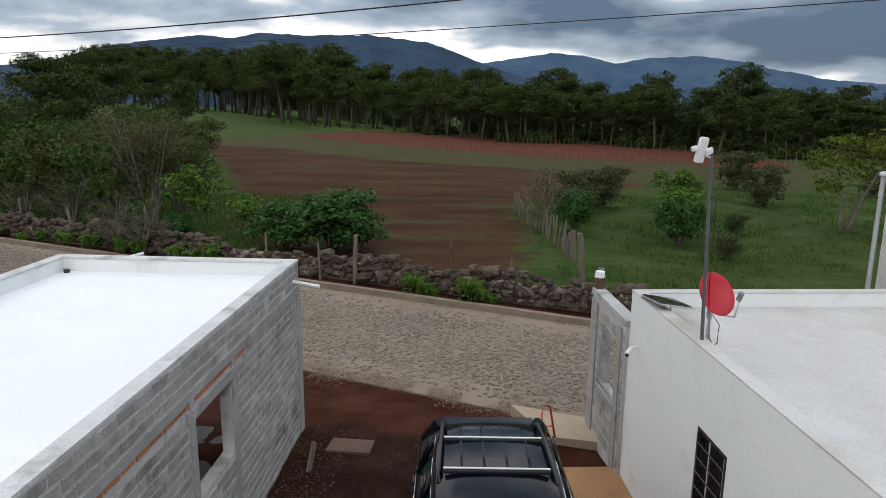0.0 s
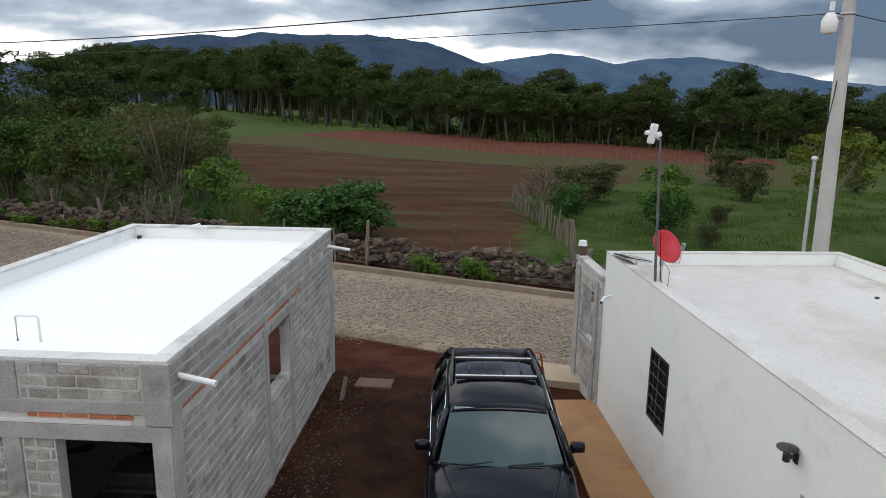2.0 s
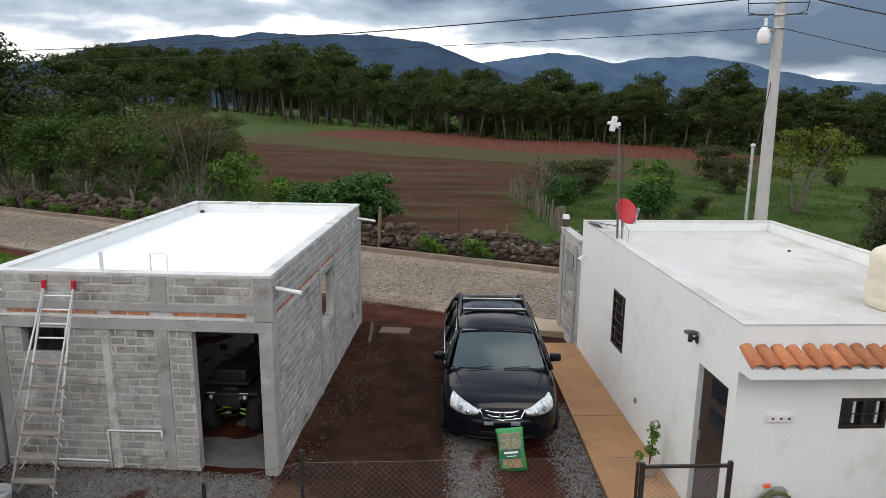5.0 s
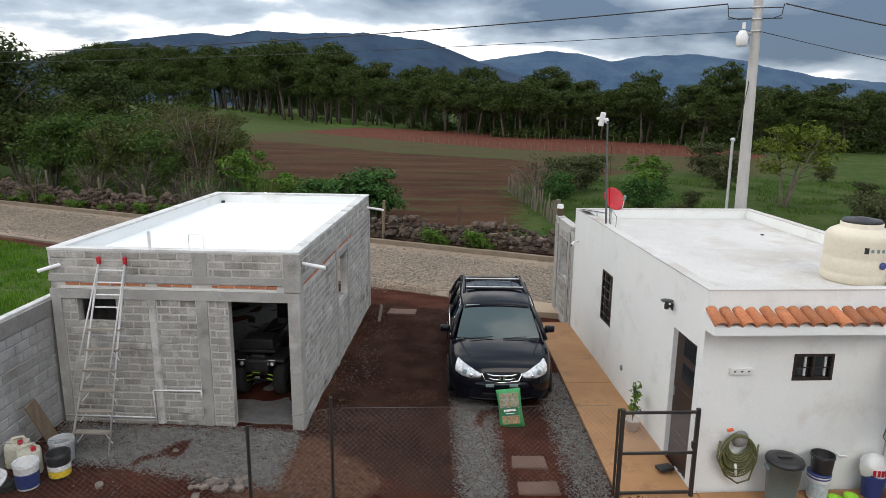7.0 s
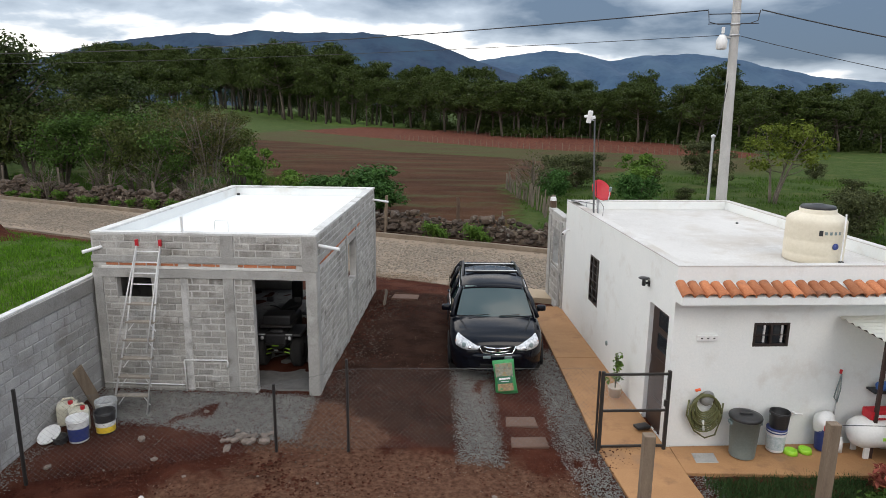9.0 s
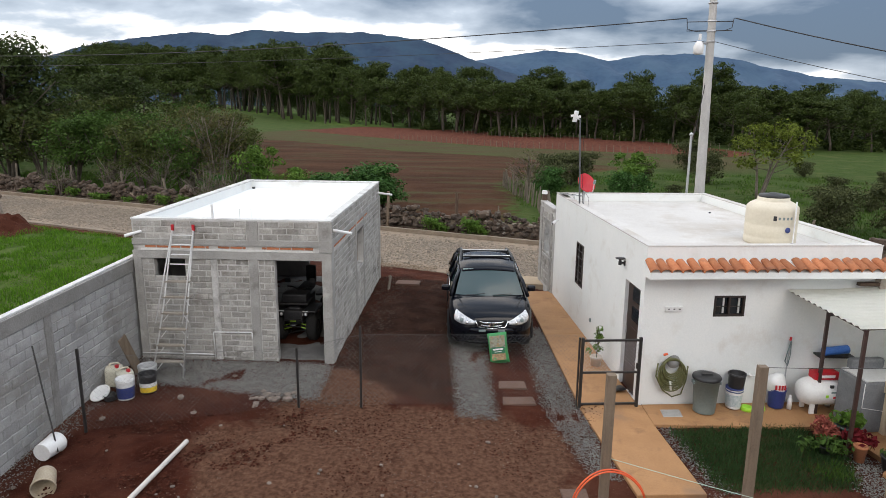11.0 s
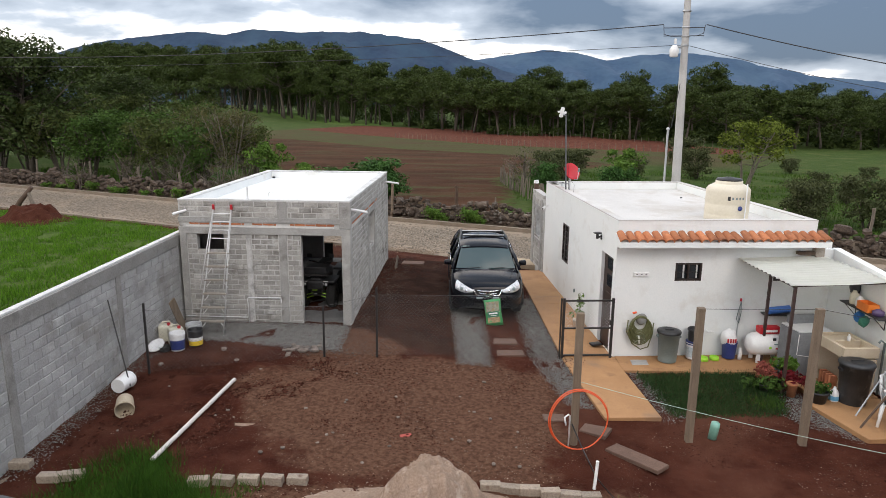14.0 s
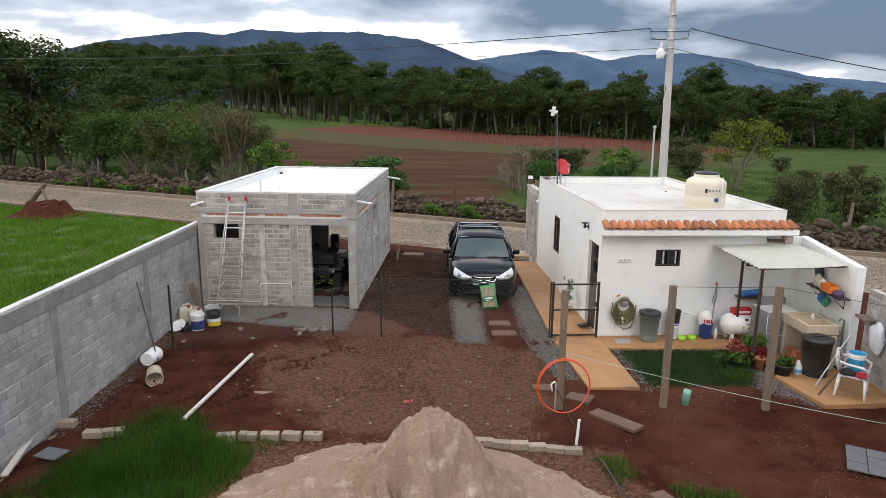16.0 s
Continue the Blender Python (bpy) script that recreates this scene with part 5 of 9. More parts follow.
    part("sun_strip", add_box(bm_new(), (-0.36, 1.435, 1.515), (0.42, 0.02, 0.028), bevel=0.002), surf("pale_sun_strip", (0.25, 0.34, 0.32), (0.32, 0.4, 0.38), 3, 20, 0.2, 0), car)
    part("rear_mirror", add_box(bm_new(), (0.06, 1.36, 1.44), (0.14, 0.03, 0.05), bevel=0.01), WHITE_PLASTIC, car)
    part("tail_spoiler", add_box(bm_new(), (0, 3.50, 1.495), (1.10, 0.18, 0.035), bevel=0.012), CAR_BLACK, car)
    part("rear_glass", pane("r", [(-0.66, 3.92, 1.08), (0.66, 3.92, 1.08), (0.55, 3.44, 1.46), (-0.55, 3.44, 1.46)]), CAR_GLASS, car)
    return car


make_car(pose(0.43, 4.16, 0.02, 0, 0, 1.5))


# ---- plants ----
def soup(name, verts, faces, material):
    me = bpy.data.meshes.new(name)
    me.from_pydata(verts, [], faces)
    me.materials.append(material)
    return me


def leaf_cloud(rng, centres, radii, count, size, flat=0.7):
    """Leaves, each a bent four-cornered blade, in clumps about the given centres."""
    n = count
    pick = rng.integers(0, len(centres), n)
    d = rng.normal(size=(n, 3))
    d /= np.linalg.norm(d, axis=1)[:, None] + 1e-9
    r = rng.uniform(0.35, 1.0, n) ** 0.6
    c = np.asarray(centres)[pick] + d * (np.asarray(radii)[pick] * r)[:, None] * np.array([1, 1, flat])
    # leaves face outwards and upwards, with some disorder
    nrm = d * 0.7 + np.array([0, 0, 0.6]) + rng.normal(size=(n, 3)) * 0.55
    nrm /= np.linalg.norm(nrm, axis=1)[:, None]
    a = np.cross(nrm, rng.normal(size=(n, 3)))
    a /= np.linalg.norm(a, axis=1)[:, None] + 1e-9
    b = np.cross(nrm, a)
    s = size * rng.uniform(0.6, 1.4, n)[:, None]
    v = np.stack([c - a * s * 0.9, c - b * s * 0.42 + nrm * s * 0.14, c + a * s * 0.9, c + b * s * 0.42 + nrm * s * 0.14], 1)
    return v.reshape(-1, 3)


def leaves_mesh(name, v, material, three=False):
    if three:
        k = np.arange(len(v) // 4) * 3
        v = v.reshape(-1, 4, 3)[:, [0, 1, 2]].reshape(-1, 3)
        return soup(name, v.tolist(), np.stack([k, k + 1, k + 2], 1).tolist(), material)
    k = np.arange(len(v) // 4) * 4
    return soup(name, v.tolist(), np.stack([k, k + 1, k + 2, k + 3], 1).tolist(), material)


def make_tree(name, seed, h, spread, trunk_r, clear, clumps, leaves, leaf, leaf_material, bark, label, category="tree", clump_r=0.9, flat=0.6, stems=1, lean=0.1, bare=0, three=False):
    """A tree or shrub: tapered stems with limbs, and a crown of leaf clumps at the limb ends."""
    rnd, rng = random.Random(seed), np.random.default_rng(seed)
    ob = thing(name, None, label, category)
    bm = bm_new()
    ends, rad = [], []
    for s in range(stems):
        a0 = rnd.uniform(0, math.tau)
        off = Vector((math.cos(a0), math.sin(a0), 0)) * (0.12 * h * 0.3 if stems > 1 else 0)
        out = Vector((math.cos(a0), math.sin(a0), 0)) * (spread * 0.35 * rnd.uniform(0.4, 1) if stems > 1 else lean * h * rnd.uniform(0.2, 1))
        pts, n = [], 7
        for k in range(n):
            q = k / (n - 1)
            pts.append(off + out * q ** 1.4 + Vector((rnd.uniform(-1, 1), rnd.uniform(-1, 1), 0)) * 0.03 * h * q * (1 - q) + Vector((0, 0, -0.15 + (h * 0.86 + 0.15) * q)))
        add_tube(bm, pts, [trunk_r * (1 - 0.8 * k / (n - 1)) for k in range(n)], 7)
        for k in range(max(3, clumps // stems)):
            q = clear + (1 - clear) * rnd.random() ** 0.8
            i = min(int(q * (n - 1)), n - 2)
            base = pts[i].lerp(pts[i + 1], q * (n - 1) - i)
            az = rnd.uniform(0, math.tau)
            reach = spread * 0.5 * rnd.uniform(0.35, 1.0) * (1.0 - 0.55 * max(0, (q - 0.55) / 0.45) ** 1.5) * (0.65 if stems > 1 else 1)
            tip = base + Vector((math.cos(az) * reach, math.sin(az) * reach, reach * rnd.uniform(0.15, 0.6) + 0.03 * h))
            tip.z = min(tip.z, h * 0.97)
            mid = base.lerp(tip, 0.5) + Vector((0, 0, -0.06 * reach))
            lr = trunk_r * (1 - 0.75 * q) * 0.5
            add_tube(bm, [base, mid, tip], [lr, lr * 0.7, lr * 0.3], 5)
            for _ in range(bare):
                tw = tip + Vector((rnd.uniform(-1, 1), rnd.uniform(-1, 1), rnd.uniform(-0.1, 1))) * 0.16 * h
                add_tube(bm, [mid, mid.lerp(tw, 0.6), tw], [lr * 0.5, lr * 0.4, lr * 0.15], 4)
            ends.append(tuple(tip))
            rad.append(clump_r * rnd.uniform(0.6, 1.25))
            if rnd.random() < 0.5:
                ends.append(tuple(mid + Vector((0, 0, 0.1 * h * rnd.random()))))
                rad.append(clump_r * rnd.uniform(0.4, 0.8))
    part("trunk", bm, bark, ob)
    crown = new("crown", leaves_mesh("crown", leaf_cloud(rng, ends, rad, leaves, leaf, flat), leaf_material, three))
    crown.parent = ob
    return ob


def plant_scaled(proto, x, y, sx, sz, turn):
    ob = copy_thing(proto, pose(x, y, gz(x, y), 0, 0, turn))
    ob.scale = (sx, sx, sz)
    return ob


class Kind:
    """A plant that is built once; the first call moves it into place, later calls copy it."""

    def __init__(self, **spec):
        self.ob, self.used = make_tree(**spec), False

    def put(self, x, y, sx=1.0, sz=None, turn=0.0):
        sz = sx if sz is None else sz
        if self.used:
            return plant_scaled(self.ob, x, y, sx, sz, turn)
        self.used = True
        self.ob.matrix_basis = pose(x, y, gz(x, y), 0, 0, turn)
        self.ob.scale = (sx, sx, sz)
        return self.ob


# pine wood along the far edge of the fields
pines = [Kind(name="pine_tree", seed=20 + k, h=10.0, spread=6.5 + 0.7 * (k % 3), trunk_r=0.22, clear=0.34 + 0.05 * (k % 3), clumps=46, leaves=4600, leaf=0.28, leaf_material=LEAF_PINE, bark=BARK,
              label="tall dark pine with bare trunk and rounded crown", clump_r=1.15, flat=0.5, lean=0.16, three=True) for k in range(6)]
rnd = random.Random(11)
FRONT = [(-260, 330), (-115, 310), (-67, 236), (-46, 200), (-34, 176), (-17, 168), (-2, 134), (9, 116), (20, 115), (28, 102), (38, 84), (59, 82), (85, 76), (130, 68)]


def front_y(x):
    return float(np.interp(x, [p[0] for p in FRONT], [p[1] for p in FRONT]))


def wood_height(x):
    return float(np.interp(x, [-260, -110, -66, -46, -34, -17, -2, 9, 28, 40, 60, 130], [24, 23, 22.0, 20.5, 16.5, 13.2, 11.4, 9.8, 8.8, 7.7, 7.0, 7.4]))


for row, (back, gap) in enumerate(((0, 4.0), (6, 3.8), (13, 4.2), (22, 4.8), (34, 6.0))):
    x = -190 + row
    while x < 118:
        y = front_y(x) + back + rnd.uniform(-2.0, 2.0)
        hgt = wood_height(x) * rnd.uniform(0.82, 1.08) * (1 + 0.012 * back)
        if -90 < x < -28 and row < 2 and rnd.random() < 0.3:
            x += 3
            continue
        s = hgt / 10
        pines[rnd.randrange(6)].put(x, y, s * rnd.uniform(0.95, 1.25) * (0.82 if hgt > 12 else 1.0), s, rnd.uniform(0, 360))
        x += gap * rnd.uniform(0.7, 1.5) * (1.7 if x < -20 else 1.0) * (1.25 if row > 2 else 1)
for x, y, s in ((21.5, 150, 1.55), (44, 110, 1.3), (-60, 215, 2.4), (-60, 75, 1.25), (-50, 78, 1.15), (-44, 82, 1.05), (-68, 70, 1.3), (-38, 86, 0.95), (-75, 80, 1.3), (-56, 92, 1.2), (-84, 92, 1.35), (-47, 98, 1.1)):
    pines[rnd.randrange(6)].put(x, y, s * 0.95, s, rnd.uniform(0, 360))
# dark shrubs under the wood
rng = np.random.default_rng(8)
cs, rs = [], []
for _ in range(150):
    x = rng.uniform(-16, 115)
    y = front_y(x) + rng.uniform(-2, 22)
    cs.append((x, y, gz(x, y) + 0.7))
    rs.append(rng.uniform(0.9, 2.0))
for _ in range(560):  # the deeper wood, seen as dark mass between the trunks
    x = rng.uniform(-37, 120)
    y = front_y(x) + rng.uniform(16, 44)
    cs.append((x, y, gz(x, y) + rng.uniform(0.5, wood_height(x) * 0.72)))
    rs.append(rng.uniform(1.6, 3.0))
for _ in range(300):  # thinner wood on the rise, open near the ground
    x = rng.uniform(-125, -36)
    y = front_y(x) + rng.uniform(26, 50)
    cs.append((x, y, gz(x, y) + rng.uniform(3.0, wood_height(x) * 0.7)))
    rs.append(rng.uniform(2.2, 3.8))
for _ in range(330):  # the next wood, beyond the meadow on the rise
    x = rng.uniform(-175, -20)
    y = front_y(x) + rng.uniform(62, 90)
    cs.append((x, y, gz(x, y) + rng.uniform(0.0, wood_height(x) * 0.75)))
    rs.append(rng.uniform(3.0, 5.0))
under = new("undergrowth", leaves_mesh("undergrowth", leaf_cloud(rng, cs, rs, 215000, 0.5, 0.9), LEAF_PINE, True))
tagged(under, "dark bushes below the pine wood", "undergrowth", kind="stuff")

# shrubs along the stone wall
thicket = [Kind(name="shrub", seed=50 + k, h=4.6, spread=4.6, trunk_r=0.075, clear=0.3, clumps=44, leaves=4200, leaf=0.115, leaf_material=LEAF if k % 3 else LEAF_OLIVE, bark=BARK,
                label="dense wild shrub with many stems", category="shrub", clump_r=0.75, flat=0.7, stems=7, bare=1) for k in range(4)]
for x, y, sx, sz in ((-13.8, 31.5, 0.8, 0.85), (-16.5, 29.0, 0.9, 0.9), (-19.5, 30.2, 1.05, 1.0), (-22.5, 32.0, 1.05, 1.0), (-25.5, 33.2, 1.1, 1.0), (-28.5, 35.5, 1.15, 1.05), (-32, 37.0, 1.2, 1.15), (-36, 39.5, 1.3, 1.2),
                     (-18, 36, 1.0, 1.0), (-22, 38.5, 1.1, 1.05), (-27, 41, 1.2, 1.1), (-32, 44, 1.3, 1.2), (-40, 44, 1.4, 1.3), (-15.2, 36.5, 0.75, 0.8), (-21, 45, 1.1, 1.0), (-26, 50, 1.3, 1.2), (-34, 53, 1.5, 1.3), (-45, 52, 1.6, 1.5),
                     (-24, 58, 1.2, 1.0), (-31, 64, 1.4, 1.2), (-40, 62, 1.6, 1.4), (-50, 64, 1.7, 1.6)):
    thicket[rnd.randrange(4)].put(x + rnd.uniform(-0.4, 0.4), y, sx, sz, rnd.uniform(0, 360))
twiggy = Kind(name="twiggy_tree", seed=71, h=5.4, spread=4.6, trunk_r=0.08, clear=0.2, clumps=56, leaves=2300, leaf=0.09, leaf_material=leaf_mat("brownish_leaf", (0.060, 0.060, 0.021), (0.105, 0.095, 0.036)), bark=BARK_PALE,
              label="twiggy half-bare tree with brownish leaves", clump_r=0.8, flat=0.9, stems=8, bare=4)
twiggy.put(-14.3, 29.0, 0.95, 1.0, 30)
twiggy.put(-17.2, 31.8, 0.8, 0.9, 140)
big_dark = Kind(name="broadleaf_tree", seed=75, h=9.8, spread=9.5, trunk_r=0.28, clear=0.16, clumps=110, leaves=10500, leaf=0.19, leaf_material=leaf_mat("dark_broad_leaf", (0.028, 0.045, 0.014), (0.055, 0.075, 0.022)), bark=BARK,
                label="large dark broadleaf tree", clump_r=1.25, flat=0.75)
big_dark.put(-31.5, 36.5, 1.0, 1.02, 0)
big_dark.put(-34, 56, 1.0, 0.82, 100)
big_dark.put(-46, 48, 1.1, 1.1, 200)
fresh = Kind(name="sapling", seed=81, h=3.1, spread=2.6, trunk_r=0.05, clear=0.35, clumps=22, leaves=1500, leaf=0.12, leaf_material=LEAF_FRESH, bark=BARK, label="slender young tree with fresh green leaves", clump_r=0.5, stems=2)
fresh.put(-11.2, 27.4, 1.0, 1.05, 0)
fresh.put(-9.2, 27.8, 0.85, 0.66, 70)
fresh.put(11.2, 35.6, 1.05, 0.85, 120)
fresh.put(9.2, 29.5, 1.0, 0.75, 200)
bush = Kind(name="bush", seed=85, h=2.5, spread=3.4, trunk_r=0.05, clear=0.1, clumps=60, leaves=4600, leaf=0.125, leaf_material=leaf_mat("glossy_green_leaf", (0.032, 0.085, 0.02), (0.06, 0.13, 0.032)), bark=BARK, label="leafy green bush behind the stone wall", category="bush", clump_r=0.55, stems=8)
bush.put(-5.3, 25.6, 1.25, 0.92, 0)
bush.put(-7.2, 25.3, 1.05, 0.72, 60)
bush.put(-4.2, 25.2, 0.9, 0.7, 200)
bush.put(9.0, 27.6, 0.75, 0.75, 90)
bush.put(4.9, 30.0, 0.65, 0.75, 10)
bush.put(-14.0, 26.8, 0.55, 0.6, 11)
bush.put(-11.9, 26.2, 0.5, 0.5, 51)
dull = Kind(name="bush", seed=88, h=2.3, spread=3.2, trunk_r=0.045, clear=0.08, clumps=52, leaves=3600, leaf=0.10, leaf_material=leaf_mat("dull_olive_leaf", (0.05, 0.062, 0.024), (0.085, 0.095, 0.04)), bark=BARK, label="dull olive bush in the pasture", category="bush", clump_r=0.55, stems=8)
for x, y, sx, sz in ((6.4, 36.8, 1.0, 0.95), (7.6, 38.5, 0.9, 0.9), (9.7, 44.3, 0.8, 0.8), (19.7, 48.8, 1.15, 1.15), (18.0, 40.2, 0.95, 1.0), (13.5, 40.5, 0.6, 0.6), (5.6, 33.8, 0.8, 0.75), (9.9, 24.8, 0.4, 0.45), (12.5, 30.5, 0.4, 0.4), (24, 34, 0.55, 0.5), (28, 46, 0.6, 0.5), (31, 40, 0.5, 0.45), (22, 27, 0.45, 0.4), (15.8, 19.8, 0.8, 0.85), (18.2, 18.8, 0.95, 1.0), (21.0, 17.8, 1.1, 1.1), (17.4, 22.0, 0.8, 0.8), (23.5, 17.0, 1.1, 1.2)):
    dull.put(x, y, sx, sz, rnd.uniform(0, 360))
lime = Kind(name="lime_green_tree", seed=93, h=4.5, spread=5.6, trunk_r=0.10, clear=0.42, clumps=40, leaves=2900, leaf=0.12, leaf_material=LEAF_LIME, bark=BARK_PALE, label="small spreading tree with yellow-green leaves", clump_r=0.62, stems=3)
lime.put(17.9, 31.4, 1.0, 1.05, 0)
bare_tree = Kind(name="bare_shrub", seed=97, h=2.8, spread=3.6, trunk_r=0.06, clear=0.15, clumps=34, leaves=260, leaf=0.08, leaf_material=LEAF_OLIVE, bark=BARK_PALE, label="bare grey branched shrub by the stick fence", category="shrub", clump_r=0.4, stems=5, bare=5)
bare_tree.put(4.1, 34.2, 1.0, 1.0, 0)
bare_tree.put(3.6, 30.8, 0.7, 0.7, 90)
bare_tree.put(-17.5, 28.2, 0.9, 1.0, 60)
bare_tree.put(-20.2, 28.9, 0.9, 1.0, 160)
weed = Kind(name="weed_plant", seed=99, h=0.75, spread=0.9, trunk_r=0.012, clear=0.1, clumps=18, leaves=420, leaf=0.075, leaf_material=LEAF_FRESH, bark=LEAF, label="broad-leaved weed growing on the stone wall", category="weed", clump_r=0.22, stems=6)
for x, s in ((-1.55, 1.0), (-1.2, 0.75), (0.15, 1.1), (0.45, 0.8), (-0.9, 0.5), (0.8, 0.5)):
    y = ROAD_FAR + 0.55 - ROAD_SLOPE * x
    weed.put(x, y, s, s, 90 * s)


rnd_w = random.Random(7)
for k in range(16):
    x = -26 + 1.25 * k + rnd_w.uniform(-0.5, 0.5)
    weed.put(x, ROAD_FAR + rnd_w.uniform(0.35, 0.75) - ROAD_SLOPE * x, rnd_w.uniform(0.5, 1.1), rnd_w.uniform(0.5, 1.2), rnd_w.uniform(0, 360))
for x, sx, sz in ((-12.2, 0.75, 0.8), (-13.4, 0.8, 0.9), (-23.5, 0.7, 0.75)):
    bare_tree.put(x, ROAD_FAR + 0.7 - ROAD_SLOPE * x, sx, sz, rnd_w.uniform(0, 360))


def blades(rng, pts, z, height, width, material, name, lean=0.5):
    """Upright grass blades, one triangle each."""
    n = len(pts)
    base = np.column_stack([pts, z])
    a = rng.uniform(0, math.tau, n)
    w = np.column_stack([np.cos(a), np.sin(a), np.zeros(n)]) * (width * rng.uniform(0.6, 1.3, n))[:, None]
    b = rng.uniform(0, math.tau, n)
    h = height * rng.uniform(0.45, 1.2, n)
    tip = base + np.column_stack([np.cos(b) * h * lean * rng.random(n), np.sin(b) * h * lean * rng.random(n), h])
    v = np.stack([base - w, base + w, tip], 1).reshape(-1, 3)
    k = np.arange(n) * 3
    return soup(name, v.tolist(), np.stack([k, k + 1, k + 2], 1).tolist(), material)


def scatter(rng, n, x0, x1, y0, y1, poly=None, keep=None):
    p = np.column_stack([rng.uniform(x0, x1, n), rng.uniform(y0, y1, n)])
    if poly:
        p = p[poly_mask(p[:, 0], p[:, 1], poly, 0.25) > rng.random(n)]
    if keep is not None:
        p = p[keep(p[:, 0], p[:, 1])]
    return p


def patchy(x, y, s, cut):
    return np.array([noise.noise((a * s, b * s, 0.3)) for a, b in zip(x, y)]) > cut


rng = np.random.default_rng(21)
pts = scatter(rng, 130000, -24, -6.9, -2, 19, GRASS_LOT)
pts = pts[patchy(pts[:, 0], pts[:, 1], 0.8, -0.42)]
tall = clamp(np.array([0.7 + 1.0 * noise.noise((a * 0.9, b * 0.9, 4)) + 0.5 * noise.noise((a * 2.7, b * 2.7, 2)) for a, b in pts]), 0.25, 1.7)
tagged(new("grass", blades(rng, pts, gz(pts[:, 0], pts[:, 1]), 0.17 * tall, 0.015, leaf_mat("lush_grass_blade", (0.048, 0.125, 0.009), (0.115, 0.235, 0.022), 0.3), "grass")), "bright green grass in the next lot", "grass", kind="stuff")
pts = scatter(rng, 30000, 3, 30, 17, 46, None, lambda x, y: (road_s(x, y) > 20.5) & (poly_mask(x, y, BROWN_FIELD, 0.4) < 0.4))
pts = pts[patchy(pts[:, 0], pts[:, 1], 0.5, -0.05)]
tagged(new("grass", blades(rng, pts, gz(pts[:, 0], pts[:, 1]), 0.22, 0.02, GRASS_BLADE, "grass")), "rough pasture grass behind the wall", "grass", kind="stuff")
pts = scatter(rng, 26000, -34, -7, 21, 42, None, lambda x, y: (road_s(x, y) > 20.5))
tagged(new("grass", blades(rng, pts, gz(pts[:, 0], pts[:, 1]), 0.28, 0.02, GRASS_BLADE, "grass")), "rough grass below the shrubs", "grass", kind="stuff")

# ---- yard: paving, gravel, sand ----
def slab(name, poly, z, thick, material, label, category="paving", kind="structure"):
    bm = add_prism(bm_new(), poly, z - thick, z)
    edges = [e for e in bm.edges if e.verts[0].co.z > z - 1e-4 and e.verts[1].co.z > z - 1e-4]
    bmesh.ops.bevel(bm, geom=edges, offset=0.008, segments=1, affect="EDGES")
    return solid(name, bm, material, label, category, kind=kind)


# side path in two bays, gate walk, strip along the wall, patio
for (poly, top), words in zip(PAVED, PAVED_LABELS):
    slab("path", poly, top, 0.2, STAIN_SLAB, words, "path")
slab("drain_cover", [(3.28, 1.60), (3.62, 1.62), (3.64, 1.90), (3.30, 1.88)], -0.022, 0.05, CEMENT, "square concrete drain cover", "drain cover", kind="")
slab("apron", [(0.9, 11.45), (2.35, 10.95), (2.3, 10.1), (1.45, 10.25)], -0.03, 0.3, surf("tan_concrete", (0.36, 0.27, 0.18), (0.46, 0.36, 0.25), 1.5, 50, 0.9, 0.2), "tan concrete ramp at the road edge", "ramp", kind="structure")
FLAG = surf("brown_flagstone", (0.085, 0.048, 0.034), (0.150, 0.090, 0.064), 2.0, 50, 0.92, 0.3)
for poly, z, lab in (([(0.50, 2.45), (1.02, 2.48), (1.0, 2.80), (0.52, 2.78)], 0.06, "brown stone slab between gravel tracks"), ([(0.55, 1.80), (1.12, 1.84), (1.1, 2.14), (0.55, 2.1)], 0.05, "brown stone slab between gravel tracks"),
                     ([(2.25, -1.50), (2.88, -2.12), (2.66, -2.30), (2.03, -1.68)], -0.085, "brown stone slab lying in red soil"), ([(1.86, -0.9), (2.28, -1.05), (2.1, -1.35), (1.72, -1.15)], -0.06, "brown stone slab lying in red soil"),
                     ([(1.18, -0.62), (1.55, -0.6), (1.55, -0.85), (1.2, -0.86)], -0.05, "tan stone slab beside the fence post"), ([(-2.35, 2.45), (-1.55, 2.42), (-1.52, 2.68), (-2.3, 2.75)], 0.12, "flat brown board on the ground"),
                     ([(-2.1, 9.25), (-1.4, 9.2), (-1.38, 9.6), (-2.05, 9.65)], 0.165, "flat brown board on the ground"), ([(2.62, -4.0), (2.95, -4.6), (2.74, -4.7), (2.40, -4.1)], -0.08, "plank lying in soil")):
    slab("stone_slab", poly, z, 0.06, FLAG, lab, "slab", kind="")


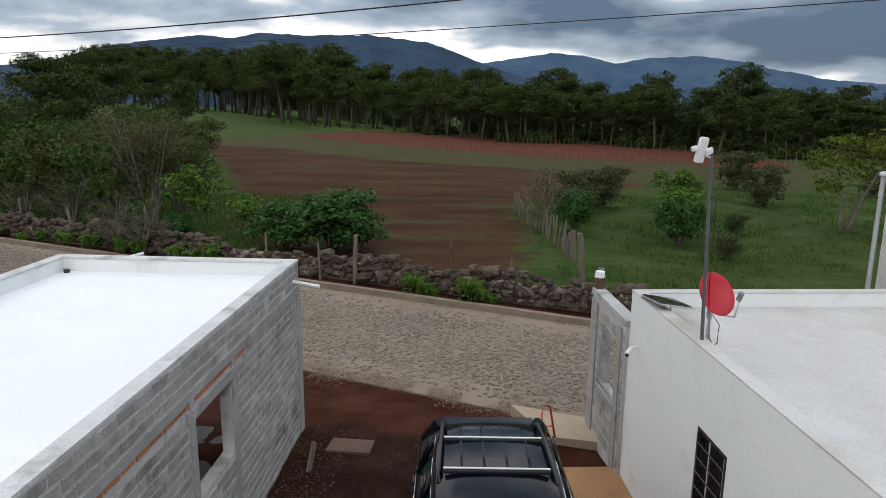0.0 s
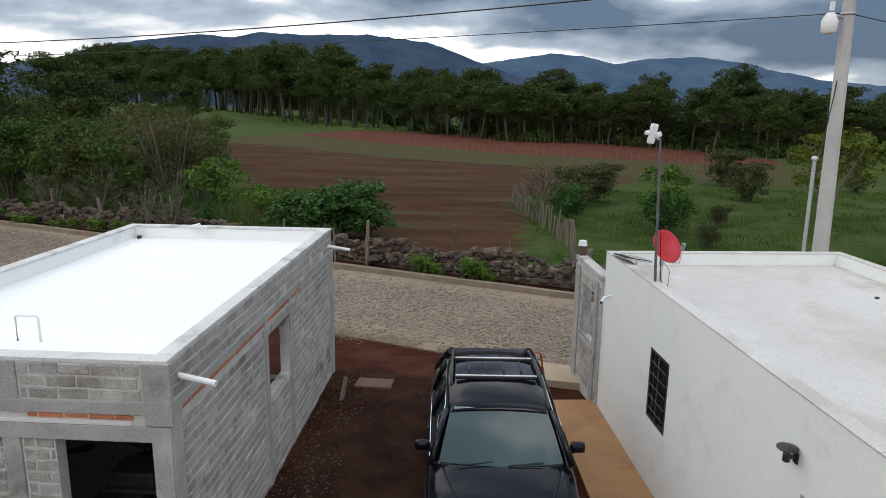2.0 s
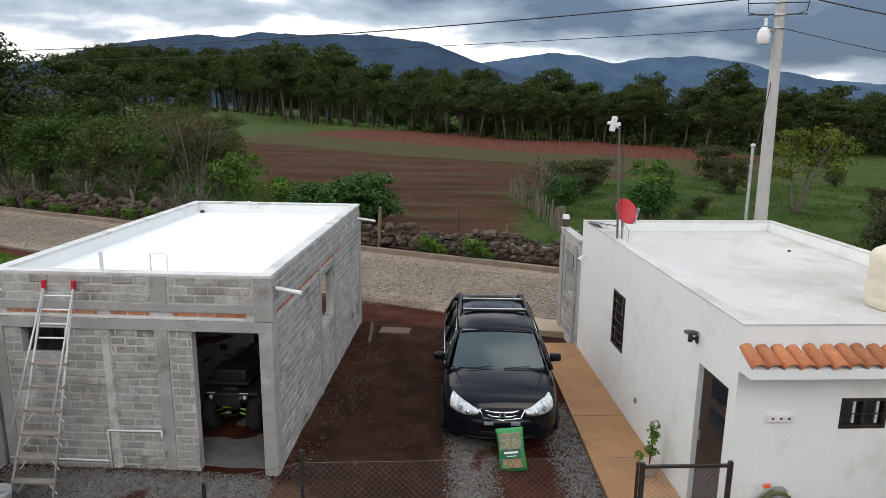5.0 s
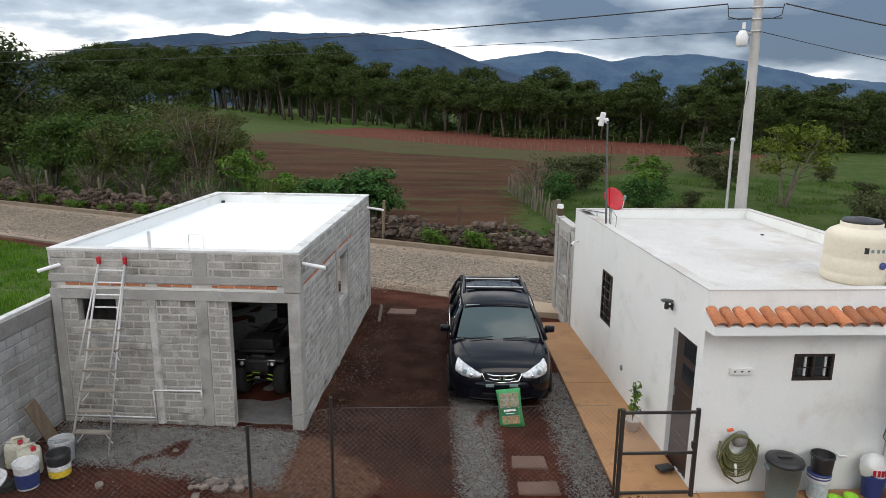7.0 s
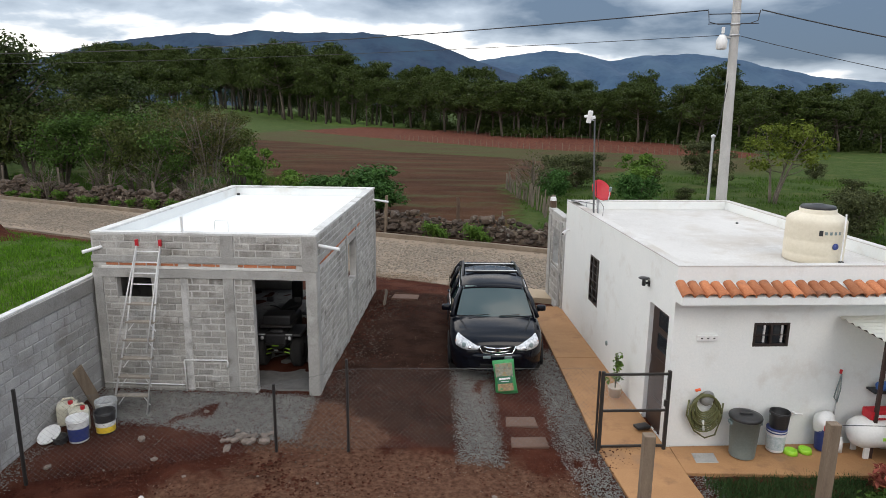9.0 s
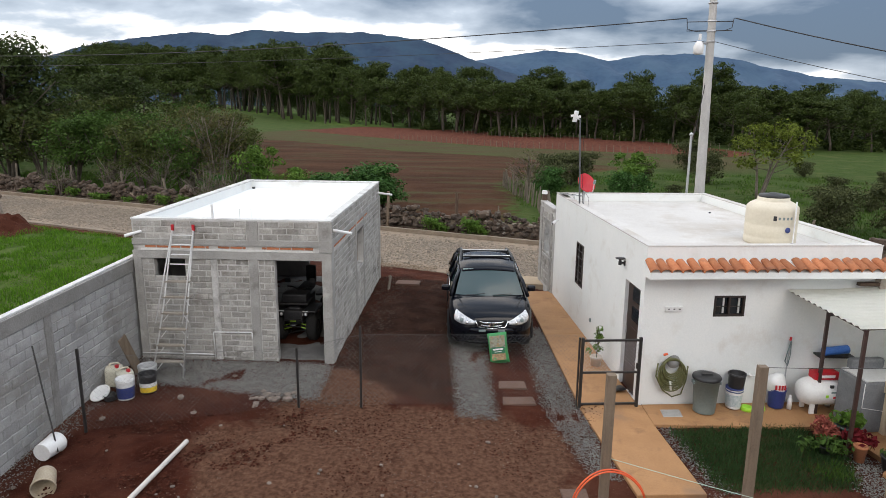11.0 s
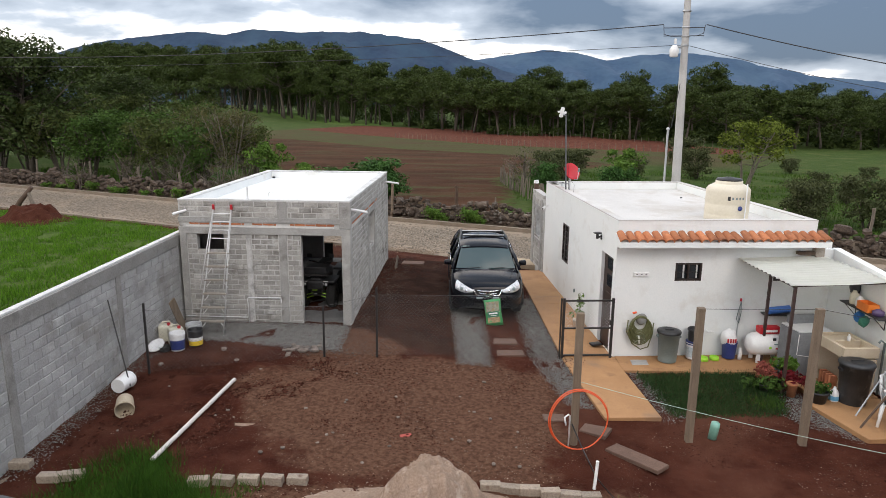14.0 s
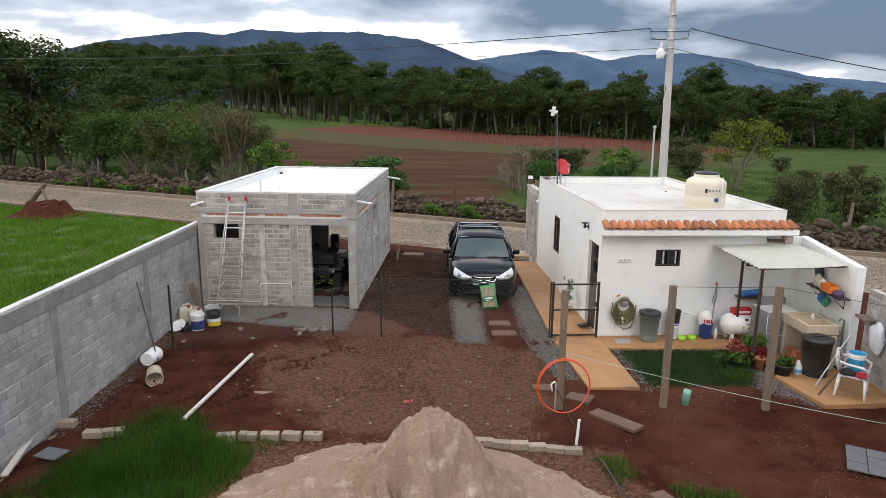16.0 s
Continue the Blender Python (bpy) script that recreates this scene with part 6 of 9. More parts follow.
def pebbles(name, rng, pts, z, size, material, label, category, flat=0.6):
    """Many small stones as one heap, each an uneven eight-sided lump."""
    n = len(pts)
    base = np.array([[1, 0, 0], [0, 1, 0], [-1, 0, 0], [0, -1, 0], [0, 0, 1], [0, 0, -1]], float)
    tri = np.array([[0, 1, 4], [1, 2, 4], [2, 3, 4], [3, 0, 4], [1, 0, 5], [2, 1, 5], [3, 2, 5], [0, 3, 5]])
    s = (size * rng.uniform(0.5, 1.5, n))[:, None, None]
    j = rng.uniform(0.6, 1.3, (n, 6, 1))
    a = rng.uniform(0, math.tau, n)
    v = base[None] * j * s
    x = v[:, :, 0] * np.cos(a)[:, None] - v[:, :, 1] * np.sin(a)[:, None]
    y = v[:, :, 0] * np.sin(a)[:, None] + v[:, :, 1] * np.cos(a)[:, None]
    v = np.stack([x + pts[:, 0:1], y + pts[:, 1:2], v[:, :, 2] * flat + np.asarray(z)[:, None]], -1)
    f = tri[None] + (np.arange(n) * 6)[:, None, None]
    return tagged(new(name, soup(name, v.reshape(-1, 3).tolist(), f.reshape(-1, 3).tolist(), material)), label, category, kind="stuff")


def inside(rng, n, poly, soft=0.12):
    xs, ys = [p[0] for p in poly], [p[1] for p in poly]
    p = np.column_stack([rng.uniform(min(xs) - soft, max(xs) + soft, n), rng.uniform(min(ys) - soft, max(ys) + soft, n)])
    return p[poly_mask(p[:, 0], p[:, 1], poly, soft) > rng.random(len(p))]


rng = np.random.default_rng(31)
for poly, n in (([(-0.42, 6.0), (0.20, 6.0), (0.36, 1.3), (-0.20, 1.35)], 19000), ([(1.20, 6.0), (1.75, 6.0), (1.87, 1.9), (2.08, -0.3), (1.72, -0.2), (1.45, 1.0), (1.30, 1.9)], 19000),
                ([(-6.5, 3.2), (-2.8, 3.1), (-2.75, 1.65), (-3.6, 1.7), (-5.0, 2.05), (-6.0, 2.1)], 34000), ([(3.06, 1.28), (3.30, 1.28), (3.6, -0.5), (3.25, -0.68)], 2500), ([(5.45, -0.35), (5.9, 0.6), (6.2, 0.2), (6.25, -1.2), (5.7, -0.75)], 4000),
                ([(-6.9, 1.2), (-6.3, 1.2), (-6.2, -3.0), (-6.9, -3.4)], 3500)):
    p = inside(rng, int(n * 1.5), poly, 0.14)
    for outline, _ in PAVED:
        p = p[poly_mask(p[:, 0], p[:, 1], outline, 0.03) < 0.05]
    pebbles("gravel", rng, p, gz(p[:, 0], p[:, 1]) + 0.018, 0.0112, GRAVEL_MAT, "grey crushed gravel", "gravel")
p = scatter(rng, 40000, -7, 8, -9, 10.5)
p = p[(poly_mask(p[:, 0], p[:, 1], [(2.9, 2.1), (7.4, 2.4), (6.9, 9), (2.3, 9)], 0.05) < 0.5) & (poly_mask(p[:, 0], p[:, 1], [(-6.6, 3.3), (-2.8, 3.2), (-2.6, 10), (-6.3, 10)], 0.05) < 0.5)]
keep = patchy(p[:, 0], p[:, 1], 1.3, 0.02)
pebbles("pebbles", rng, p[keep], gz(p[keep][:, 0], p[keep][:, 1]) + 0.006, 0.0085, PEBBLE, "pale pebbles scattered on red earth", "pebbles")
p = scatter(rng, 40000, -7, 8, -8, 10.0)
p = p[patchy(p[:, 0], p[:, 1], 0.7, -0.12)]
pebbles("soil_clods", rng, p, gz(p[:, 0], p[:, 1]) + 0.004, 0.016, CLOD, "small clods of red earth", "soil clods", 0.5)
p = inside(rng, 5200, [(-6.0, 1.1), (-2.9, 1.25), (-2.3, 0.5), (-3.2, -0.9), (-4.0, -2.3), (-5.9, -2.3)], 0.3)
p = p[patchy(p[:, 0], p[:, 1], 1.1, -0.1)]
pebbles("dug_soil", rng, p, gz(p[:, 0], p[:, 1]) + 0.012, 0.023, CLOD, "loose dark red clods of dug earth", "soil clods", 0.55)
p = np.concatenate([inside(rng, 900, [(-1.6, 9.0), (-1.0, 9.6), (-2.6, 10.2), (-2.4, 7.0)], 0.2), inside(rng, 700, [(-2.7, 3.2), (-2.4, 3.2), (-2.2, 9.8), (-2.6, 9.8)], 0.1)])
grit = np.concatenate([inside(rng, 2600, [(-2.72, 3.0), (-2.25, 2.9), (-1.9, 6.5), (-1.7, 9.2), (-2.3, 10.0), (-2.55, 9.9)], 0.25), inside(rng, 2200, [(-6.4, 1.9), (-4.4, 1.5), (-2.3, 1.2), (-1.6, 2.6), (-2.9, 2.4), (-4.5, 2.0)], 0.3)])
pebbles("stone_grit", rng, grit, gz(grit[:, 0], grit[:, 1]) + 0.012, 0.014, surf("grey_brown_grit", (0.065, 0.050, 0.040), (0.15, 0.122, 0.10), 6, 60, 0.95, 0.4, island=0.35, spec=0.1), "grey stone grit along the wall foot", "grit")
grit = np.column_stack([rng.uniform(-14, 3, 9000), rng.normal(12.05, 0.30, 9000)])
grit[:, 1] -= ROAD_SLOPE * grit[:, 0]
grit = grit[patchy(grit[:, 0], grit[:, 1], 0.9, -0.15)]
pebbles("road_grit", rng, grit, np.maximum(gz(grit[:, 0], grit[:, 1]), ROAD_Z - 0.03) + 0.006, 0.017, surf("tan_road_grit", (0.15, 0.108, 0.075), (0.26, 0.20, 0.145), 6, 60, 0.95, 0.4, island=0.3, spec=0.1), "sandy grit along the road edge", "grit")
pebbles("rubble", rng, p, gz(p[:, 0], p[:, 1]) + 0.015, 0.022, CLOD, "loose stone rubble along the wall foot", "rubble")


def sand_pile():
    """A slumped heap with a steep face towards the yard's open side."""
    n, R = 330, 3.4
    verts, faces = [], []
    cx, cy = -0.55, -4.55
    for j in range(n + 1):
        for i in range(n + 1):
            x, y = cx - R + 2 * R * i / n, cy - R * 0.95 + 1.9 * R * j / n
            dx, dy = (x - cx), (y - cy)
            wx = dx + 0.10 * noise.noise((x * 1.7, y * 1.7, 11))
            wy = dy + 0.10 * noise.noise((x * 1.7, y * 1.7, 12))
            # a rounded crown that slopes off behind and breaks away in a ragged face towards -y
            crown = 0.74 * math.exp(-((wx / 0.62) ** 2 + ((wy - 0.05) / 0.80) ** 2) ** 1.5)
            mound = 0.42 * math.exp(-(((wx + 0.12) / 1.35) ** 2 + ((wy - 0.05) / 1.15) ** 2) ** 1.2)
            skirt = 0.20 * math.exp(-(((wx + 0.1) / 2.75) ** 2 + ((wy + 0.55) / 1.95) ** 2) ** 3)
            h = crown + mound + skirt
            h += (0.10 * noise.noise((x * 2.3, y * 2.3, 2)) + 0.075 * noise.noise((x * 5.1, y * 5.1, 1)) + 0.062 * noise.noise((x * 11, y * 11, 5)) + 0.030 * noise.noise((x * 25, y * 25, 6))) * min(1, h * 2.2)
            front = max(0.0, min(1.0, (-0.05 - wy) * 2.6)) * math.exp(-(wx / 0.95) ** 4)
            cleft = max(0.0, 1 - abs(wx + 0.42 + 0.16 * noise.noise((y * 2.4, 0.0, 9))) / 0.13)
            cleft2 = max(0.0, 1 - abs(wx - 0.34 + 0.20 * noise.noise((y * 2.0, 3.0, 9))) / 0.22)
            gull = front * (0.42 * cleft + 0.34 * cleft2 + 0.22 * max(0, noise.noise((x * 5.5 + 7, 1.2 * y, 3)))) * min(1, h * 1.4)
            verts.append((x, y, gz(x, y) - 0.06 + h - gull))
    for j in range(n):
        for i in range(n):
            a = j * (n + 1) + i
            faces.append((a, a + 1, a + n + 2, a + n + 1))
    me = soup("sand_pile", verts, faces, SAND_MAT)
    me.polygons.foreach_set("use_smooth", [True] * len(me.polygons))
    return tagged(new("sand_pile", me), "broad slumped heap of pale building sand", "sand pile")


sand_pile()
rng = np.random.default_rng(37)
p = np.column_stack([rng.normal(-0.55, 1.5, 5200), rng.normal(-4.6, 1.1, 5200)])
ring = np.hypot((p[:, 0] + 0.55) / 2.6, (p[:, 1] + 4.9) / 2.1)
p = p[(ring > 0.62) & (ring < 1.25)]
pebbles("sand_crumbs", rng, p, gz(p[:, 0], p[:, 1]) + 0.012 + 0.05 * clamp(1.0 - ring[(ring > 0.62) & (ring < 1.25)], 0, 1), 0.009, surf("sand_crumb", (0.22, 0.16, 0.12), (0.36, 0.28, 0.22), 5, 50, 0.95, 0.4, island=0.3), "sandy crumbs and grit round the heap", "grit")

# ---- grass beds ----
rng = np.random.default_rng(41)
LAWN = [(3.28, 1.18), (5.48, 1.38), (5.72, 0.45), (5.42, -0.36), (3.46, -0.52)]
p = inside(rng, 26000, LAWN, 0.1)
tagged(new("lawn", blades(rng, p, gz(p[:, 0], p[:, 1]), 0.09, 0.006, LAWN_BLADE, "lawn", 0.9)), "small dark green lawn beside the patio", "lawn", kind="stuff")
WEEDS = [(-5.35, -2.9), (-5.0, -2.45), (-4.35, -2.5), (-4.15, -3.05), (-3.3, -3.75), (-3.45, -4.5), (-4.2, -5.3), (-6.2, -6.6), (-6.3, -5.2), (-5.8, -4.3), (-5.5, -3.6)]
p = inside(rng, 46000, WEEDS, 0.2)
hz = np.array([0.75 + 0.9 * noise.noise((a * 1.3, b * 1.3, 0)) for a, b in p])
tagged(new("tall_grass", blades(rng, p, gz(p[:, 0], p[:, 1]), 0.30 * clamp(hz, 0.35, 1.4), 0.0065, leaf_mat("rank_grass", (0.018, 0.058, 0.007), (0.060, 0.135, 0.018), 0.3), "tall_grass", 0.9)), "rank tall green grass in the yard", "grass", kind="stuff")
for poly, n, hgt in (([(1.85, -3.2), (2.25, -3.1), (2.4, -3.6), (2.0, -3.8)], 1500, 0.14), ([(2.8, -3.8), (3.6, -3.9), (3.9, -4.5), (3.1, -4.6)], 2600, 0.16), ([(-3.2, -3.0), (-2.9, -3.0), (-3.1, -3.5), (-3.5, -3.6)], 700, 0.14), ([(1.2, -4.2), (1.5, -4.1), (1.5, -4.5), (1.2, -4.6)], 500, 0.12), ([(5.0, 0.1), (5.5, 0.2), (5.55, -0.2), (5.1, -0.25)], 450, 0.2)):
    p = inside(rng, n, poly, 0.1)
    tagged(new("weed_patch", blades(rng, p, gz(p[:, 0], p[:, 1]), hgt, 0.007, GRASS_BLADE, "weed_patch", 0.9)), "patch of low green weeds in bare earth", "weeds", kind="stuff")

# ---- fence, gate and garden posts ----
fence = thing("chain_link_fence", None, "low chain-link fence on black steel posts", "fence")
FP = [(-6.03, 0.33, 1.38, 1.20), (-2.95, 1.36, 1.05, 1.0), (-1.9, 1.46, 1.45, 1.26), (1.80, 1.98, 1.1, 1.26)]
for x, y, h, _ in FP[:3]:
    z = gz(x, y)
    part("post", add_box(bm_new(), (x, y, z + h / 2 - 0.1), (0.036, 0.036, h + 0.2), bevel=0.004), BLACK_PAINT, fence)
for (x0, y0, _, h0), (x1, y1, _, h1) in zip(FP, FP[1:]):
    a, b = Vector((x0, y0, gz(x0, y0) + 0.04)), Vector((x1, y1, gz(x1, y1) + 0.04))
    run, hgt, gap = (b - a).length, (h0 + h1) / 2, 0.075
    d = (b - a).normalized()
    bm = bm_new()
    k = -hgt
    while k < run:
        for lean in (1, -1):
            s0, s1 = (k, k + hgt) if lean > 0 else (k + hgt, k)
            lo_t, hi_t = 0.0, 1.0
            for end, sign in ((0.0, 1), (run, -1)):
                if abs(s1 - s0) > 1e-6:
                    tt = (end - s0) / (s1 - s0)
                    if (s1 - s0) * sign > 0:
                        lo_t = max(lo_t, tt)
                    else:
                        hi_t = min(hi_t, tt)
            if hi_t - lo_t > 0.02:
                sa, sb = s0 + (s1 - s0) * lo_t, s0 + (s1 - s0) * hi_t
                pa = a + d * sa + Vector((0, 0, (h0 + (h1 - h0) * sa / run) * lo_t))
                pb = a + d * sb + Vector((0, 0, (h0 + (h1 - h0) * sb / run) * hi_t))
                add_rod(bm, pa, pb, 0.0013, None, 3, False)
        k += gap
    add_rod(bm, a + Vector((0, 0, h0)), b + Vector((0, 0, h1)), 0.0025, None, 4)
    ob = part("wire_mesh", bm, surf("dull_wire", (0.10, 0.096, 0.092), (0.17, 0.166, 0.16), 5, 40, 0.6, 0, metal=0.5), fence)
gate = thing("garden_gate", WH @ pose(-1.06, -0.12, 0), "black steel garden gate with chain-link infill", "gate")
for x in (0.0, 1.02):
    part("post", add_box(bm_new(), (x, 0, 0.58), (0.05, 0.05, 1.36), bevel=0.004), BLACK_PAINT, gate)
part("post", add_box(bm_new(), (-0.05, 0.02, 0.58), (0.03, 0.03, 1.36), bevel=0.004), BLACK_PAINT, gate)
for z in (0.03, 0.62, 1.21):
    part("rail", add_box(bm_new(), (0.51, 0, z), (0.98, 0.035, 0.035), bevel=0.004), BLACK_PAINT, gate)
bm = bm_new()
for k in range(22):
    x0 = -0.5 + k * 0.07
    for lean in (1, -1):
        xa, xb, za, zb = (x0, x0 + 0.57, 0.63, 1.20) if lean > 0 else (x0 + 0.57, x0, 0.63, 1.20)
        ta, tb = 0.0, 1.0
        for end, sign in ((0.03, 1), (0.99, -1)):
            tt = (end - xa) / (xb - xa)
            if (xb - xa) * sign > 0:
                ta = max(ta, tt)
            else:
                tb = min(tb, tt)
        if tb - ta > 0.02:
            add_rod(bm, (xa + (xb - xa) * ta, 0, za + (zb - za) * ta), (xa + (xb - xa) * tb, 0, za + (zb - za) * tb), 0.0017, None, 3, False)
part("wire_mesh", bm, STEEL, gate)
part("latch", add_box(bm_new(), (0.98, -0.03, 0.75), (0.05, 0.04, 0.10), bevel=0.006), BLACK_PAINT, gate)


def wood_post(x, y, top, w, material, label, name="fence_post", lean=(0, 0), group="garden posts"):
    """A weathered post, a little crooked, its top split."""
    z0 = gz(x, y) - 0.25
    bm = bm_new()
    rnd_p = random.Random(int(x * 100 + y * 10))
    loops = []
    n = 6
    for k in range(n + 1):
        q = k / n
        r = w / 2 * (1.06 - 0.12 * q) * rnd_p.uniform(0.93, 1.07)
        c = Vector((x + lean[0] * q + rnd_p.uniform(-0.1, 0.1) * w, y + lean[1] * q, z0 + (top - z0) * q))
        loops.append([bm.verts.new(c + Vector((r * math.cos(a), r * math.sin(a), 0.02 * rnd_p.uniform(-1, 1) if k == n else 0))) for a in (0.4, 1.2, 1.97, 2.77, 3.54, 4.34, 5.1, 5.9)])
    for a, b in zip(loops, loops[1:]):
        for k in range(8):
            bm.faces.new((a[k], a[(k + 1) % 8], b[(k + 1) % 8], b[k]))
    bm.faces.new(loops[-1])
    return solid(name, bm, material, label, "post", group, smooth=False)


for x, y, top in ((1.56, -1.55, 2.06), (3.44, -1.30, 2.10), (5.25, -1.28, 2.11)):
    bm = add_box(bm_new(), (x, y, top / 2 - 0.15), (0.11, 0.10, top + 0.3), bevel=0.008)
    solid("garden_post", bm, WOOD_TAN, "square sawn timber post set in soil", "post", "garden posts")
wire("clothes_line", (3.44, -1.30, 2.08), (5.25, -1.28, 2.10), 0.01, 0.004, BLACK_PLASTIC, "thin dark wire strung between posts")
wire("clothes_line", (5.25, -1.28, 2.10), (9.5, -1.9, 1.55), 0.02, 0.004, BLACK_PLASTIC, "thin dark wire strung between posts")
wire("cord", (1.56, -1.50, 0.95), (8.4, -2.6, -0.02), 0.12, 0.004, surf("pale_green_cord", (0.35, 0.48, 0.40), (0.45, 0.56, 0.48), 5, 30, 0.7, 0), "pale green cord tied to a post")

# posts by the stone wall
for x, y, top, w, mt, lean in ((-3.55, 20.55, 1.35, 0.14, WOOD_TAN, (0.05, 0)), (-0.42, 19.75, 1.42, 0.16, WOOD_DARK, (0.0, 0)), (-4.75, 20.9, 1.0, 0.07, WOOD_GREY, (-0.05, 0)), (1.4, 19.6, 0.9, 0.06, WOOD_GREY, (0.02, 0)), (3.75, 18.3, 0.95, 0.2, WOOD_GREY, (0.1, 0)),
                           (3.95, 21.6, 1.35, 0.22, WOOD_GREY, (-0.15, 0)), (-7.2, 23.0, 0.9, 0.09, WOOD_GREY, (0.03, 0)), (-13.0, 25.9, 1.35, 0.09, WOOD_GREY, (0.03, 0)), (-16.0, 26.0, 1.2, 0.13, WOOD_GREY, (-0.25, 0)), (-19.4, 27.7, 1.35, 0.11, WOOD_GREY, (0, 0)), (-23.2, 29.3, 1.5, 0.11, WOOD_GREY, (0, 0)), (-28, 31.4, 1.4, 0.12, WOOD_GREY, (0.1, 0)),
                           (12.2, 14.6, 1.3, 0.1, WOOD_GREY, (0.2, 0)), (14.9, 13.3, 1.55, 0.12, WOOD_GREY, (0.1, 0))):
    wood_post(x, y, top, w, mt, "weathered wooden fence post by the stone wall", lean=lean, group="stone wall posts")
# stick fence that runs back along the field
rnd = random.Random(17)
for k in range(34):
    q = k / 33
    x, y = 4.1 - 1.4 * q + rnd.uniform(-0.1, 0.1), 24.4 + 12.6 * q
    wood_post(x, y, gz(x, y) + rnd.uniform(0.7, 1.3), rnd.uniform(0.06, 0.12), WOOD_GREY, "grey stick of a rough field fence", name="fence_stick", lean=(rnd.uniform(-0.12, 0.12), 0), group="stick fence")
# far fence of pale pickets below the red field
for k in range(60):
    q = k / 59
    x, y = -11 + 46 * q, float(np.interp(-11 + 46 * q, [-11, 5, 17, 32, 36], [99.5, 81.5, 74.5, 67.5, 73]))
    solid("fence_picket", add_box(bm_new(), (x, y, gz(x, y) + 0.42), (0.05, 0.05, 0.95 + rnd.uniform(-0.2, 0.2)), bevel=0.01), WOOD_GREY, "pale wooden picket of the field fence", "post", "field fence")
for k in range(60):
    x = -2 + 44 * k / 59
    y = front_y(x) - 5.5
    solid("fence_picket", add_box(bm_new(), (x, y, gz(x, y) + 0.45), (0.05, 0.05, 1.0 + rnd.uniform(-0.2, 0.2)), bevel=0.01), WOOD_GREY, "pale wooden picket of the field fence", "post", "field fence")
# leaning pole near the road on the left
solid("leaning_log", add_tube(bm_new(), [(-20.4, 17.4, -0.2), (-19.9, 17.6, 0.7), (-19.35, 17.7, 1.35)], [0.13, 0.11, 0.09], 8), WOOD_DARK, "dark log propped by the roadside", "log")
solid("leaning_log", add_tube(bm_new(), [(-19.2, 17.5, -0.2), (-19.3, 17.6, 0.5), (-19.5, 17.65, 1.1)], [0.09, 0.08, 0.07], 8), WOOD_GREY, "grey prop stick by the roadside", "log")
verts, faces = [], []
for j in range(25):
    for i in range(25):
        dx, dy = (i / 12 - 1) * 1.7, (j / 12 - 1) * 1.4
        x, y = -18.3 + dx, 15.9 + dy
        h = 0.62 * math.exp(-((dx / 1.15) ** 2 + (dy / 0.95) ** 2) ** 1.4) * (1 + 0.7 * noise.noise((x * 2, y * 2, 0)) + 0.4 * noise.noise((x * 5, y * 5, 3)))
        verts.append((x, y, gz(x, y) - 0.03 + h))
for j in range(24):
    for i in range(24):
        a = j * 25 + i
        faces.append((a, a + 1, a + 26, a + 25))
tagged(new("soil_heap", soup("soil_heap", verts, faces, CLOD)), "heap of dug red soil in the grass lot", "soil heap")


# ---- loose things in the yard ----
def at_ground(x, y, dz=0.0, rz=0.0):
    return pose(x, y, gz(x, y) + dz, 0, 0, rz)


def bucket(name, m, r, h, body, label, band=None, rim=None, liquid=None, group="", handle=True):
    """An open pail with thick wall, rim, and a wire handle."""
    ob = thing(name, m, label, "bucket", group)
    part("body", add_lathe(bm_new(), [(r * 0.84, 0.0), (r * 0.86, 0.01), (r * 0.985, h * 0.94), (r, h), (r * 0.95, h), (r * 0.93, h * 0.94), (r * 0.82, 0.02), (0.0, 0.02)], 26), body, ob)
    part("rim", add_lathe(bm_new(), [(r * 0.985, h * 0.86), (r * 1.03, h * 0.88), (r * 1.03, h * 0.91), (r * 0.99, h * 0.92)], 26, cap=False), rim or body, ob)
    if band:
        for z0, z1, mt in band:
            r0, r1 = r * (0.86 + 0.125 * z0) + 0.003, r * (0.86 + 0.125 * z1) + 0.003
            part("label", add_lathe(bm_new(), [(r0, h * z0), (r1, h * z1)], 26, cap=False), mt, ob)
    if liquid:
        part("contents", add_lathe(bm_new(), [(r * 0.9, h * 0.7), (0.0, h * 0.71)], 20, cap=False), liquid, ob)
    if handle:
        part("handle", add_tube(bm_new(), [(r * 1.02 * math.cos(a), -0.35 * r * math.sin(a), h * 0.88 - r * 0.55 * math.sin(a)) for a in np.linspace(0, math.pi, 13)], 0.004, 5), STEEL, ob)
    return ob


# A-frame ladder leant on the wall
LADDER_ALU = surf("dull_aluminium", (0.44, 0.43, 0.42), (0.58, 0.57, 0.56), 4, 30, 0.5, 0.1, metal=0.2)
ladder = thing("step_ladder", pose(-5.36, 2.32, 0.13), "tall aluminium step ladder leaning on the wall", "ladder")
TOPY, TOPZ = 0.95, 2.68
for sx, bx, tx in ((0, -0.38, -0.38), (1, 0.0, 0.02)):
    part("stile", add_tube(bm_new(), [(bx - 0.17 if not sx else bx + 0.03, -0.02, 0.0), ((bx + tx) / 2 - 0.06 * (1 - sx), TOPY * 0.5, TOPZ * 0.5), (tx, TOPY, TOPZ)], 0.017, 6), LADDER_ALU, ladder)
    part("tip", add_box(bm_new(), (tx, TOPY, TOPZ + 0.02), (0.05, 0.05, 0.12), bevel=0.012), RED_PLASTIC, ladder, "red plastic end cap")
    part("stile", add_tube(bm_new(), [(bx - 0.10 if not sx else bx + 0.02, 0.16, 1.05), (tx, TOPY + 0.0, TOPZ)], 0.014, 6), LADDER_ALU, ladder)
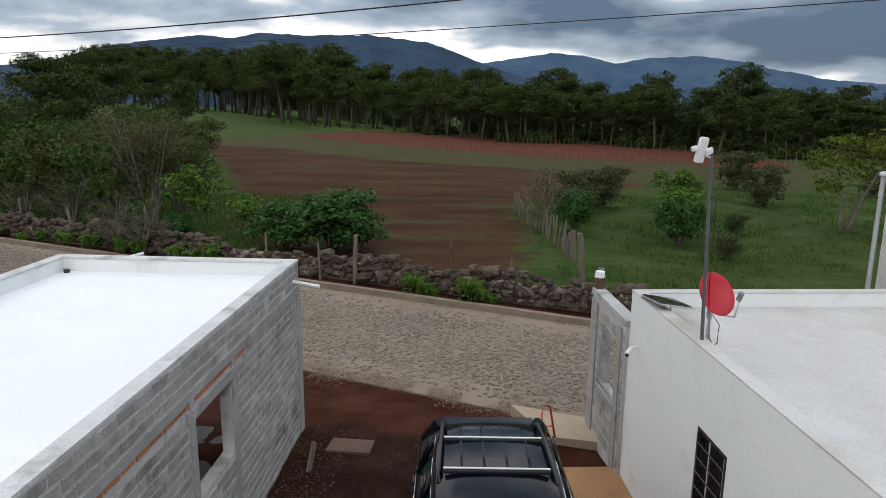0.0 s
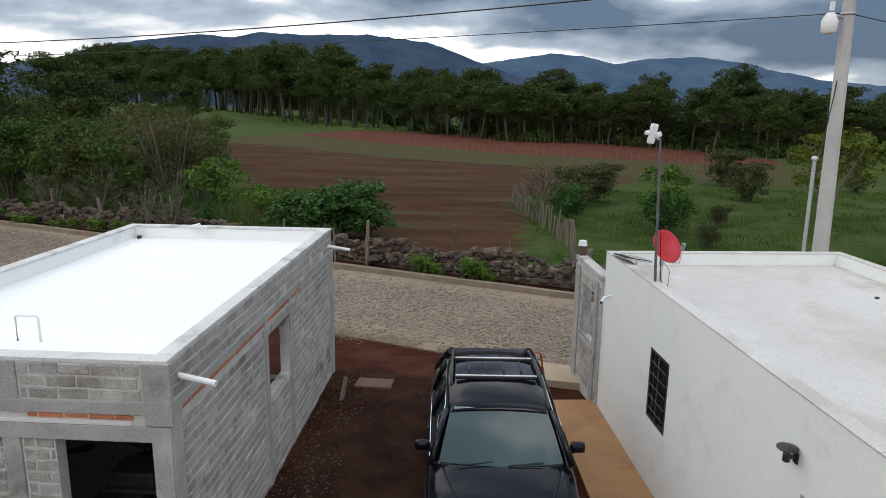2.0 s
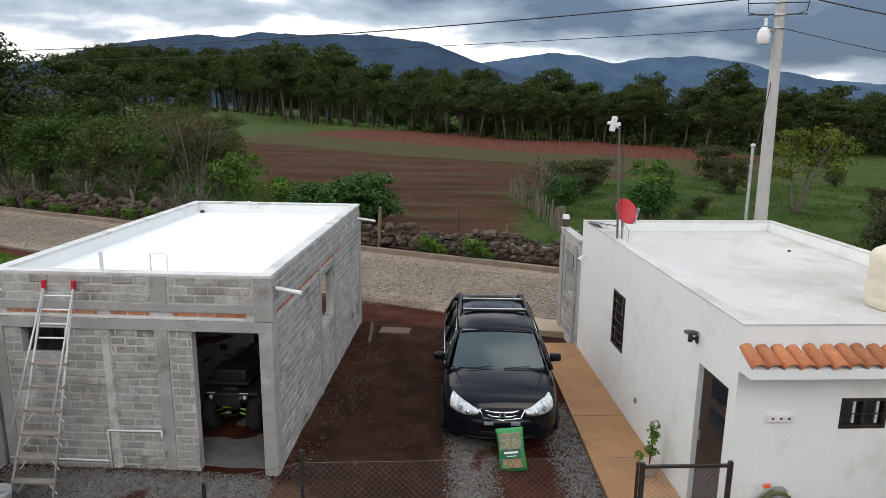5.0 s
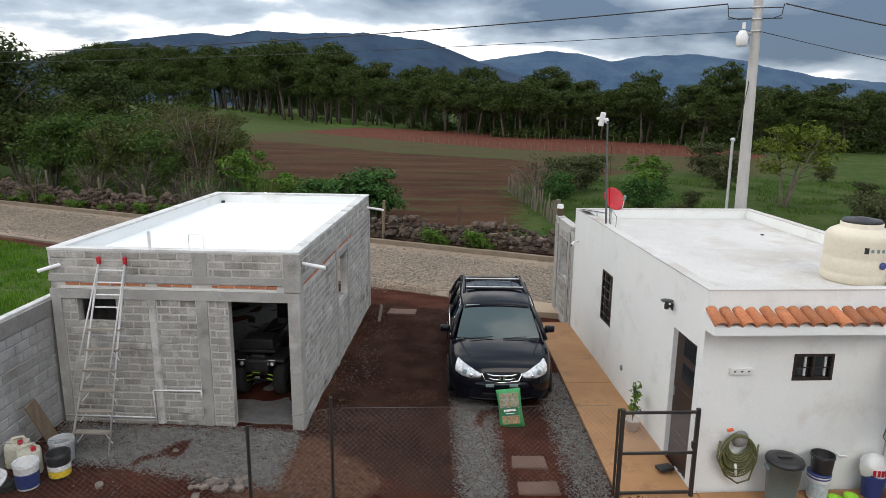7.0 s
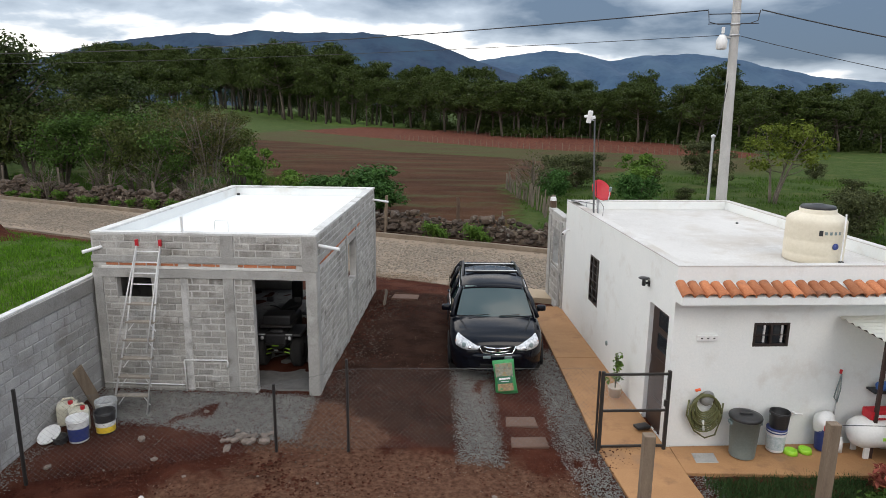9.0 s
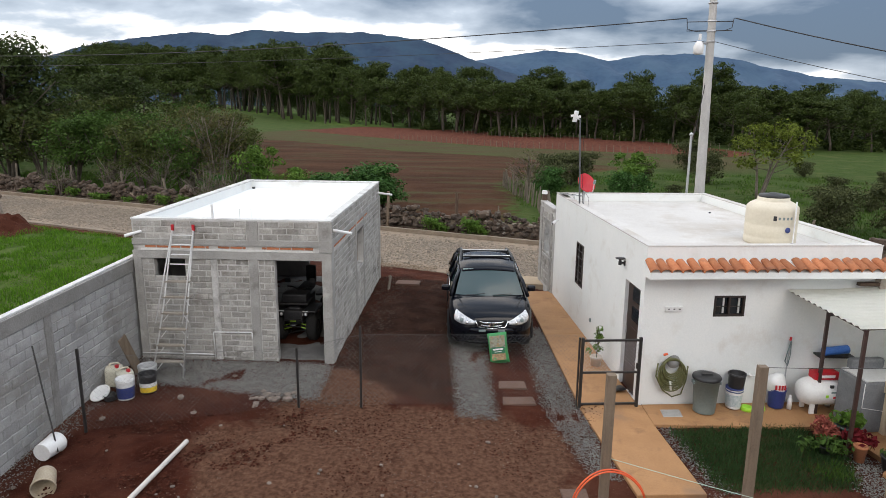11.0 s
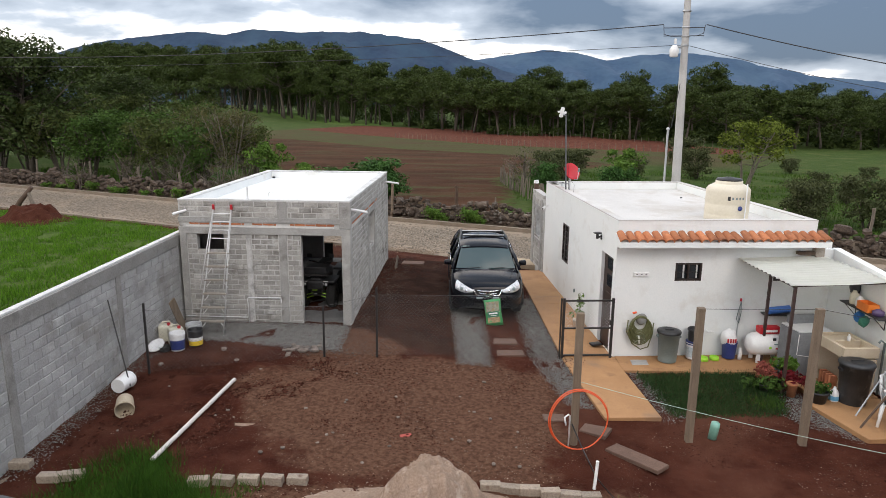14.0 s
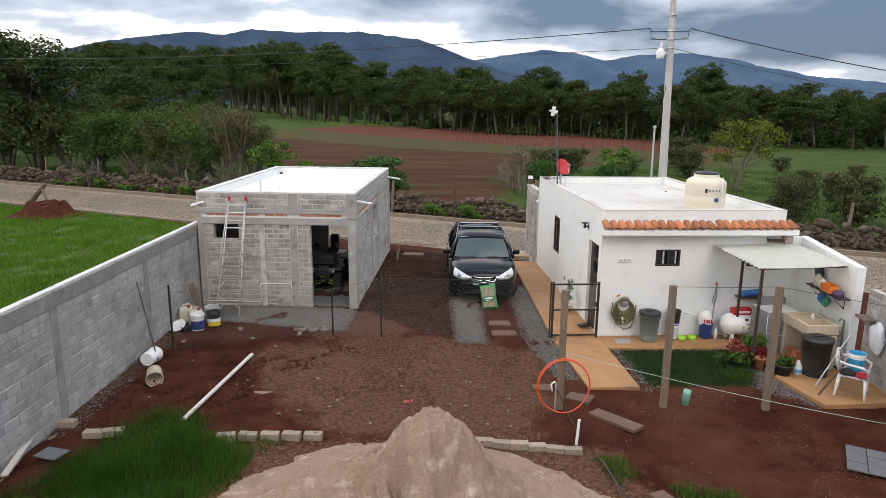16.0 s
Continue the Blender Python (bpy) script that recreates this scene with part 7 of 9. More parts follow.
WOODY_ALU = surf("dirty_aluminium_tread", (0.24, 0.205, 0.165), (0.38, 0.34, 0.29), 4, 50, 0.7, 0.1, metal=0.3)
for k in range(6):
    q = 0.12 + 0.105 * k
    w = 0.54 - 0.13 * q
    part("tread", add_box(bm_new(), (-0.255 + 0.07 * q, TOPY * q + 0.02, TOPZ * q), (w + 0.02, 0.10, 0.03), bevel=0.005), WOODY_ALU, ladder)
    if k < 5:
        for sx in (-1, 1):
            part("brace", add_rod(bm_new(), (-0.24 + 0.07 * q + sx * w / 2, TOPY * q, TOPZ * q - 0.16), (-0.24 + 0.07 * q + sx * (w / 2 - 0.12), TOPY * q + 0.02, TOPZ * q), 0.008, sides=6), ALU, ladder)
for k in range(4):
    q = 0.76 + 0.065 * k
    part("rung", add_rod(bm_new(), (-0.38, TOPY * q + 0.01, TOPZ * q), (0.02, TOPY * q + 0.01, TOPZ * q), 0.012, sides=8), ALU, ladder)

bucket("paint_bucket", at_ground(-5.98, 1.50, 0.01), 0.155, 0.37, WHITE_PLASTIC, "white paint bucket with dark blue label", band=((0.08, 0.62, BLUE_PLASTIC),))
bucket("paint_bucket", at_ground(-5.72, 1.78, 0.01, 40), 0.155, 0.34, BLACK_PLASTIC, "black bucket with white and yellow label", band=((0.05, 0.33, YELLOW_PLASTIC), (0.335, 0.55, WHITE_PLASTIC)))
bucket("clear_bucket", at_ground(-5.90, 2.15, 0.01, 10), 0.165, 0.33, surf("cloudy_plastic", (0.36, 0.37, 0.37), (0.46, 0.47, 0.47), 4, 30, 0.35, 0.05), "cloudy translucent plastic bucket by the wall", liquid=surf("grey_water", (0.2, 0.2, 0.2), (0.28, 0.28, 0.28), 4, 30, 0.2, 0))
lid_mat = WHITE_PLASTIC
solid("bucket_lid", add_lathe(bm_new(), [(0.17, 0.0), (0.175, 0.012), (0.17, 0.03), (0.15, 0.024), (0.0, 0.022)], 26), lid_mat, "white round bucket lid leaning on rubble", "lid", m=at_ground(-6.40, 1.45, 0.10) @ pose(0, 0, 0, 28, -12, 0))
bucket("small_pan", at_ground(-6.22, 1.42, 0.01), 0.11, 0.10, BLACK_PLASTIC, "small black plastic bowl", handle=False)


def jerrycan(m, label):
    ob = thing("jerrycan", m, label, "jerrycan", "jerrycans")
    bm = add_box(bm_new(), (0, 0, 0.19), (0.30, 0.24, 0.36), bevel=0.06)
    part("body", bm, surf("yellowed_plastic", (0.50, 0.48, 0.38), (0.60, 0.58, 0.47), 3, 30, 0.45, 0.05), ob)
    part("cap", add_rod(bm_new(), (0.06, -0.06, 0.36), (0.06, -0.06, 0.41), 0.035), RED_PLASTIC, ob, "red screw cap")
    part("handle", add_tube(bm_new(), [(-0.10, 0.05, 0.35), (-0.06, 0.05, 0.405), (0.06, 0.07, 0.405), (0.1, 0.07, 0.35)], 0.018, 8), CREAM_PLASTIC, ob)
    return ob


jerrycan(at_ground(-6.42, 1.98, 0.0, 20), "cream plastic jerrycan with red cap")
jerrycan(at_ground(-6.14, 1.80, 0.0, 35), "cream plastic jerrycan with red cap")
solid("plank", add_box(bm_new(), (0, 0, 0.42), (0.2, 0.03, 0.86), bevel=0.006), WOOD_TAN, "short tan plank leaning on the wall", "plank", m=at_ground(-6.30, 2.62) @ pose(0, 0, 0, -4, -22, 80))
for m, lab in ((at_ground(-6.18, -0.52, 0.15, 100) @ pose(0, 0, 0, 90, 0, 75), "white bucket lying on its side"), (at_ground(-5.80, -1.02, 0.15) @ pose(0, 0, 0, 96, 0, 25), "dirty cream bucket lying on its side")):
    bucket("tipped_bucket", m, 0.15, 0.34, WHITE_PLASTIC if "white" in lab else surf("muddy_cream_plastic", (0.36, 0.29, 0.20), (0.48, 0.41, 0.31), 5, 40, 0.6, 0.1), lab, group="tipped buckets", handle=False)
solid("steel_rod", add_rod(bm_new(), (-6.02, -0.40, 0.2), (-6.55, 0.1, 1.62), 0.012, sides=8), BLACK_PAINT, "thin dark rod leaning on the wall", "rod")
solid("white_pipe", add_rod(bm_new(), (-4.59, -2.66, 0.13), (-4.33, 0.05, 0.17), 0.035, sides=12), surf("dusty_white_board", (0.50, 0.46, 0.42), (0.62, 0.58, 0.54), 4, 40, 0.8, 0.1), "long pale plastic pipe lying on soil", "pipe")
solid("white_plank", add_box(bm_new(), (-6.50, -3.67, 0.16), (0.09, 1.55, 0.03), rz=16, bevel=0.005), surf("pale_plank", (0.42, 0.38, 0.33), (0.54, 0.50, 0.45), 4, 40, 0.85, 0.2), "pale narrow plank on the ground", "plank")
solid("slate_sheet", add_box(bm_new(), (-6.05, -3.76, 0.12), (0.38, 0.28, 0.02), rz=-14, bevel=0.004), surf("slate_grey", (0.09, 0.095, 0.10), (0.14, 0.145, 0.15), 4, 30, 0.7, 0.1), "flat grey roofing sheet on soil", "sheet")
# edging blocks along the bed
rnd = random.Random(23)
EDGING = surf("dirty_edging_block", (0.20, 0.16, 0.12), (0.34, 0.28, 0.22), 5, 40, 0.95, 0.5, spot=(0.12, 0.07, 0.05), spot_scale=5.0, vary=0.2)
for x0, x1, y0, y1, n, mt in ((-3.75, -2.45, -3.12, -2.95, 5, EDGING), (0.2, 1.55, -2.86, -3.02, 6, EDGING)):
    for k in range(n):
        q = k / max(1, n - 1)
        x, y = x0 + (x1 - x0) * q, y0 + (y1 - y0) * q
        solid("edging_block", add_box(bm_new(), (0, 0, 0.05), (0.28, 0.13, 0.13), bevel=0.012), mt, "concrete edging block set along the bed", "block", "edging blocks", m=at_ground(x, y, rnd.uniform(-0.03, 0.0), rnd.uniform(-8, 10)))
for x, y in ((-6.40, -2.80), (-5.80, -3.10), (-5.52, -3.04)):
    solid("edging_block", add_box(bm_new(), (0, 0, 0.05), (0.30, 0.14, 0.11), bevel=0.012), EDGING, "concrete edging block beside tall grass", "block", "edging blocks", m=at_ground(x, y, 0, rnd.uniform(-14, 14)))
STONE_TAN = surf("broken_stone", (0.12, 0.092, 0.075), (0.235, 0.19, 0.158), 6, 40, 0.95, 0.6, vary=0.25)
rubble_at = [(-5.05, 1.55, 0.7), (-4.6, 1.0, 0.6), (-6.0, 0.75, 0.6), (-4.4, 2.45, 0.7), (-4.0, 0.6, 0.5)] + [(-3.45 + rnd.gauss(0, 0.22), 1.66 + rnd.gauss(0, 0.13), rnd.uniform(0.4, 0.95)) for _ in range(20)] + [(rnd.uniform(-6.2, 1.0), rnd.uniform(-2.6, 1.2), rnd.uniform(0.22, 0.42)) for _ in range(34)]
for x, y, s in rubble_at:
    bm = bm_new()
    bmesh.ops.create_icosphere(bm, subdivisions=1, radius=0.085 * s)
    for v in bm.verts:
        v.co *= 1 + 0.45 * noise.noise(v.co * 11 + Vector((x, y, 0)) * 5)
        v.co = Vector((v.co.x * 1.25, v.co.y, v.co.z * 0.65))
    solid("rubble_stone", bm, STONE_TAN, "broken tan stone lying on red soil", "stone", "rubble stones", m=at_ground(x, y, 0.02, rnd.uniform(0, 360)))
solid("wood_scrap", add_box(bm_new(), (-4.62, 0.75, 0.07), (0.3, 0.09, 0.02), rz=25, bevel=0.004), WOOD_TAN, "small splintered board on soil", "board")
solid("red_cloth", add_box(bm_new(), (-1.08, -1.55, -0.02), (0.2, 0.1, 0.03), rz=20, bevel=0.012), surf("faded_red_cloth", (0.30, 0.05, 0.04), (0.4, 0.08, 0.06), 8, 60, 0.9, 0.3), "crumpled red scrap on bare soil", "scrap")
solid("plank", add_box(bm_new(), (0, 0, 0.20), (0.16, 0.03, 0.44), bevel=0.006), WOOD_GREY, "short grey board leaning on the wall foot", "plank", m=at_ground(-2.22, 8.7) @ pose(0, 0, 0, 0, 35, 80))
# marking stake, hose hoop, tree guard
solid("white_stake", add_rod(bm_new(), (1.64, -2.78, -0.15), (1.67, -2.77, 0.32), 0.022, sides=12), WHITE_PLASTIC, "white plastic pipe stub upright in soil", "pipe")
hoop = thing("hose_ring", pose(1.58, -1.74, 0.42, 84, 0, 6), "orange plastic hose coiled against a post", "hose")
for r, dz in ((0.46, 0.0), (0.445, 0.03)):
    part("coil", add_tube(bm_new(), [(r * math.cos(a), r * 1.02 * math.sin(a), dz + 0.015 * math.sin(3 * a)) for a in np.linspace(0.3, math.tau + 0.5, 50)], 0.0105, 8), ORANGE_HOSE, hoop)
solid("water_tap_pipe", add_tube(bm_new(), [(1.47, -1.62, -0.15), (1.47, -1.62, 0.42), (1.44, -1.66, 0.46), (1.38, -1.68, 0.42), (1.40, -1.70, 0.3)], 0.014, 8), WHITE_PLASTIC, "white standpipe beside the post", "pipe")
solid("black_hose", add_tube(bm_new(), [(1.5, -1.65, 0.3), (1.65, -1.8, -0.02), (1.72, -2.6, -0.05), (1.95, -3.4, -0.06), (2.1, -4.6, -0.08)], 0.012, 6), BLACK_PLASTIC, "thin black irrigation hose on soil", "hose")
solid("tree_guard", add_lathe(bm_new(), [(0.07, 0.0), (0.075, 0.25), (0.07, 0.30), (0.0, 0.31)], 8), surf("pale_green_plastic", (0.16, 0.36, 0.28), (0.24, 0.46, 0.37), 6, 40, 0.4, 0.1), "pale green plastic bottle stuck in soil", "bottle", m=at_ground(3.85, -1.2) @ pose(0, 0, 0, 6, 5, 0))
mat = thing("roof_shingle_mat", at_ground(6.15, -3.05, 0.02, -28), "dark grey shingle sheet lying on soil", "sheet")
for i in range(3):
    for j in range(3):
        part("shingle", add_box(bm_new(), (-0.28 + 0.28 * i, -0.28 + 0.28 * j, 0.01 + 0.004 * ((i + j) % 2)), (0.27, 0.27, 0.02), bevel=0.004), surf("slate_shingle", (0.08, 0.082, 0.085), (0.13, 0.13, 0.135), 4, 40, 0.8, 0.2) if i + j == 0 else bpy.data.materials["slate_shingle"], mat)

# pet food bag leaning at the car
bag = thing("feed_bag", at_ground(0.60, 3.74, 0.0) @ pose(0, 0, 0, -16, -9, -4), "green printed pet food bag leaning on the bumper", "bag")
bm = bm_new()
rows = []
for k in range(9):
    q = k / 8
    w, t = 0.20 - 0.015 * math.sin(q * 3), 0.02 + 0.075 * math.sin(min(1, q * 1.25) * math.pi) ** 0.7 if q < 0.95 else 0.012
    rows.append([bm.verts.new((w * math.cos(a) * (1 if abs(math.cos(a)) < 0.95 else 1.02), t * math.sin(a) + 0.006 * math.sin(7 * q + 3 * a), 0.62 * q)) for a in np.linspace(0, math.tau, 17)[:-1]])
for a, b in zip(rows, rows[1:]):
    for k in range(16):
        bm.faces.new((a[k], a[(k + 1) % 16], b[(k + 1) % 16], b[k])).smooth = True
bm.faces.new(rows[0][::-1])
bm.faces.new(rows[-1])
part("sack", bm, surf("glossy_green_sack", (0.02, 0.22, 0.06), (0.05, 0.32, 0.10), 9, 40, 0.4, 0.15), bag)
PHOTO = surf("printed_photo", (0.05, 0.06, 0.03), (0.40, 0.38, 0.30), 16, 34, 0.35, 0.1, spot=(0.30, 0.19, 0.09), spot_scale=12.0, spot_at=(0.5, 0.6), spot2=(0.06, 0.22, 0.07))
for name, c, size, mt in (("picture_panel", (0.0, -0.094, 0.44), (0.31, 0.016, 0.25), PHOTO), ("label_panel", (0.0, -0.104, 0.27), (0.27, 0.016, 0.13), surf("dark_green_label", (0.008, 0.10, 0.045), (0.015, 0.15, 0.065), 6, 40, 0.35, 0.05)),
                          ("label_bar", (0.0, -0.113, 0.29), (0.20, 0.006, 0.032), WHITE_PLASTIC), ("label_bar", (0.0, -0.113, 0.24), (0.14, 0.006, 0.012), WHITE_PLASTIC),
                          ("picture_panel", (0.0, -0.098, 0.135), (0.28, 0.016, 0.13), surf("kibble_print", (0.16, 0.08, 0.03), (0.46, 0.33, 0.17), 22, 50, 0.35, 0.1, spot=(0.05, 0.26, 0.08), spot_scale=9.0))):
    part(name, add_box(bm_new(), c, size, bevel=0.004), mt, bag)
# red hand cart frame by the road
cart = thing("red_hand_frame", pose(1.45, 10.1, 0.0, 0, 0, 30), "small red tubular hand frame by the road", "hand cart")
part("frame", add_tube(bm_new(), [(-0.1, 0, 0.0), (-0.1, 0.1, 0.4), (-0.02, 0.14, 0.55), (0.1, 0.14, 0.5), (0.12, 0.0, 0.0)], 0.018, 8), ORANGE_HOSE, cart)
part("crossbar", add_rod(bm_new(), (-0.1, 0.05, 0.2), (0.12, 0.05, 0.2), 0.012), ORANGE_HOSE, cart)

# ---- quad bike inside the block house ----
quad_bike = thing("quad_bike", BH @ (pose(2.80, 1.15, 0.17) @ Matrix.Diagonal((0.80, 1, 1, 1))), "black quad bike with green suspension arms in shade", "quad bike")
for sx in (-1, 1):
    for y in (0.12, 1.35):
        w = part("wheel", add_lathe(bm_new(), [(0.14, -0.12), (0.27, -0.13), (0.31, -0.09), (0.315, 0.0), (0.31, 0.09), (0.27, 0.13), (0.14, 0.12)], 24, cap=False, m=pose(sx * 0.44, y, 0.31, 0, 90, 0)), TYRE, quad_bike)
        part("rim", add_lathe(bm_new(), [(0.15, 0.0), (0.15, 0.06), (0.05, 0.08), (0.0, 0.08)], 14, m=pose(sx * 0.47, y, 0.31, 0, sx * 90, 0)), BLACK_PAINT, w)
    for dz in (0.0, 0.08):
        part("suspension_arm", add_rod(bm_new(), (sx * 0.12, 0.02, 0.30 + dz), (sx * 0.40, 0.06, 0.22 + dz), 0.014, sides=8), surf("acid_green_paint", (0.30, 0.55, 0.03), (0.38, 0.65, 0.05), 3, 30, 0.4, 0) if (sx, dz) == (-1, 0.0) else bpy.data.materials["acid_green_paint"], quad_bike)
    part("fender", add_box(bm_new(), (sx * 0.42, 0.14, 0.70), (0.34, 0.62, 0.06), bevel=0.025), BLACK_PLASTIC, quad_bike)
    part("fender", add_box(bm_new(), (sx * 0.40, 1.35, 0.74), (0.34, 0.62, 0.06), bevel=0.025), BLACK_PLASTIC, quad_bike)
    hl = part("headlamp", add_box(bm_new(), (sx * 0.27, -0.17, 0.66), (0.24, 0.05, 0.10), bevel=0.02), BLACK_PLASTIC, quad_bike)
    for dx in (-0.05, 0.06):
        part("lamp_lens", add_lathe(bm_new(), [(0.04, 0.0), (0.035, 0.012), (0.0, 0.016)], 14, m=pose(sx * 0.27 + dx, -0.195, 0.655, 90, 0, 0)), LAMP_CLEAR, hl)
    part("lamp_brow", add_box(bm_new(), (sx * 0.28, -0.195, 0.725), (0.24, 0.02, 0.012), rz=0, bevel=0.003), WHITE_PLASTIC, hl)
    part("mirror", add_box(bm_new(), (sx * 0.34, 0.45, 1.22), (0.16, 0.03, 0.10), bevel=0.02), BLACK_PLASTIC, quad_bike)
    part("handlebar", add_tube(bm_new(), [(0, 0.42, 1.0), (sx * 0.2, 0.45, 1.08), (sx * 0.38, 0.52, 1.07)], 0.016, 8), BLACK_PAINT, quad_bike)
part("body", add_box(bm_new(), (0, 0.55, 0.60), (0.36, 1.4, 0.40), bevel=0.08), BLACK_PLASTIC, quad_bike)
part("nose", add_box(bm_new(), (0, -0.12, 0.62), (0.50, 0.22, 0.26), bevel=0.05), BLACK_PLASTIC, quad_bike)
part("front_rack", add_box(bm_new(), (0, 0.08, 0.86), (0.78, 0.46, 0.05), bevel=0.015), BLACK_PAINT, quad_bike)
part("rack_box", add_box(bm_new(), (0, 0.10, 0.97), (0.66, 0.40, 0.18), bevel=0.03), BLACK_PLASTIC, quad_bike)
part("seat", add_box(bm_new(), (0, 0.95, 0.92), (0.34, 0.75, 0.14), bevel=0.05), TYRE, quad_bike)
part("seat_back", add_box(bm_new(), (0, 1.45, 1.12), (0.28, 0.12, 0.42), bevel=0.04), TYRE, quad_bike)
part("bumper", add_tube(bm_new(), [(-0.2, -0.26, 0.40), (-0.22, -0.28, 0.56), (0.22, -0.28, 0.56), (0.2, -0.26, 0.40), (-0.2, -0.26, 0.40)], 0.016, 8), BLACK_PAINT, quad_bike)
part("badge", add_box(bm_new(), (0, -0.24, 0.52), (0.16, 0.02, 0.025), bevel=0.004), bpy.data.materials["acid_green_paint"], quad_bike)
part("skid_plate", add_box(bm_new(), (0, -0.2, 0.40), (0.1, 0.02, 0.05), bevel=0.004), STEEL, quad_bike)

# ---- along the back wall of the house ----
coil = thing("garden_hose", WH @ pose(0.56, -0.06, 0.72) @ Matrix.Diagonal((1.2, 1.2, 1.25, 1)), "coiled olive garden hose on a wall bracket", "hose")
rnd = random.Random(37)
for k in range(12):
    rx, rz = 0.115 + 0.0085 * k, 0.13 + 0.0095 * k
    part("coil", add_tube(bm_new(), [(rx * math.cos(a) + rnd.uniform(-0.004, 0.004), -0.03 - 0.012 * (k % 4), rz * math.sin(a) - 0.012 * k) for a in np.linspace(0, math.tau, 28)], 0.011, 6), OLIVE_HOSE, coil)
part("coil", add_tube(bm_new(), [(-0.22, -0.05, 0.05), (-0.235, -0.05, -0.15), (-0.12, -0.05, -0.36), (0.03, -0.05, -0.46), (0.16, -0.05, -0.42), (0.22, -0.05, -0.2), (0.23, -0.05, 0.0)], 0.011, 6), OLIVE_HOSE, coil)
part("coil", add_tube(bm_new(), [(-0.02, -0.06, -0.22), (0.0, -0.06, -0.36)], 0.016, 6), ALU, coil)
part("hanger", add_lathe(bm_new(), [(0.08, 0.0), (0.10, 0.03), (0.08, 0.06), (0.0, 0.065)], 18, m=pose(0.02, 0.0, 0.06, 90, 0, 0)), surf("grey_hanger", (0.16, 0.16, 0.15), (0.24, 0.24, 0.23), 4, 30, 0.5, 0.05), coil)
part("nozzle", add_rod(bm_new(), (-0.15, -0.05, 0.17), (-0.09, -0.06, 0.19), 0.018), ORANGE_HOSE, coil)


def bin_with_lid(name, m, r, h, body, label, lid=True):
    ob = thing(name, m, label, "bin")
    part("body", add_lathe(bm_new(), [(r * 0.80, 0.0), (r * 0.82, 0.015), (r * 0.97, h * 0.95), (r, h * 0.95), (r, h), (r * 0.94, h), (r * 0.9, h * 0.9), (r * 0.78, 0.03), (0, 0.03)], 32), body, ob)
    for sx in (-1, 1):
        part("handle", add_box(bm_new(), (sx * r * 1.0, 0, h * 0.86), (0.03, 0.12, 0.05), bevel=0.01), body, ob)
    if lid:
        part("lid", add_lathe(bm_new(), [(r * 1.06, h * 0.98), (r * 1.08, h + 0.01), (r * 1.04, h + 0.035), (r * 0.6, h + 0.055), (r * 0.55, h + 0.05), (0, h + 0.055)], 32, cap=False), BLACK_PLASTIC, ob, "black plastic lid")
        part("lid_grip", add_box(bm_new(), (0, 0, h + 0.06), (r * 0.8, 0.05, 0.02), bevel=0.006), BLACK_PLASTIC, ob)
    return ob


bin_with_lid("rubbish_bin", at_ground(4.05, 1.86, 0.05), 0.225, 0.62, GREY_PLASTIC, "grey plastic bin with black lid by the wall")
b1 = bucket("paint_bucket", at_ground(4.62, 2.03, 0.05), 0.145, 0.36, WHITE_PLASTIC, "white paint bucket with coloured label", band=((0.12, 0.74, surf("printed_label", (0.30, 0.40, 0.42), (0.62, 0.66, 0.68), 22, 60, 0.4, 0)),), rim=BLUE_PLASTIC)
part("lid", add_lathe(bm_new(), [(0.15, 0.355), (0.152, 0.375), (0.0, 0.38)], 24), BLUE_PLASTIC, b1)
bucket("black_bucket", at_ground(4.64, 2.03, 0.432), 0.15, 0.26, BLACK_PLASTIC, "small black bucket stacked on a paint bucket")
for x, y in ((4.83, 1.95), (5.07, 2.0)):
    solid("pet_bowl", add_lathe(bm_new(), [(0.105, 0.0), (0.09, 0.07), (0.08, 0.075), (0.07, 0.03), (0.0, 0.03)], 22), GREEN_PLASTIC, "lime green pet bowl on the paving", "bowl", "pet bowls", m=at_ground(x, y, 0.03))
b2 = bucket("blue_bucket", at_ground(5.40, 2.10, 0.05), 0.15, 0.36, BLUE_PLASTIC, "dark blue bucket holding a white bag")
sack = thing("plastic_bag", at_ground(5.38, 2.10, 0.35), "crumpled white plastic bag with red print", "bag")
bm = bm_new()
bmesh.ops.create_icosphere(bm, subdivisions=3, radius=0.16)
for v in bm.verts:
    v.co *= 1 + 0.22 * noise.noise(v.co * 9)
    v.co.z = v.co.z * 1.3 + 0.12
part("bag", bm, WHITE_PLASTIC, sack, smooth=True)
for k in range(4):
    part("print_bar", add_box(bm_new(), (-0.075 + 0.05 * k, -0.165 + 0.012 * abs(k - 1.5), 0.11), (0.032, 0.02, 0.085), bevel=0.004), RED_PLASTIC, sack)
solid("bleach_bottle", add_lathe(bm_new(), [(0.04, 0), (0.042, 0.17), (0.02, 0.22), (0.02, 0.25), (0, 0.25)], 14), WHITE_PLASTIC, "white plastic bottle by the bucket", "bottle", m=at_ground(5.60, 2.02, 0.04))
broom = thing("broom", WH @ pose(2.67, -0.04, 0.35), "upturned mop with twisted cord on the wall", "mop")
part("handle", add_rod(bm_new(), (0.0, 0, 0.0), (0.03, 0.01, 0.8), 0.012), STEEL, broom)
part("cord", add_tube(bm_new(), [(0.03, -0.01, 0.80), (-0.02, -0.02, 0.6), (-0.05, -0.02, 0.42), (0.01, -0.02, 0.33), (0.04, -0.02, 0.55), (0.03, -0.01, 0.8)], 0.009, 6), GREY_PLASTIC, broom)
part("tip", add_rod(bm_new(), (0.025, 0.01, 0.80), (0.03, 0.01, 0.86), 0.02), RED_PLASTIC, broom)
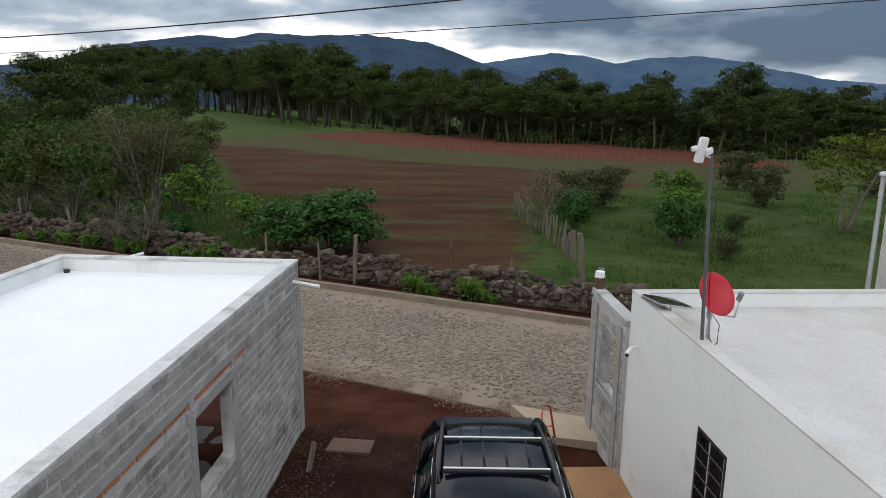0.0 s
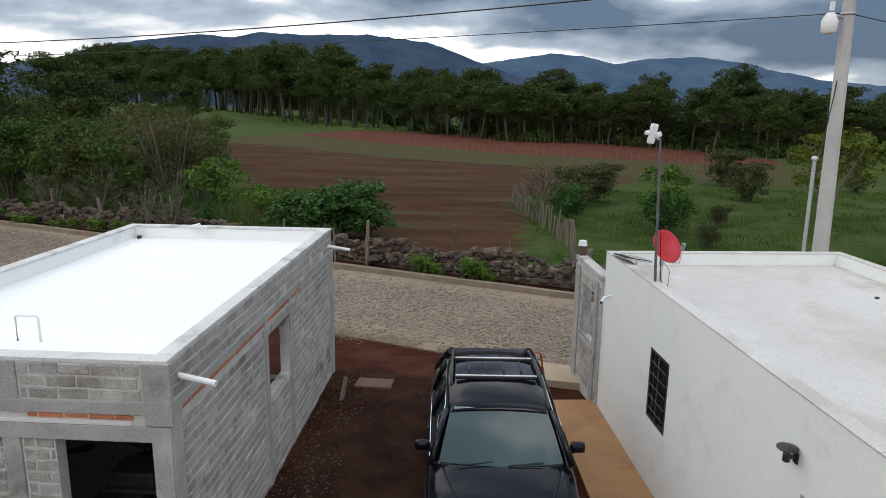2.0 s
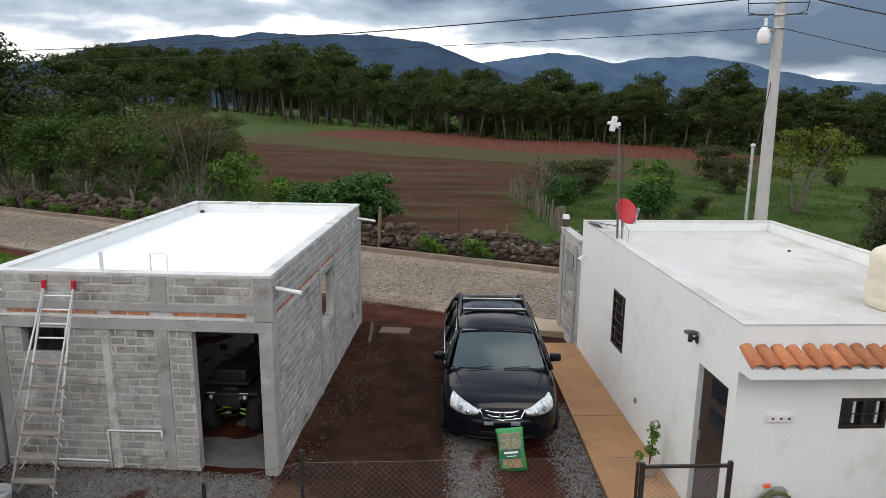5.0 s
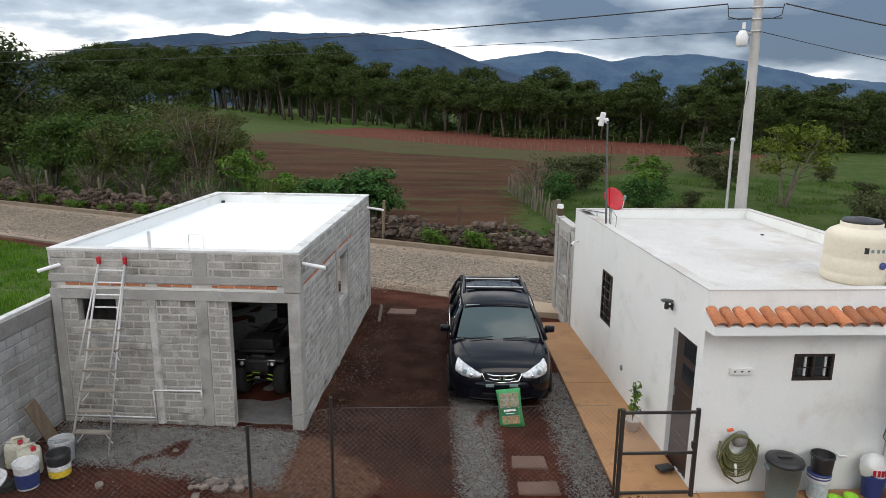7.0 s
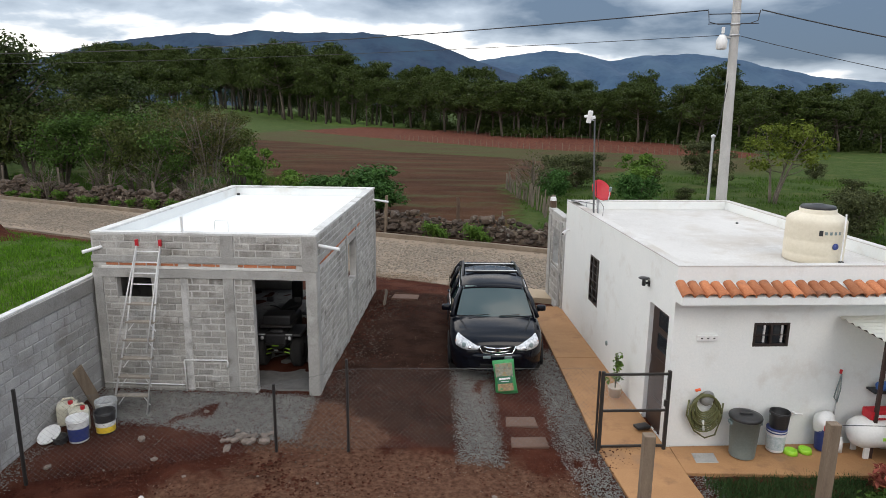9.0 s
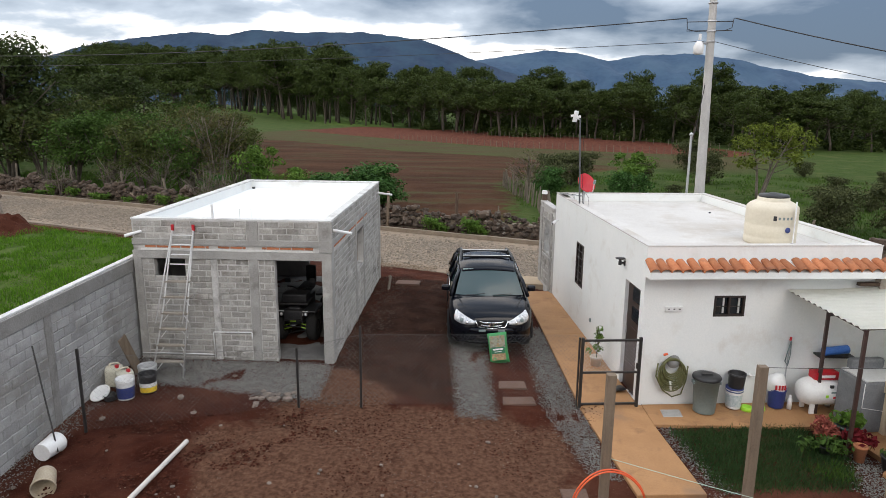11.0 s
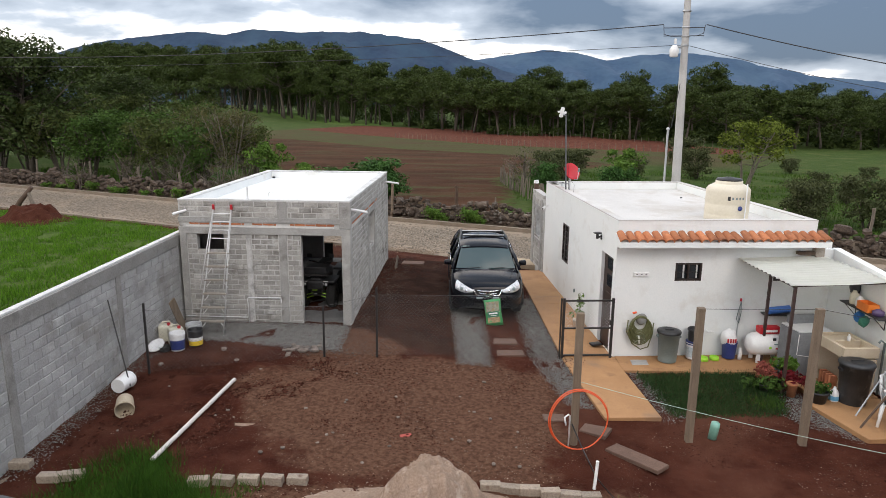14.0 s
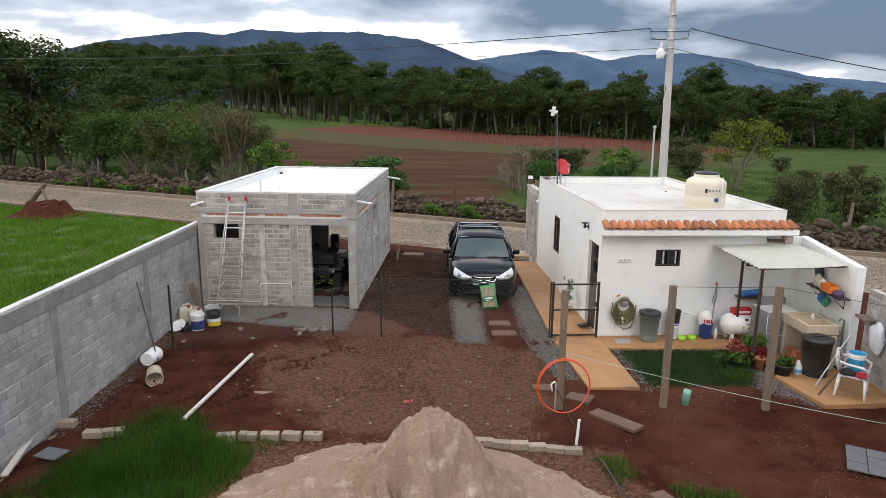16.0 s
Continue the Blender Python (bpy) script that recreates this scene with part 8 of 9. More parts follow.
solid("wall_tap", add_tube(bm_new(), [(0, 0.02, 0), (0, -0.07, 0), (0.05, -0.09, 0.01), (0.10, -0.09, 0.0)], 0.018, 8), WHITE_PLASTIC, "white plastic tap on the wall", "tap", m=WH @ pose(2.03, 0, 0.50))

gas = thing("gas_tank", at_ground(6.12, 2.0, 0.05, 5), "white horizontal gas tank with red cover", "gas tank")
part("vessel", add_lathe(bm_new(), [(0.0, -0.44), (0.12, -0.425), (0.20, -0.37), (0.24, -0.28), (0.245, 0.28), (0.20, 0.37), (0.12, 0.425), (0.0, 0.44)], 28, cap=False, m=pose(0, 0, 0.36, 0, 90, 0)), WHITE_PLASTIC, gas)
part("cover", add_box(bm_new(), (0.0, 0, 0.66), (0.44, 0.22, 0.14), bevel=0.025), RED_PLASTIC, gas, "red metal valve cover")
for x in (-0.24, 0.24):
    for y in (-0.14, 0.14):
        part("leg", add_box(bm_new(), (x, y, 0.08), (0.08, 0.04, 0.18), bevel=0.006), WHITE_PLASTIC, gas)
for c, s, mt in (((0.12, -0.240, 0.42), (0.22, 0.012, 0.028), GREY_PLASTIC), ((0.14, -0.244, 0.33), (0.18, 0.012, 0.035), RED_PLASTIC), ((-0.06, -0.244, 0.35), (0.05, 0.012, 0.05), GREEN_PLASTIC), ((0.0, -0.112, 0.66), (0.26, 0.006, 0.05), WHITE_PLASTIC), ((0.02, -0.22, 0.52), (0.06, 0.03, 0.05), BLACK_PLASTIC)):
    part("label_bar", add_box(bm_new(), c, s, bevel=0.004), mt, gas)
washer = thing("washing_machine", at_ground(6.62, 1.52, 0.05, 8), "grey covered washing machine on the patio", "washing machine")
COVER = surf("grey_fabric_cover", (0.13, 0.14, 0.15), (0.20, 0.21, 0.22), 5, 50, 0.75, 0.3)
part("cover", add_box(bm_new(), (0, 0, 0.44), (0.72, 0.62, 0.90), bevel=0.05), COVER, washer)
part("top_sheet", add_box(bm_new(), (0.0, -0.02, 0.90), (0.70, 0.58, 0.03), bevel=0.012), surf("pale_grey_cover", (0.48, 0.49, 0.50), (0.58, 0.59, 0.60), 4, 40, 0.5, 0.1), washer)
part("control_box", add_box(bm_new(), (0.06, 0.24, 0.98), (0.60, 0.14, 0.20), bevel=0.04), COVER, washer)
part("piping", add_tube(bm_new(), [(-0.36, -0.31, 0.86), (-0.37, -0.32, 0.45), (-0.1, -0.325, 0.40), (0.2, -0.325, 0.34), (0.22, -0.325, 0.5)], 0.006, 6), WHITE_PLASTIC, washer)
solid("blue_parcel", add_rod(bm_new(), (6.18, 2.22, 0.98), (6.62, 2.26, 1.02), 0.075, None, 12), surf("blue_wrap", (0.03, 0.12, 0.42), (0.06, 0.18, 0.5), 8, 40, 0.4, 0.2), "rolled blue plastic bundle on a shelf", "bundle")
solid("wall_shelf", add_box(bm_new(), (6.4, 2.26, 0.90), (0.62, 0.22, 0.03), bevel=0.004), BLACK_PAINT, "small dark shelf on the wall", "shelf")
sink = thing("laundry_sink", at_ground(7.0, 0.80, 0.05, 3), "cream concrete laundry sink on block legs", "sink")
CREAM_STONE = surf("cream_concrete", (0.46, 0.37, 0.26), (0.56, 0.47, 0.35), 3, 50, 0.85, 0.2)
boxes("basin_wall", (((0, 0.42, 0.82), (0.66, 0.06, 0.20)), ((0, -0.42, 0.82), (0.66, 0.06, 0.20)), ((-0.30, 0, 0.82), (0.06, 0.78, 0.20)), ((0.30, 0, 0.82), (0.06, 0.78, 0.20)), ((0, 0.02, 0.82), (0.54, 0.05, 0.18))), CREAM_STONE, sink, "", 0.01)
boxes("basin_floor", (((0, 0, 0.74), (0.6, 0.8, 0.04)),), CREAM_STONE, sink, "", 0.01)
part("washboard", add_box(bm_new(), (0, 0.22, 0.86), (0.54, 0.34, 0.03), bevel=0.006), CREAM_STONE, sink)
for y in (-0.40, 0.40):
    part("pedestal", add_box(bm_new(), (0.0, y, 0.34), (0.60, 0.12, 0.72), bevel=0.01), CREAM_STONE, sink)
for k in range(4):
    part("brick", add_box(bm_new(), (-0.22, -0.08 + 0.1 * k, 0.12), (0.13, 0.06, 0.24), bevel=0.005), CLAY_BRICK, sink)
solid("soap_bottle", add_lathe(bm_new(), [(0.03, 0), (0.032, 0.08), (0.015, 0.11), (0.015, 0.13), (0, 0.13)], 12), WHITE_PLASTIC, "small white and red soap bottle", "bottle", m=at_ground(7.0, 0.75, 0.97))
solid("sink_pipe", add_tube(bm_new(), [(7.47, 0.45, -0.05), (7.47, 0.45, 0.95), (7.40, 0.45, 1.0), (7.36, 0.45, 0.95)], 0.02, 8), GREY_PLASTIC, "grey water pipe by the sink", "pipe")
bb = bin_with_lid("black_bin", at_ground(6.82, 0.12, 0.05), 0.275, 0.74, surf("scuffed_black_plastic", (0.012, 0.012, 0.013), (0.05, 0.05, 0.052), 4, 60, 0.5, 0.1, spot=(0.20, 0.20, 0.20), spot_scale=6.0, spot_at=(0.58, 0.74)), "large scuffed black plastic bin with lid")
jug = thing("water_jug", at_ground(6.52, 0.16, 0.04), "white and blue plastic jug on the patio", "jug")
part("body", add_lathe(bm_new(), [(0.075, 0.0), (0.08, 0.02), (0.08, 0.16), (0.05, 0.22), (0.025, 0.25), (0.025, 0.28), (0, 0.28)], 18), WHITE_PLASTIC, jug)
part("label", add_lathe(bm_new(), [(0.082, 0.04), (0.082, 0.12)], 18, cap=False), surf("sky_blue_label", (0.10, 0.36, 0.58), (0.2, 0.46, 0.66), 9, 40, 0.4, 0), jug)
# shelf of cleaning things on the patio wall
shelf = thing("wire_shelf", pose(7.46, 0.95, 1.42), "black bracket shelf on the patio wall", "shelf")
part("board", add_box(bm_new(), (-0.12, 0, 0.0), (0.24, 1.25, 0.025), bevel=0.004), BLACK_PAINT, shelf)
for y in (-0.45, 0.45):
    part("bracket", add_tube(bm_new(), [(-0.01, y, -0.24), (-0.22, y, -0.02), (-0.01, y, -0.02), (-0.01, y, -0.24)], 0.01, 6), BLACK_PAINT, shelf)
solid("wall_mirror", add_lathe(bm_new(), [(0.0, 0.0), (0.17, 0.0), (0.175, 0.02), (0.16, 0.03), (0.0, 0.03)], 28, cap=False, m=pose(0, 0, 0, 0, -90, 0)), BLACK_PLASTIC, "round black basin hung on the wall", "basin", m=pose(7.48, 1.55, 1.70))
for y, r, h, mt, lab in ((1.32, 0.08, 0.26, CREAM_PLASTIC, "cream detergent jug on the shelf"), (1.14, 0.07, 0.2, WHITE_PLASTIC, "white detergent bottle on the shelf"), (0.56, 0.10, 0.12, surf("dark_purple_plastic", (0.05, 0.03, 0.08), (0.09, 0.05, 0.13), 4, 30, 0.5, 0), "dark purple tub on the shelf")):
    solid("detergent_tub", add_lathe(bm_new(), [(r * 0.9, 0), (r, 0.02), (r, h * 0.7), (r * 0.5, h * 0.9), (r * 0.4, h), (0, h)], 16), mt, lab, "container", m=pose(7.34, y, 1.434))
crate = thing("orange_crate", pose(7.33, 0.86, 1.434), "orange plastic basket on the shelf", "basket")
ORANGE = surf("orange_plastic", (0.70, 0.17, 0.02), (0.80, 0.23, 0.04), 4, 30, 0.45, 0)
for c, s in (((0, 0, 0.01), (0.2, 0.34, 0.02)), ((-0.1, 0, 0.08), (0.015, 0.34, 0.15)), ((0.1, 0, 0.08), (0.015, 0.34, 0.15)), ((0, 0.17, 0.08), (0.2, 0.015, 0.15)), ((0, -0.17, 0.08), (0.2, 0.015, 0.15))):
    part("side", add_box(bm_new(), c, s, bevel=0.004), ORANGE, crate)
for y, z, mt in ((1.02, 1.26, surf("blue_cloth", (0.02, 0.12, 0.32), (0.04, 0.18, 0.4), 9, 40, 0.9, 0.3)), (0.86, 1.22, surf("green_cloth", (0.03, 0.16, 0.10), (0.06, 0.22, 0.14), 9, 40, 0.9, 0.3))):
    bm = bm_new()
    bmesh.ops.create_icosphere(bm, subdivisions=2, radius=0.085)
    for v in bm.verts:
        v.co *= 1 + 0.4 * noise.noise(v.co * 16 + Vector((y, z, 0)))
        v.co.z *= 1.3
    solid("hanging_cloth", bm, mt, "small cleaning cloth hanging below the shelf", "cloth", m=pose(7.30, y, z))
# white plastic chair with a bucket and clothes
chair = thing("plastic_chair", at_ground(7.02, -0.78, 0.05, 55), "white moulded plastic armchair loaded with things", "chair")
part("seat", add_box(bm_new(), (0, 0, 0.42), (0.44, 0.44, 0.03), bevel=0.012), WHITE_PLASTIC, chair)
for sx in (-1, 1):
    for sy in (-1, 1):
        part("leg", add_tube(bm_new(), [(sx * 0.24, sy * 0.24, 0.0), (sx * 0.20, sy * 0.20, 0.42)], [0.022, 0.03], 8), WHITE_PLASTIC, chair)
    part("armrest", add_tube(bm_new(), [(sx * 0.22, -0.22, 0.42), (sx * 0.25, -0.24, 0.60), (sx * 0.27, -0.15, 0.65), (sx * 0.26, 0.1, 0.66), (sx * 0.22, 0.22, 0.68)], 0.024, 8), WHITE_PLASTIC, chair)
for k in range(6):
    part("back_slat", add_tube(bm_new(), [(-0.16 + 0.064 * k, 0.21, 0.42), (-0.17 + 0.068 * k, 0.27, 0.64), (-0.16 + 0.064 * k, 0.29, 0.80)], 0.014, 6), WHITE_PLASTIC, chair)
bm = add_tube(bm_new(), [(-0.22, 0.22, 0.66), (-0.19, 0.28, 0.80), (0.0, 0.30, 0.84), (0.19, 0.28, 0.80), (0.22, 0.22, 0.66)], 0.022, 8)
part("back_rim", bm, WHITE_PLASTIC, chair)
bucket("paint_bucket", at_ground(7.08, -0.72, 0.53, 10), 0.145, 0.33, surf("bright_blue_label", (0.02, 0.26, 0.48), (0.05, 0.34, 0.56), 8, 40, 0.4, 0), "white and bright blue paint bucket on chair", band=((0.7, 0.98, WHITE_PLASTIC),), rim=WHITE_PLASTIC)
for x, y, z, r, mt, lab in ((6.86, -0.86, 0.54, 0.12, surf("black_cloth", (0.012, 0.012, 0.013), (0.03, 0.03, 0.03), 9, 40, 0.95, 0.3), "bundled black clothing on the chair"), (7.04, -0.98, 0.53, 0.11, surf("crimson_cloth", (0.30, 0.015, 0.03), (0.4, 0.03, 0.05), 9, 40, 0.95, 0.3), "bundled crimson clothing on the chair")):
    bm = bm_new()
    bmesh.ops.create_icosphere(bm, subdivisions=2, radius=r)
    for v in bm.verts:
        v.co *= 1 + 0.35 * noise.noise(v.co * 12 + Vector((x, y, 0)))
        v.co.z *= 0.55
    solid("clothing", bm, mt, lab, "clothing", m=pose(x, y, z + gz(x, y)))
for a, b, r, mt, lab in (((6.50, -0.55, 0.0), (7.27, -0.2, 0.98), 0.014, STEEL, "grey broom handle leaning on the wall"), ((6.30, -1.02, 0.02), (6.88, -0.8, 0.62), 0.018, WOOD_DARK, "dark wooden stick leaning on the chair")):
    solid("leaning_stick", add_rod(bm_new(), a, b, r, sides=8), mt, lab, "broom")
bm = bm_new()
bmesh.ops.create_icosphere(bm, subdivisions=3, radius=0.2)
for v in bm.verts:
    v.co *= 1 + 0.3 * noise.noise(v.co * 8)
    v.co.x *= 0.4
    v.co.z *= 1.5
solid("plastic_bag", bm, surf("clear_bag", (0.5, 0.52, 0.55), (0.68, 0.70, 0.72), 6, 40, 0.25, 0.1), "crumpled clear plastic bag hanging on wall", "bag", m=pose(7.58, -0.42, 0.92), smooth=True)
solid("shelf_plank", add_box(bm_new(), (7.55, -0.05, 1.18), (0.2, 0.4, 0.04), rz=-8, bevel=0.006), WOOD_TAN, "small plank fixed to the wall corner", "plank")

# ---- flower pots ----
def pot(x, y, r, h, mt, label, leafm=None, leaves=200, size=0.05, spread=0.18, up=0.15, dz=0.03):
    ob = thing("plant_pot", at_ground(x, y, dz), label, "plant pot", "plant pots")
    part("pot", add_lathe(bm_new(), [(r * 0.7, 0), (r * 0.95, h * 0.85), (r, h * 0.86), (r, h), (r * 0.9, h), (r * 0.85, h * 0.85), (0, h * 0.85)], 22), mt, ob)
    if leafm:
        rng_p = np.random.default_rng(int(x * 100))
        cs = [(rng_p.normal() * spread * 0.4, rng_p.normal() * spread * 0.4, h + up * rng_p.random()) for _ in range(8)]
        lv = new("foliage", leaves_mesh("foliage", leaf_cloud(rng_p, cs, [spread * 0.6] * 8, leaves, size, 0.8), leafm))
        lv.parent = ob
        part("stem", add_tube(bm_new(), [(0, 0, h * 0.8), (0.01, 0, h + up)], 0.008, 6), BARK, ob)
    return ob


RED_LEAF = leaf_mat("reddish_leaf", (0.22, 0.05, 0.04), (0.35, 0.11, 0.08))
DARK_RED_LEAF = leaf_mat("crimson_leaf", (0.10, 0.008, 0.012), (0.18, 0.02, 0.025))
pot(5.62, 0.98, 0.12, 0.16, TERRACOTTA, "terracotta pot with reddish plant", RED_LEAF, 260, 0.05, 0.2, 0.16)
pot(6.02, 1.0, 0.19, 0.26, surf("dark_green_pot", (0.03, 0.05, 0.045), (0.05, 0.075, 0.065), 4, 30, 0.5, 0), "dark green pot with leafy plant", LEAF_FRESH, 260, 0.075, 0.22, 0.14)
pot(5.98, 0.62, 0.13, 0.2, TERRACOTTA, "terracotta pot with crimson plant", DARK_RED_LEAF, 260, 0.06, 0.2, 0.12)
pot(5.86, 0.36, 0.10, 0.26, TERRACOTTA, "square tall terracotta pot")
pot(6.2, 0.10, 0.18, 0.24, BLACK_PLASTIC, "wide black pot with low plant", LEAF, 160, 0.05, 0.18, 0.06)
pot(5.45, 0.55, 0.10, 0.14, BLACK_PLASTIC, "small black pot with green shrub", LEAF, 300, 0.05, 0.24, 0.14)
pp = pot(2.56, 3.82, 0.13, 0.20, surf("cream_glazed_pot", (0.50, 0.42, 0.34), (0.62, 0.54, 0.45), 5, 40, 0.4, 0.1), "cream pot with a slender leafy plant", LEAF_FRESH, 130, 0.05, 0.12, 0.62)
part("stem", add_tube(bm_new(), [(0, 0, 0.15), (0.03, 0, 0.5), (-0.02, 0.02, 0.82)], 0.01, 6), LEAF_OLIVE, pp)
solid("sandal_pair", add_box(bm_new(), (2.72, 2.55, 0.06), (0.24, 0.16, 0.05), rz=20, bevel=0.02), BLACK_PLASTIC, "pair of dark sandals by the door", "sandals")

# ---- pieces: bricks, blocks, cobbles, stones ----
_piece = {}


def piece_mesh(name, w, h, d, material, ch=0.010, form=0):
    """A block's visible face towards -y: a shallow body with worn edges, in a few uneven forms."""
    key = (name, round(w, 2), round(h, 3), material.name, form)
    if key not in _piece:
        w = round(w, 2)
        rnd_p = random.Random(form * 17 + int(w * 100))
        bm = bm_new()

        def ring(inset, y, wob):
            pts = []
            for x, z in ((-1, -1), (-0.3, -1), (0.35, -1), (1, -1), (1, 1), (0.3, 1), (-0.35, 1), (-1, 1)):
                pts.append(bm.verts.new((x * (w / 2 - inset) + rnd_p.uniform(-wob, wob), y + rnd_p.uniform(-wob, wob) * 0.4, z * (h / 2 - inset) + rnd_p.uniform(-wob, wob))))
            return pts

        back, mid, face = ring(0.0, d, 0.0), ring(0.0, ch, 0.004), ring(ch * 0.9, 0.0, 0.004)
        bm.faces.new(face)
        for a, b in ((face, mid), (mid, back)):
            for k in range(8):
                bm.faces.new((a[k], a[(k + 1) % 8], b[(k + 1) % 8], b[k]))
        _piece[key] = mesh_of(name, bm, material)
    return _piece[key]


def lay_courses(parent, name, m, u0, u1, z0, z1, bl, bh, joint, holes, material, seed, proud=0.008):
    """Blocks in running bond on the face y = 0 of the pose m, outwards being -y; clipped at holes and ends."""
    rnd_b = random.Random(seed)
    z, row = z0, 0
    while z + bh * 0.5 < z1:
        hgt = min(bh, z1 - z) - joint
        u = u0 - (bl / 2 if row % 2 else 0) - rnd_b.uniform(0, 0.05)
        while u < u1:
            spans = [(max(u, u0), min(u + bl, u1))]
            for h in holes:
                if h[2] < z + bh * 0.6 and h[3] > z + bh * 0.4:
                    new_spans = []
                    for a, b in spans:
                        if h[1] <= a or h[0] >= b:
                            new_spans.append((a, b))
                        else:
                            if h[0] - a > 0.04:
                                new_spans.append((a, h[0]))
                            if b - h[1] > 0.04:
                                new_spans.append((h[1], b))
                    spans = new_spans
            for a, b in spans:
                if b - a > 0.05:
                    w = b - a - joint
                    p = m @ pose((a + b) / 2, -proud + rnd_b.uniform(-0.005, 0.005), z + bh / 2, rnd_b.uniform(-0.5, 0.5), rnd_b.uniform(-0.6, 0.6), rnd_b.uniform(-0.5, 0.5))
                    ob = new(name, piece_mesh(name, w, hgt, 0.03, material, form=rnd_b.randrange(3)))
                    ob.parent = parent
                    ob.matrix_basis = p
            u += bl
        z += bh
        row += 1


FRONT_M = Matrix()
SIDE_OUT = pose(BW, 0, 0, 0, 0, 90)
# front: below the beam, between the columns; parapet courses; red brick course
fh = [DOOR, VENT, (1.50, 1.62, -1, 3), (2.24, 2.43, -1, 2.3)]
lay_courses(front_wall, "cement_brick", FRONT_M, 0.15, 3.72, 0.10, 2.22, 0.285, 0.118, 0.016, fh, TABICON, 1)
lay_courses(front_wall, "cement_brick", FRONT_M, 0.02, BW - 0.24, 2.60, 2.97, 0.285, 0.12, 0.016, [(2.22, 2.46, 2.5, 3.0)], TABICON, 2)
lay_courses(front_wall, "red_brick", FRONT_M, 0.22, BW - 0.33, 2.415, 2.475, 0.24, 0.06, 0.012, [(1.48, 1.64, 2, 3), (2.2, 2.5, 2, 3)], CLAY_BRICK, 3)
part("mortar_strip", add_box(bm_new(), (BW / 2 - 0.1, -0.008, 2.392), (BW - 0.5, 0.03, 0.035), bevel=0.004), surf("white_mortar", (0.55, 0.54, 0.51), (0.66, 0.65, 0.62), 6, 50, 0.95, 0.4), front_wall)
sh = [SIDEWIN, (2.65, 2.77, -1, 2.6), (3.77, 3.89, -1, 2.6), (2.6, 3.95, 2.27, 2.40)]
lay_courses(side_wall, "cement_brick", SIDE_OUT, 0.22, BD - 0.2, 0.10, 2.49, 0.285, 0.118, 0.016, sh + [(0.2, 4.2, 2.36, 2.5)], TABICON, 4)
lay_courses(side_wall, "cement_brick", SIDE_OUT, 0.05, BD - 0.05, 2.60, 2.97, 0.285, 0.12, 0.016, [], TABICON, 5)
lay_courses(side_wall, "red_brick", SIDE_OUT, 0.25, 4.4, 2.415, 2.475, 0.24, 0.06, 0.012, [], CLAY_BRICK, 6)
# left boundary wall faces +x in the world: its local -y
lay_courses(wall_core, "block", Matrix(), -WW_LEN + 3.2, -0.02, 0.05, WW_TOP - 0.22, 0.33, 0.157, 0.014, [(u - 0.09, u + 0.09, -1, 3) for u in WW_COL], PAINT_BLOCK, 7)
lay_courses(wall_east.children[0], "block", Matrix(), 0.02, 5.0, 0.0, EW_TOP, 0.40, 0.195, 0.02, [], PAINT_BLOCK, 8, proud=0.012)
lay_courses(screen.children[0], "block", pose(-0.05, 1.75, 0, 0, 0, -90), 0.02, 1.73, 0.05, 2.28, 0.40, 0.195, 0.014, [(0.60, 1.40, 0.95, 1.98), (0.0, 0.34, -1, 3), (1.4, 1.62, -1, 3)], TABICON, 9)


def stone_mesh(seed, material, name="stone"):
    bm = bm_new()
    bmesh.ops.create_icosphere(bm, subdivisions=2, radius=0.5)
    off = Vector((seed * 3.1, seed * 1.7, 0))
    for v in bm.verts:
        c = v.co.normalized()
        flat = 1 - 0.42 * max(abs(c.x), abs(c.y), abs(c.z)) ** 2
        v.co = c * 0.62 * flat * (1 + 0.34 * noise.noise(c * 1.9 + off) + 0.14 * noise.noise(c * 4.5 + off))
    return mesh_of(name, bm, material)


stones = [stone_mesh(k, LAVA) for k in range(8)]
stone_wall = thing("stone_wall", None, "dry-stacked dark fieldstone wall along the road", "stone wall")
rnd = random.Random(61)
near_v, near_f, far_v, far_f = [], [], [], []
x = -34.0
count = 0
data = [([v.co.copy() for v in s.vertices], [tuple(p.vertices) for p in s.polygons]) for s in stones]
while x < 22:
    step_x = 0.25
    top_h = 0.72 + 0.22 * noise.noise((x * 0.6, 0, 0)) + (-0.25 if -9 < x < -4.5 else 0)
    z = ROAD_Z + 0.10
    while z < ROAD_Z + 0.1 + top_h:
        s = rnd.uniform(0.17, 0.42) * (1.35 if rnd.random() < 0.12 else 1)
        px = x + rnd.uniform(-0.12, 0.12)
        py = ROAD_FAR + 1.02 + rnd.uniform(-0.10, 0.10) + 0.18 * (z - ROAD_Z) - ROAD_SLOPE * px
        m = pose(px, py, z + s * 0.3, rnd.uniform(-25, 25), rnd.uniform(-25, 25), rnd.uniform(0, 360)) @ Matrix.Diagonal((s * rnd.uniform(1.1, 1.6), s * 1.0, s * rnd.uniform(0.65, 0.95), 1))
        if -5.5 < px < 5.0 and count < 300:
            ob = new("stone", stones[rnd.randrange(8)])
            ob.parent = stone_wall
            ob.matrix_basis = m
            count += 1
        else:
            vs, fs = data[rnd.randrange(8)]
            o = len(far_v)
            far_v.extend(tuple(m @ v) for v in vs)
            far_f.extend(tuple(i + o for i in f) for f in fs)
        z += s * rnd.uniform(0.52, 0.7)
    x += step_x
rest = new("stones", soup("stones", far_v, far_f, surf("dark_fieldstone_rest", (0.040, 0.027, 0.020), (0.105, 0.076, 0.055), 3.0, 30, 0.95, 0.8, island=0.35)))
rest.parent = stone_wall
tagged(rest, kind="stuff")
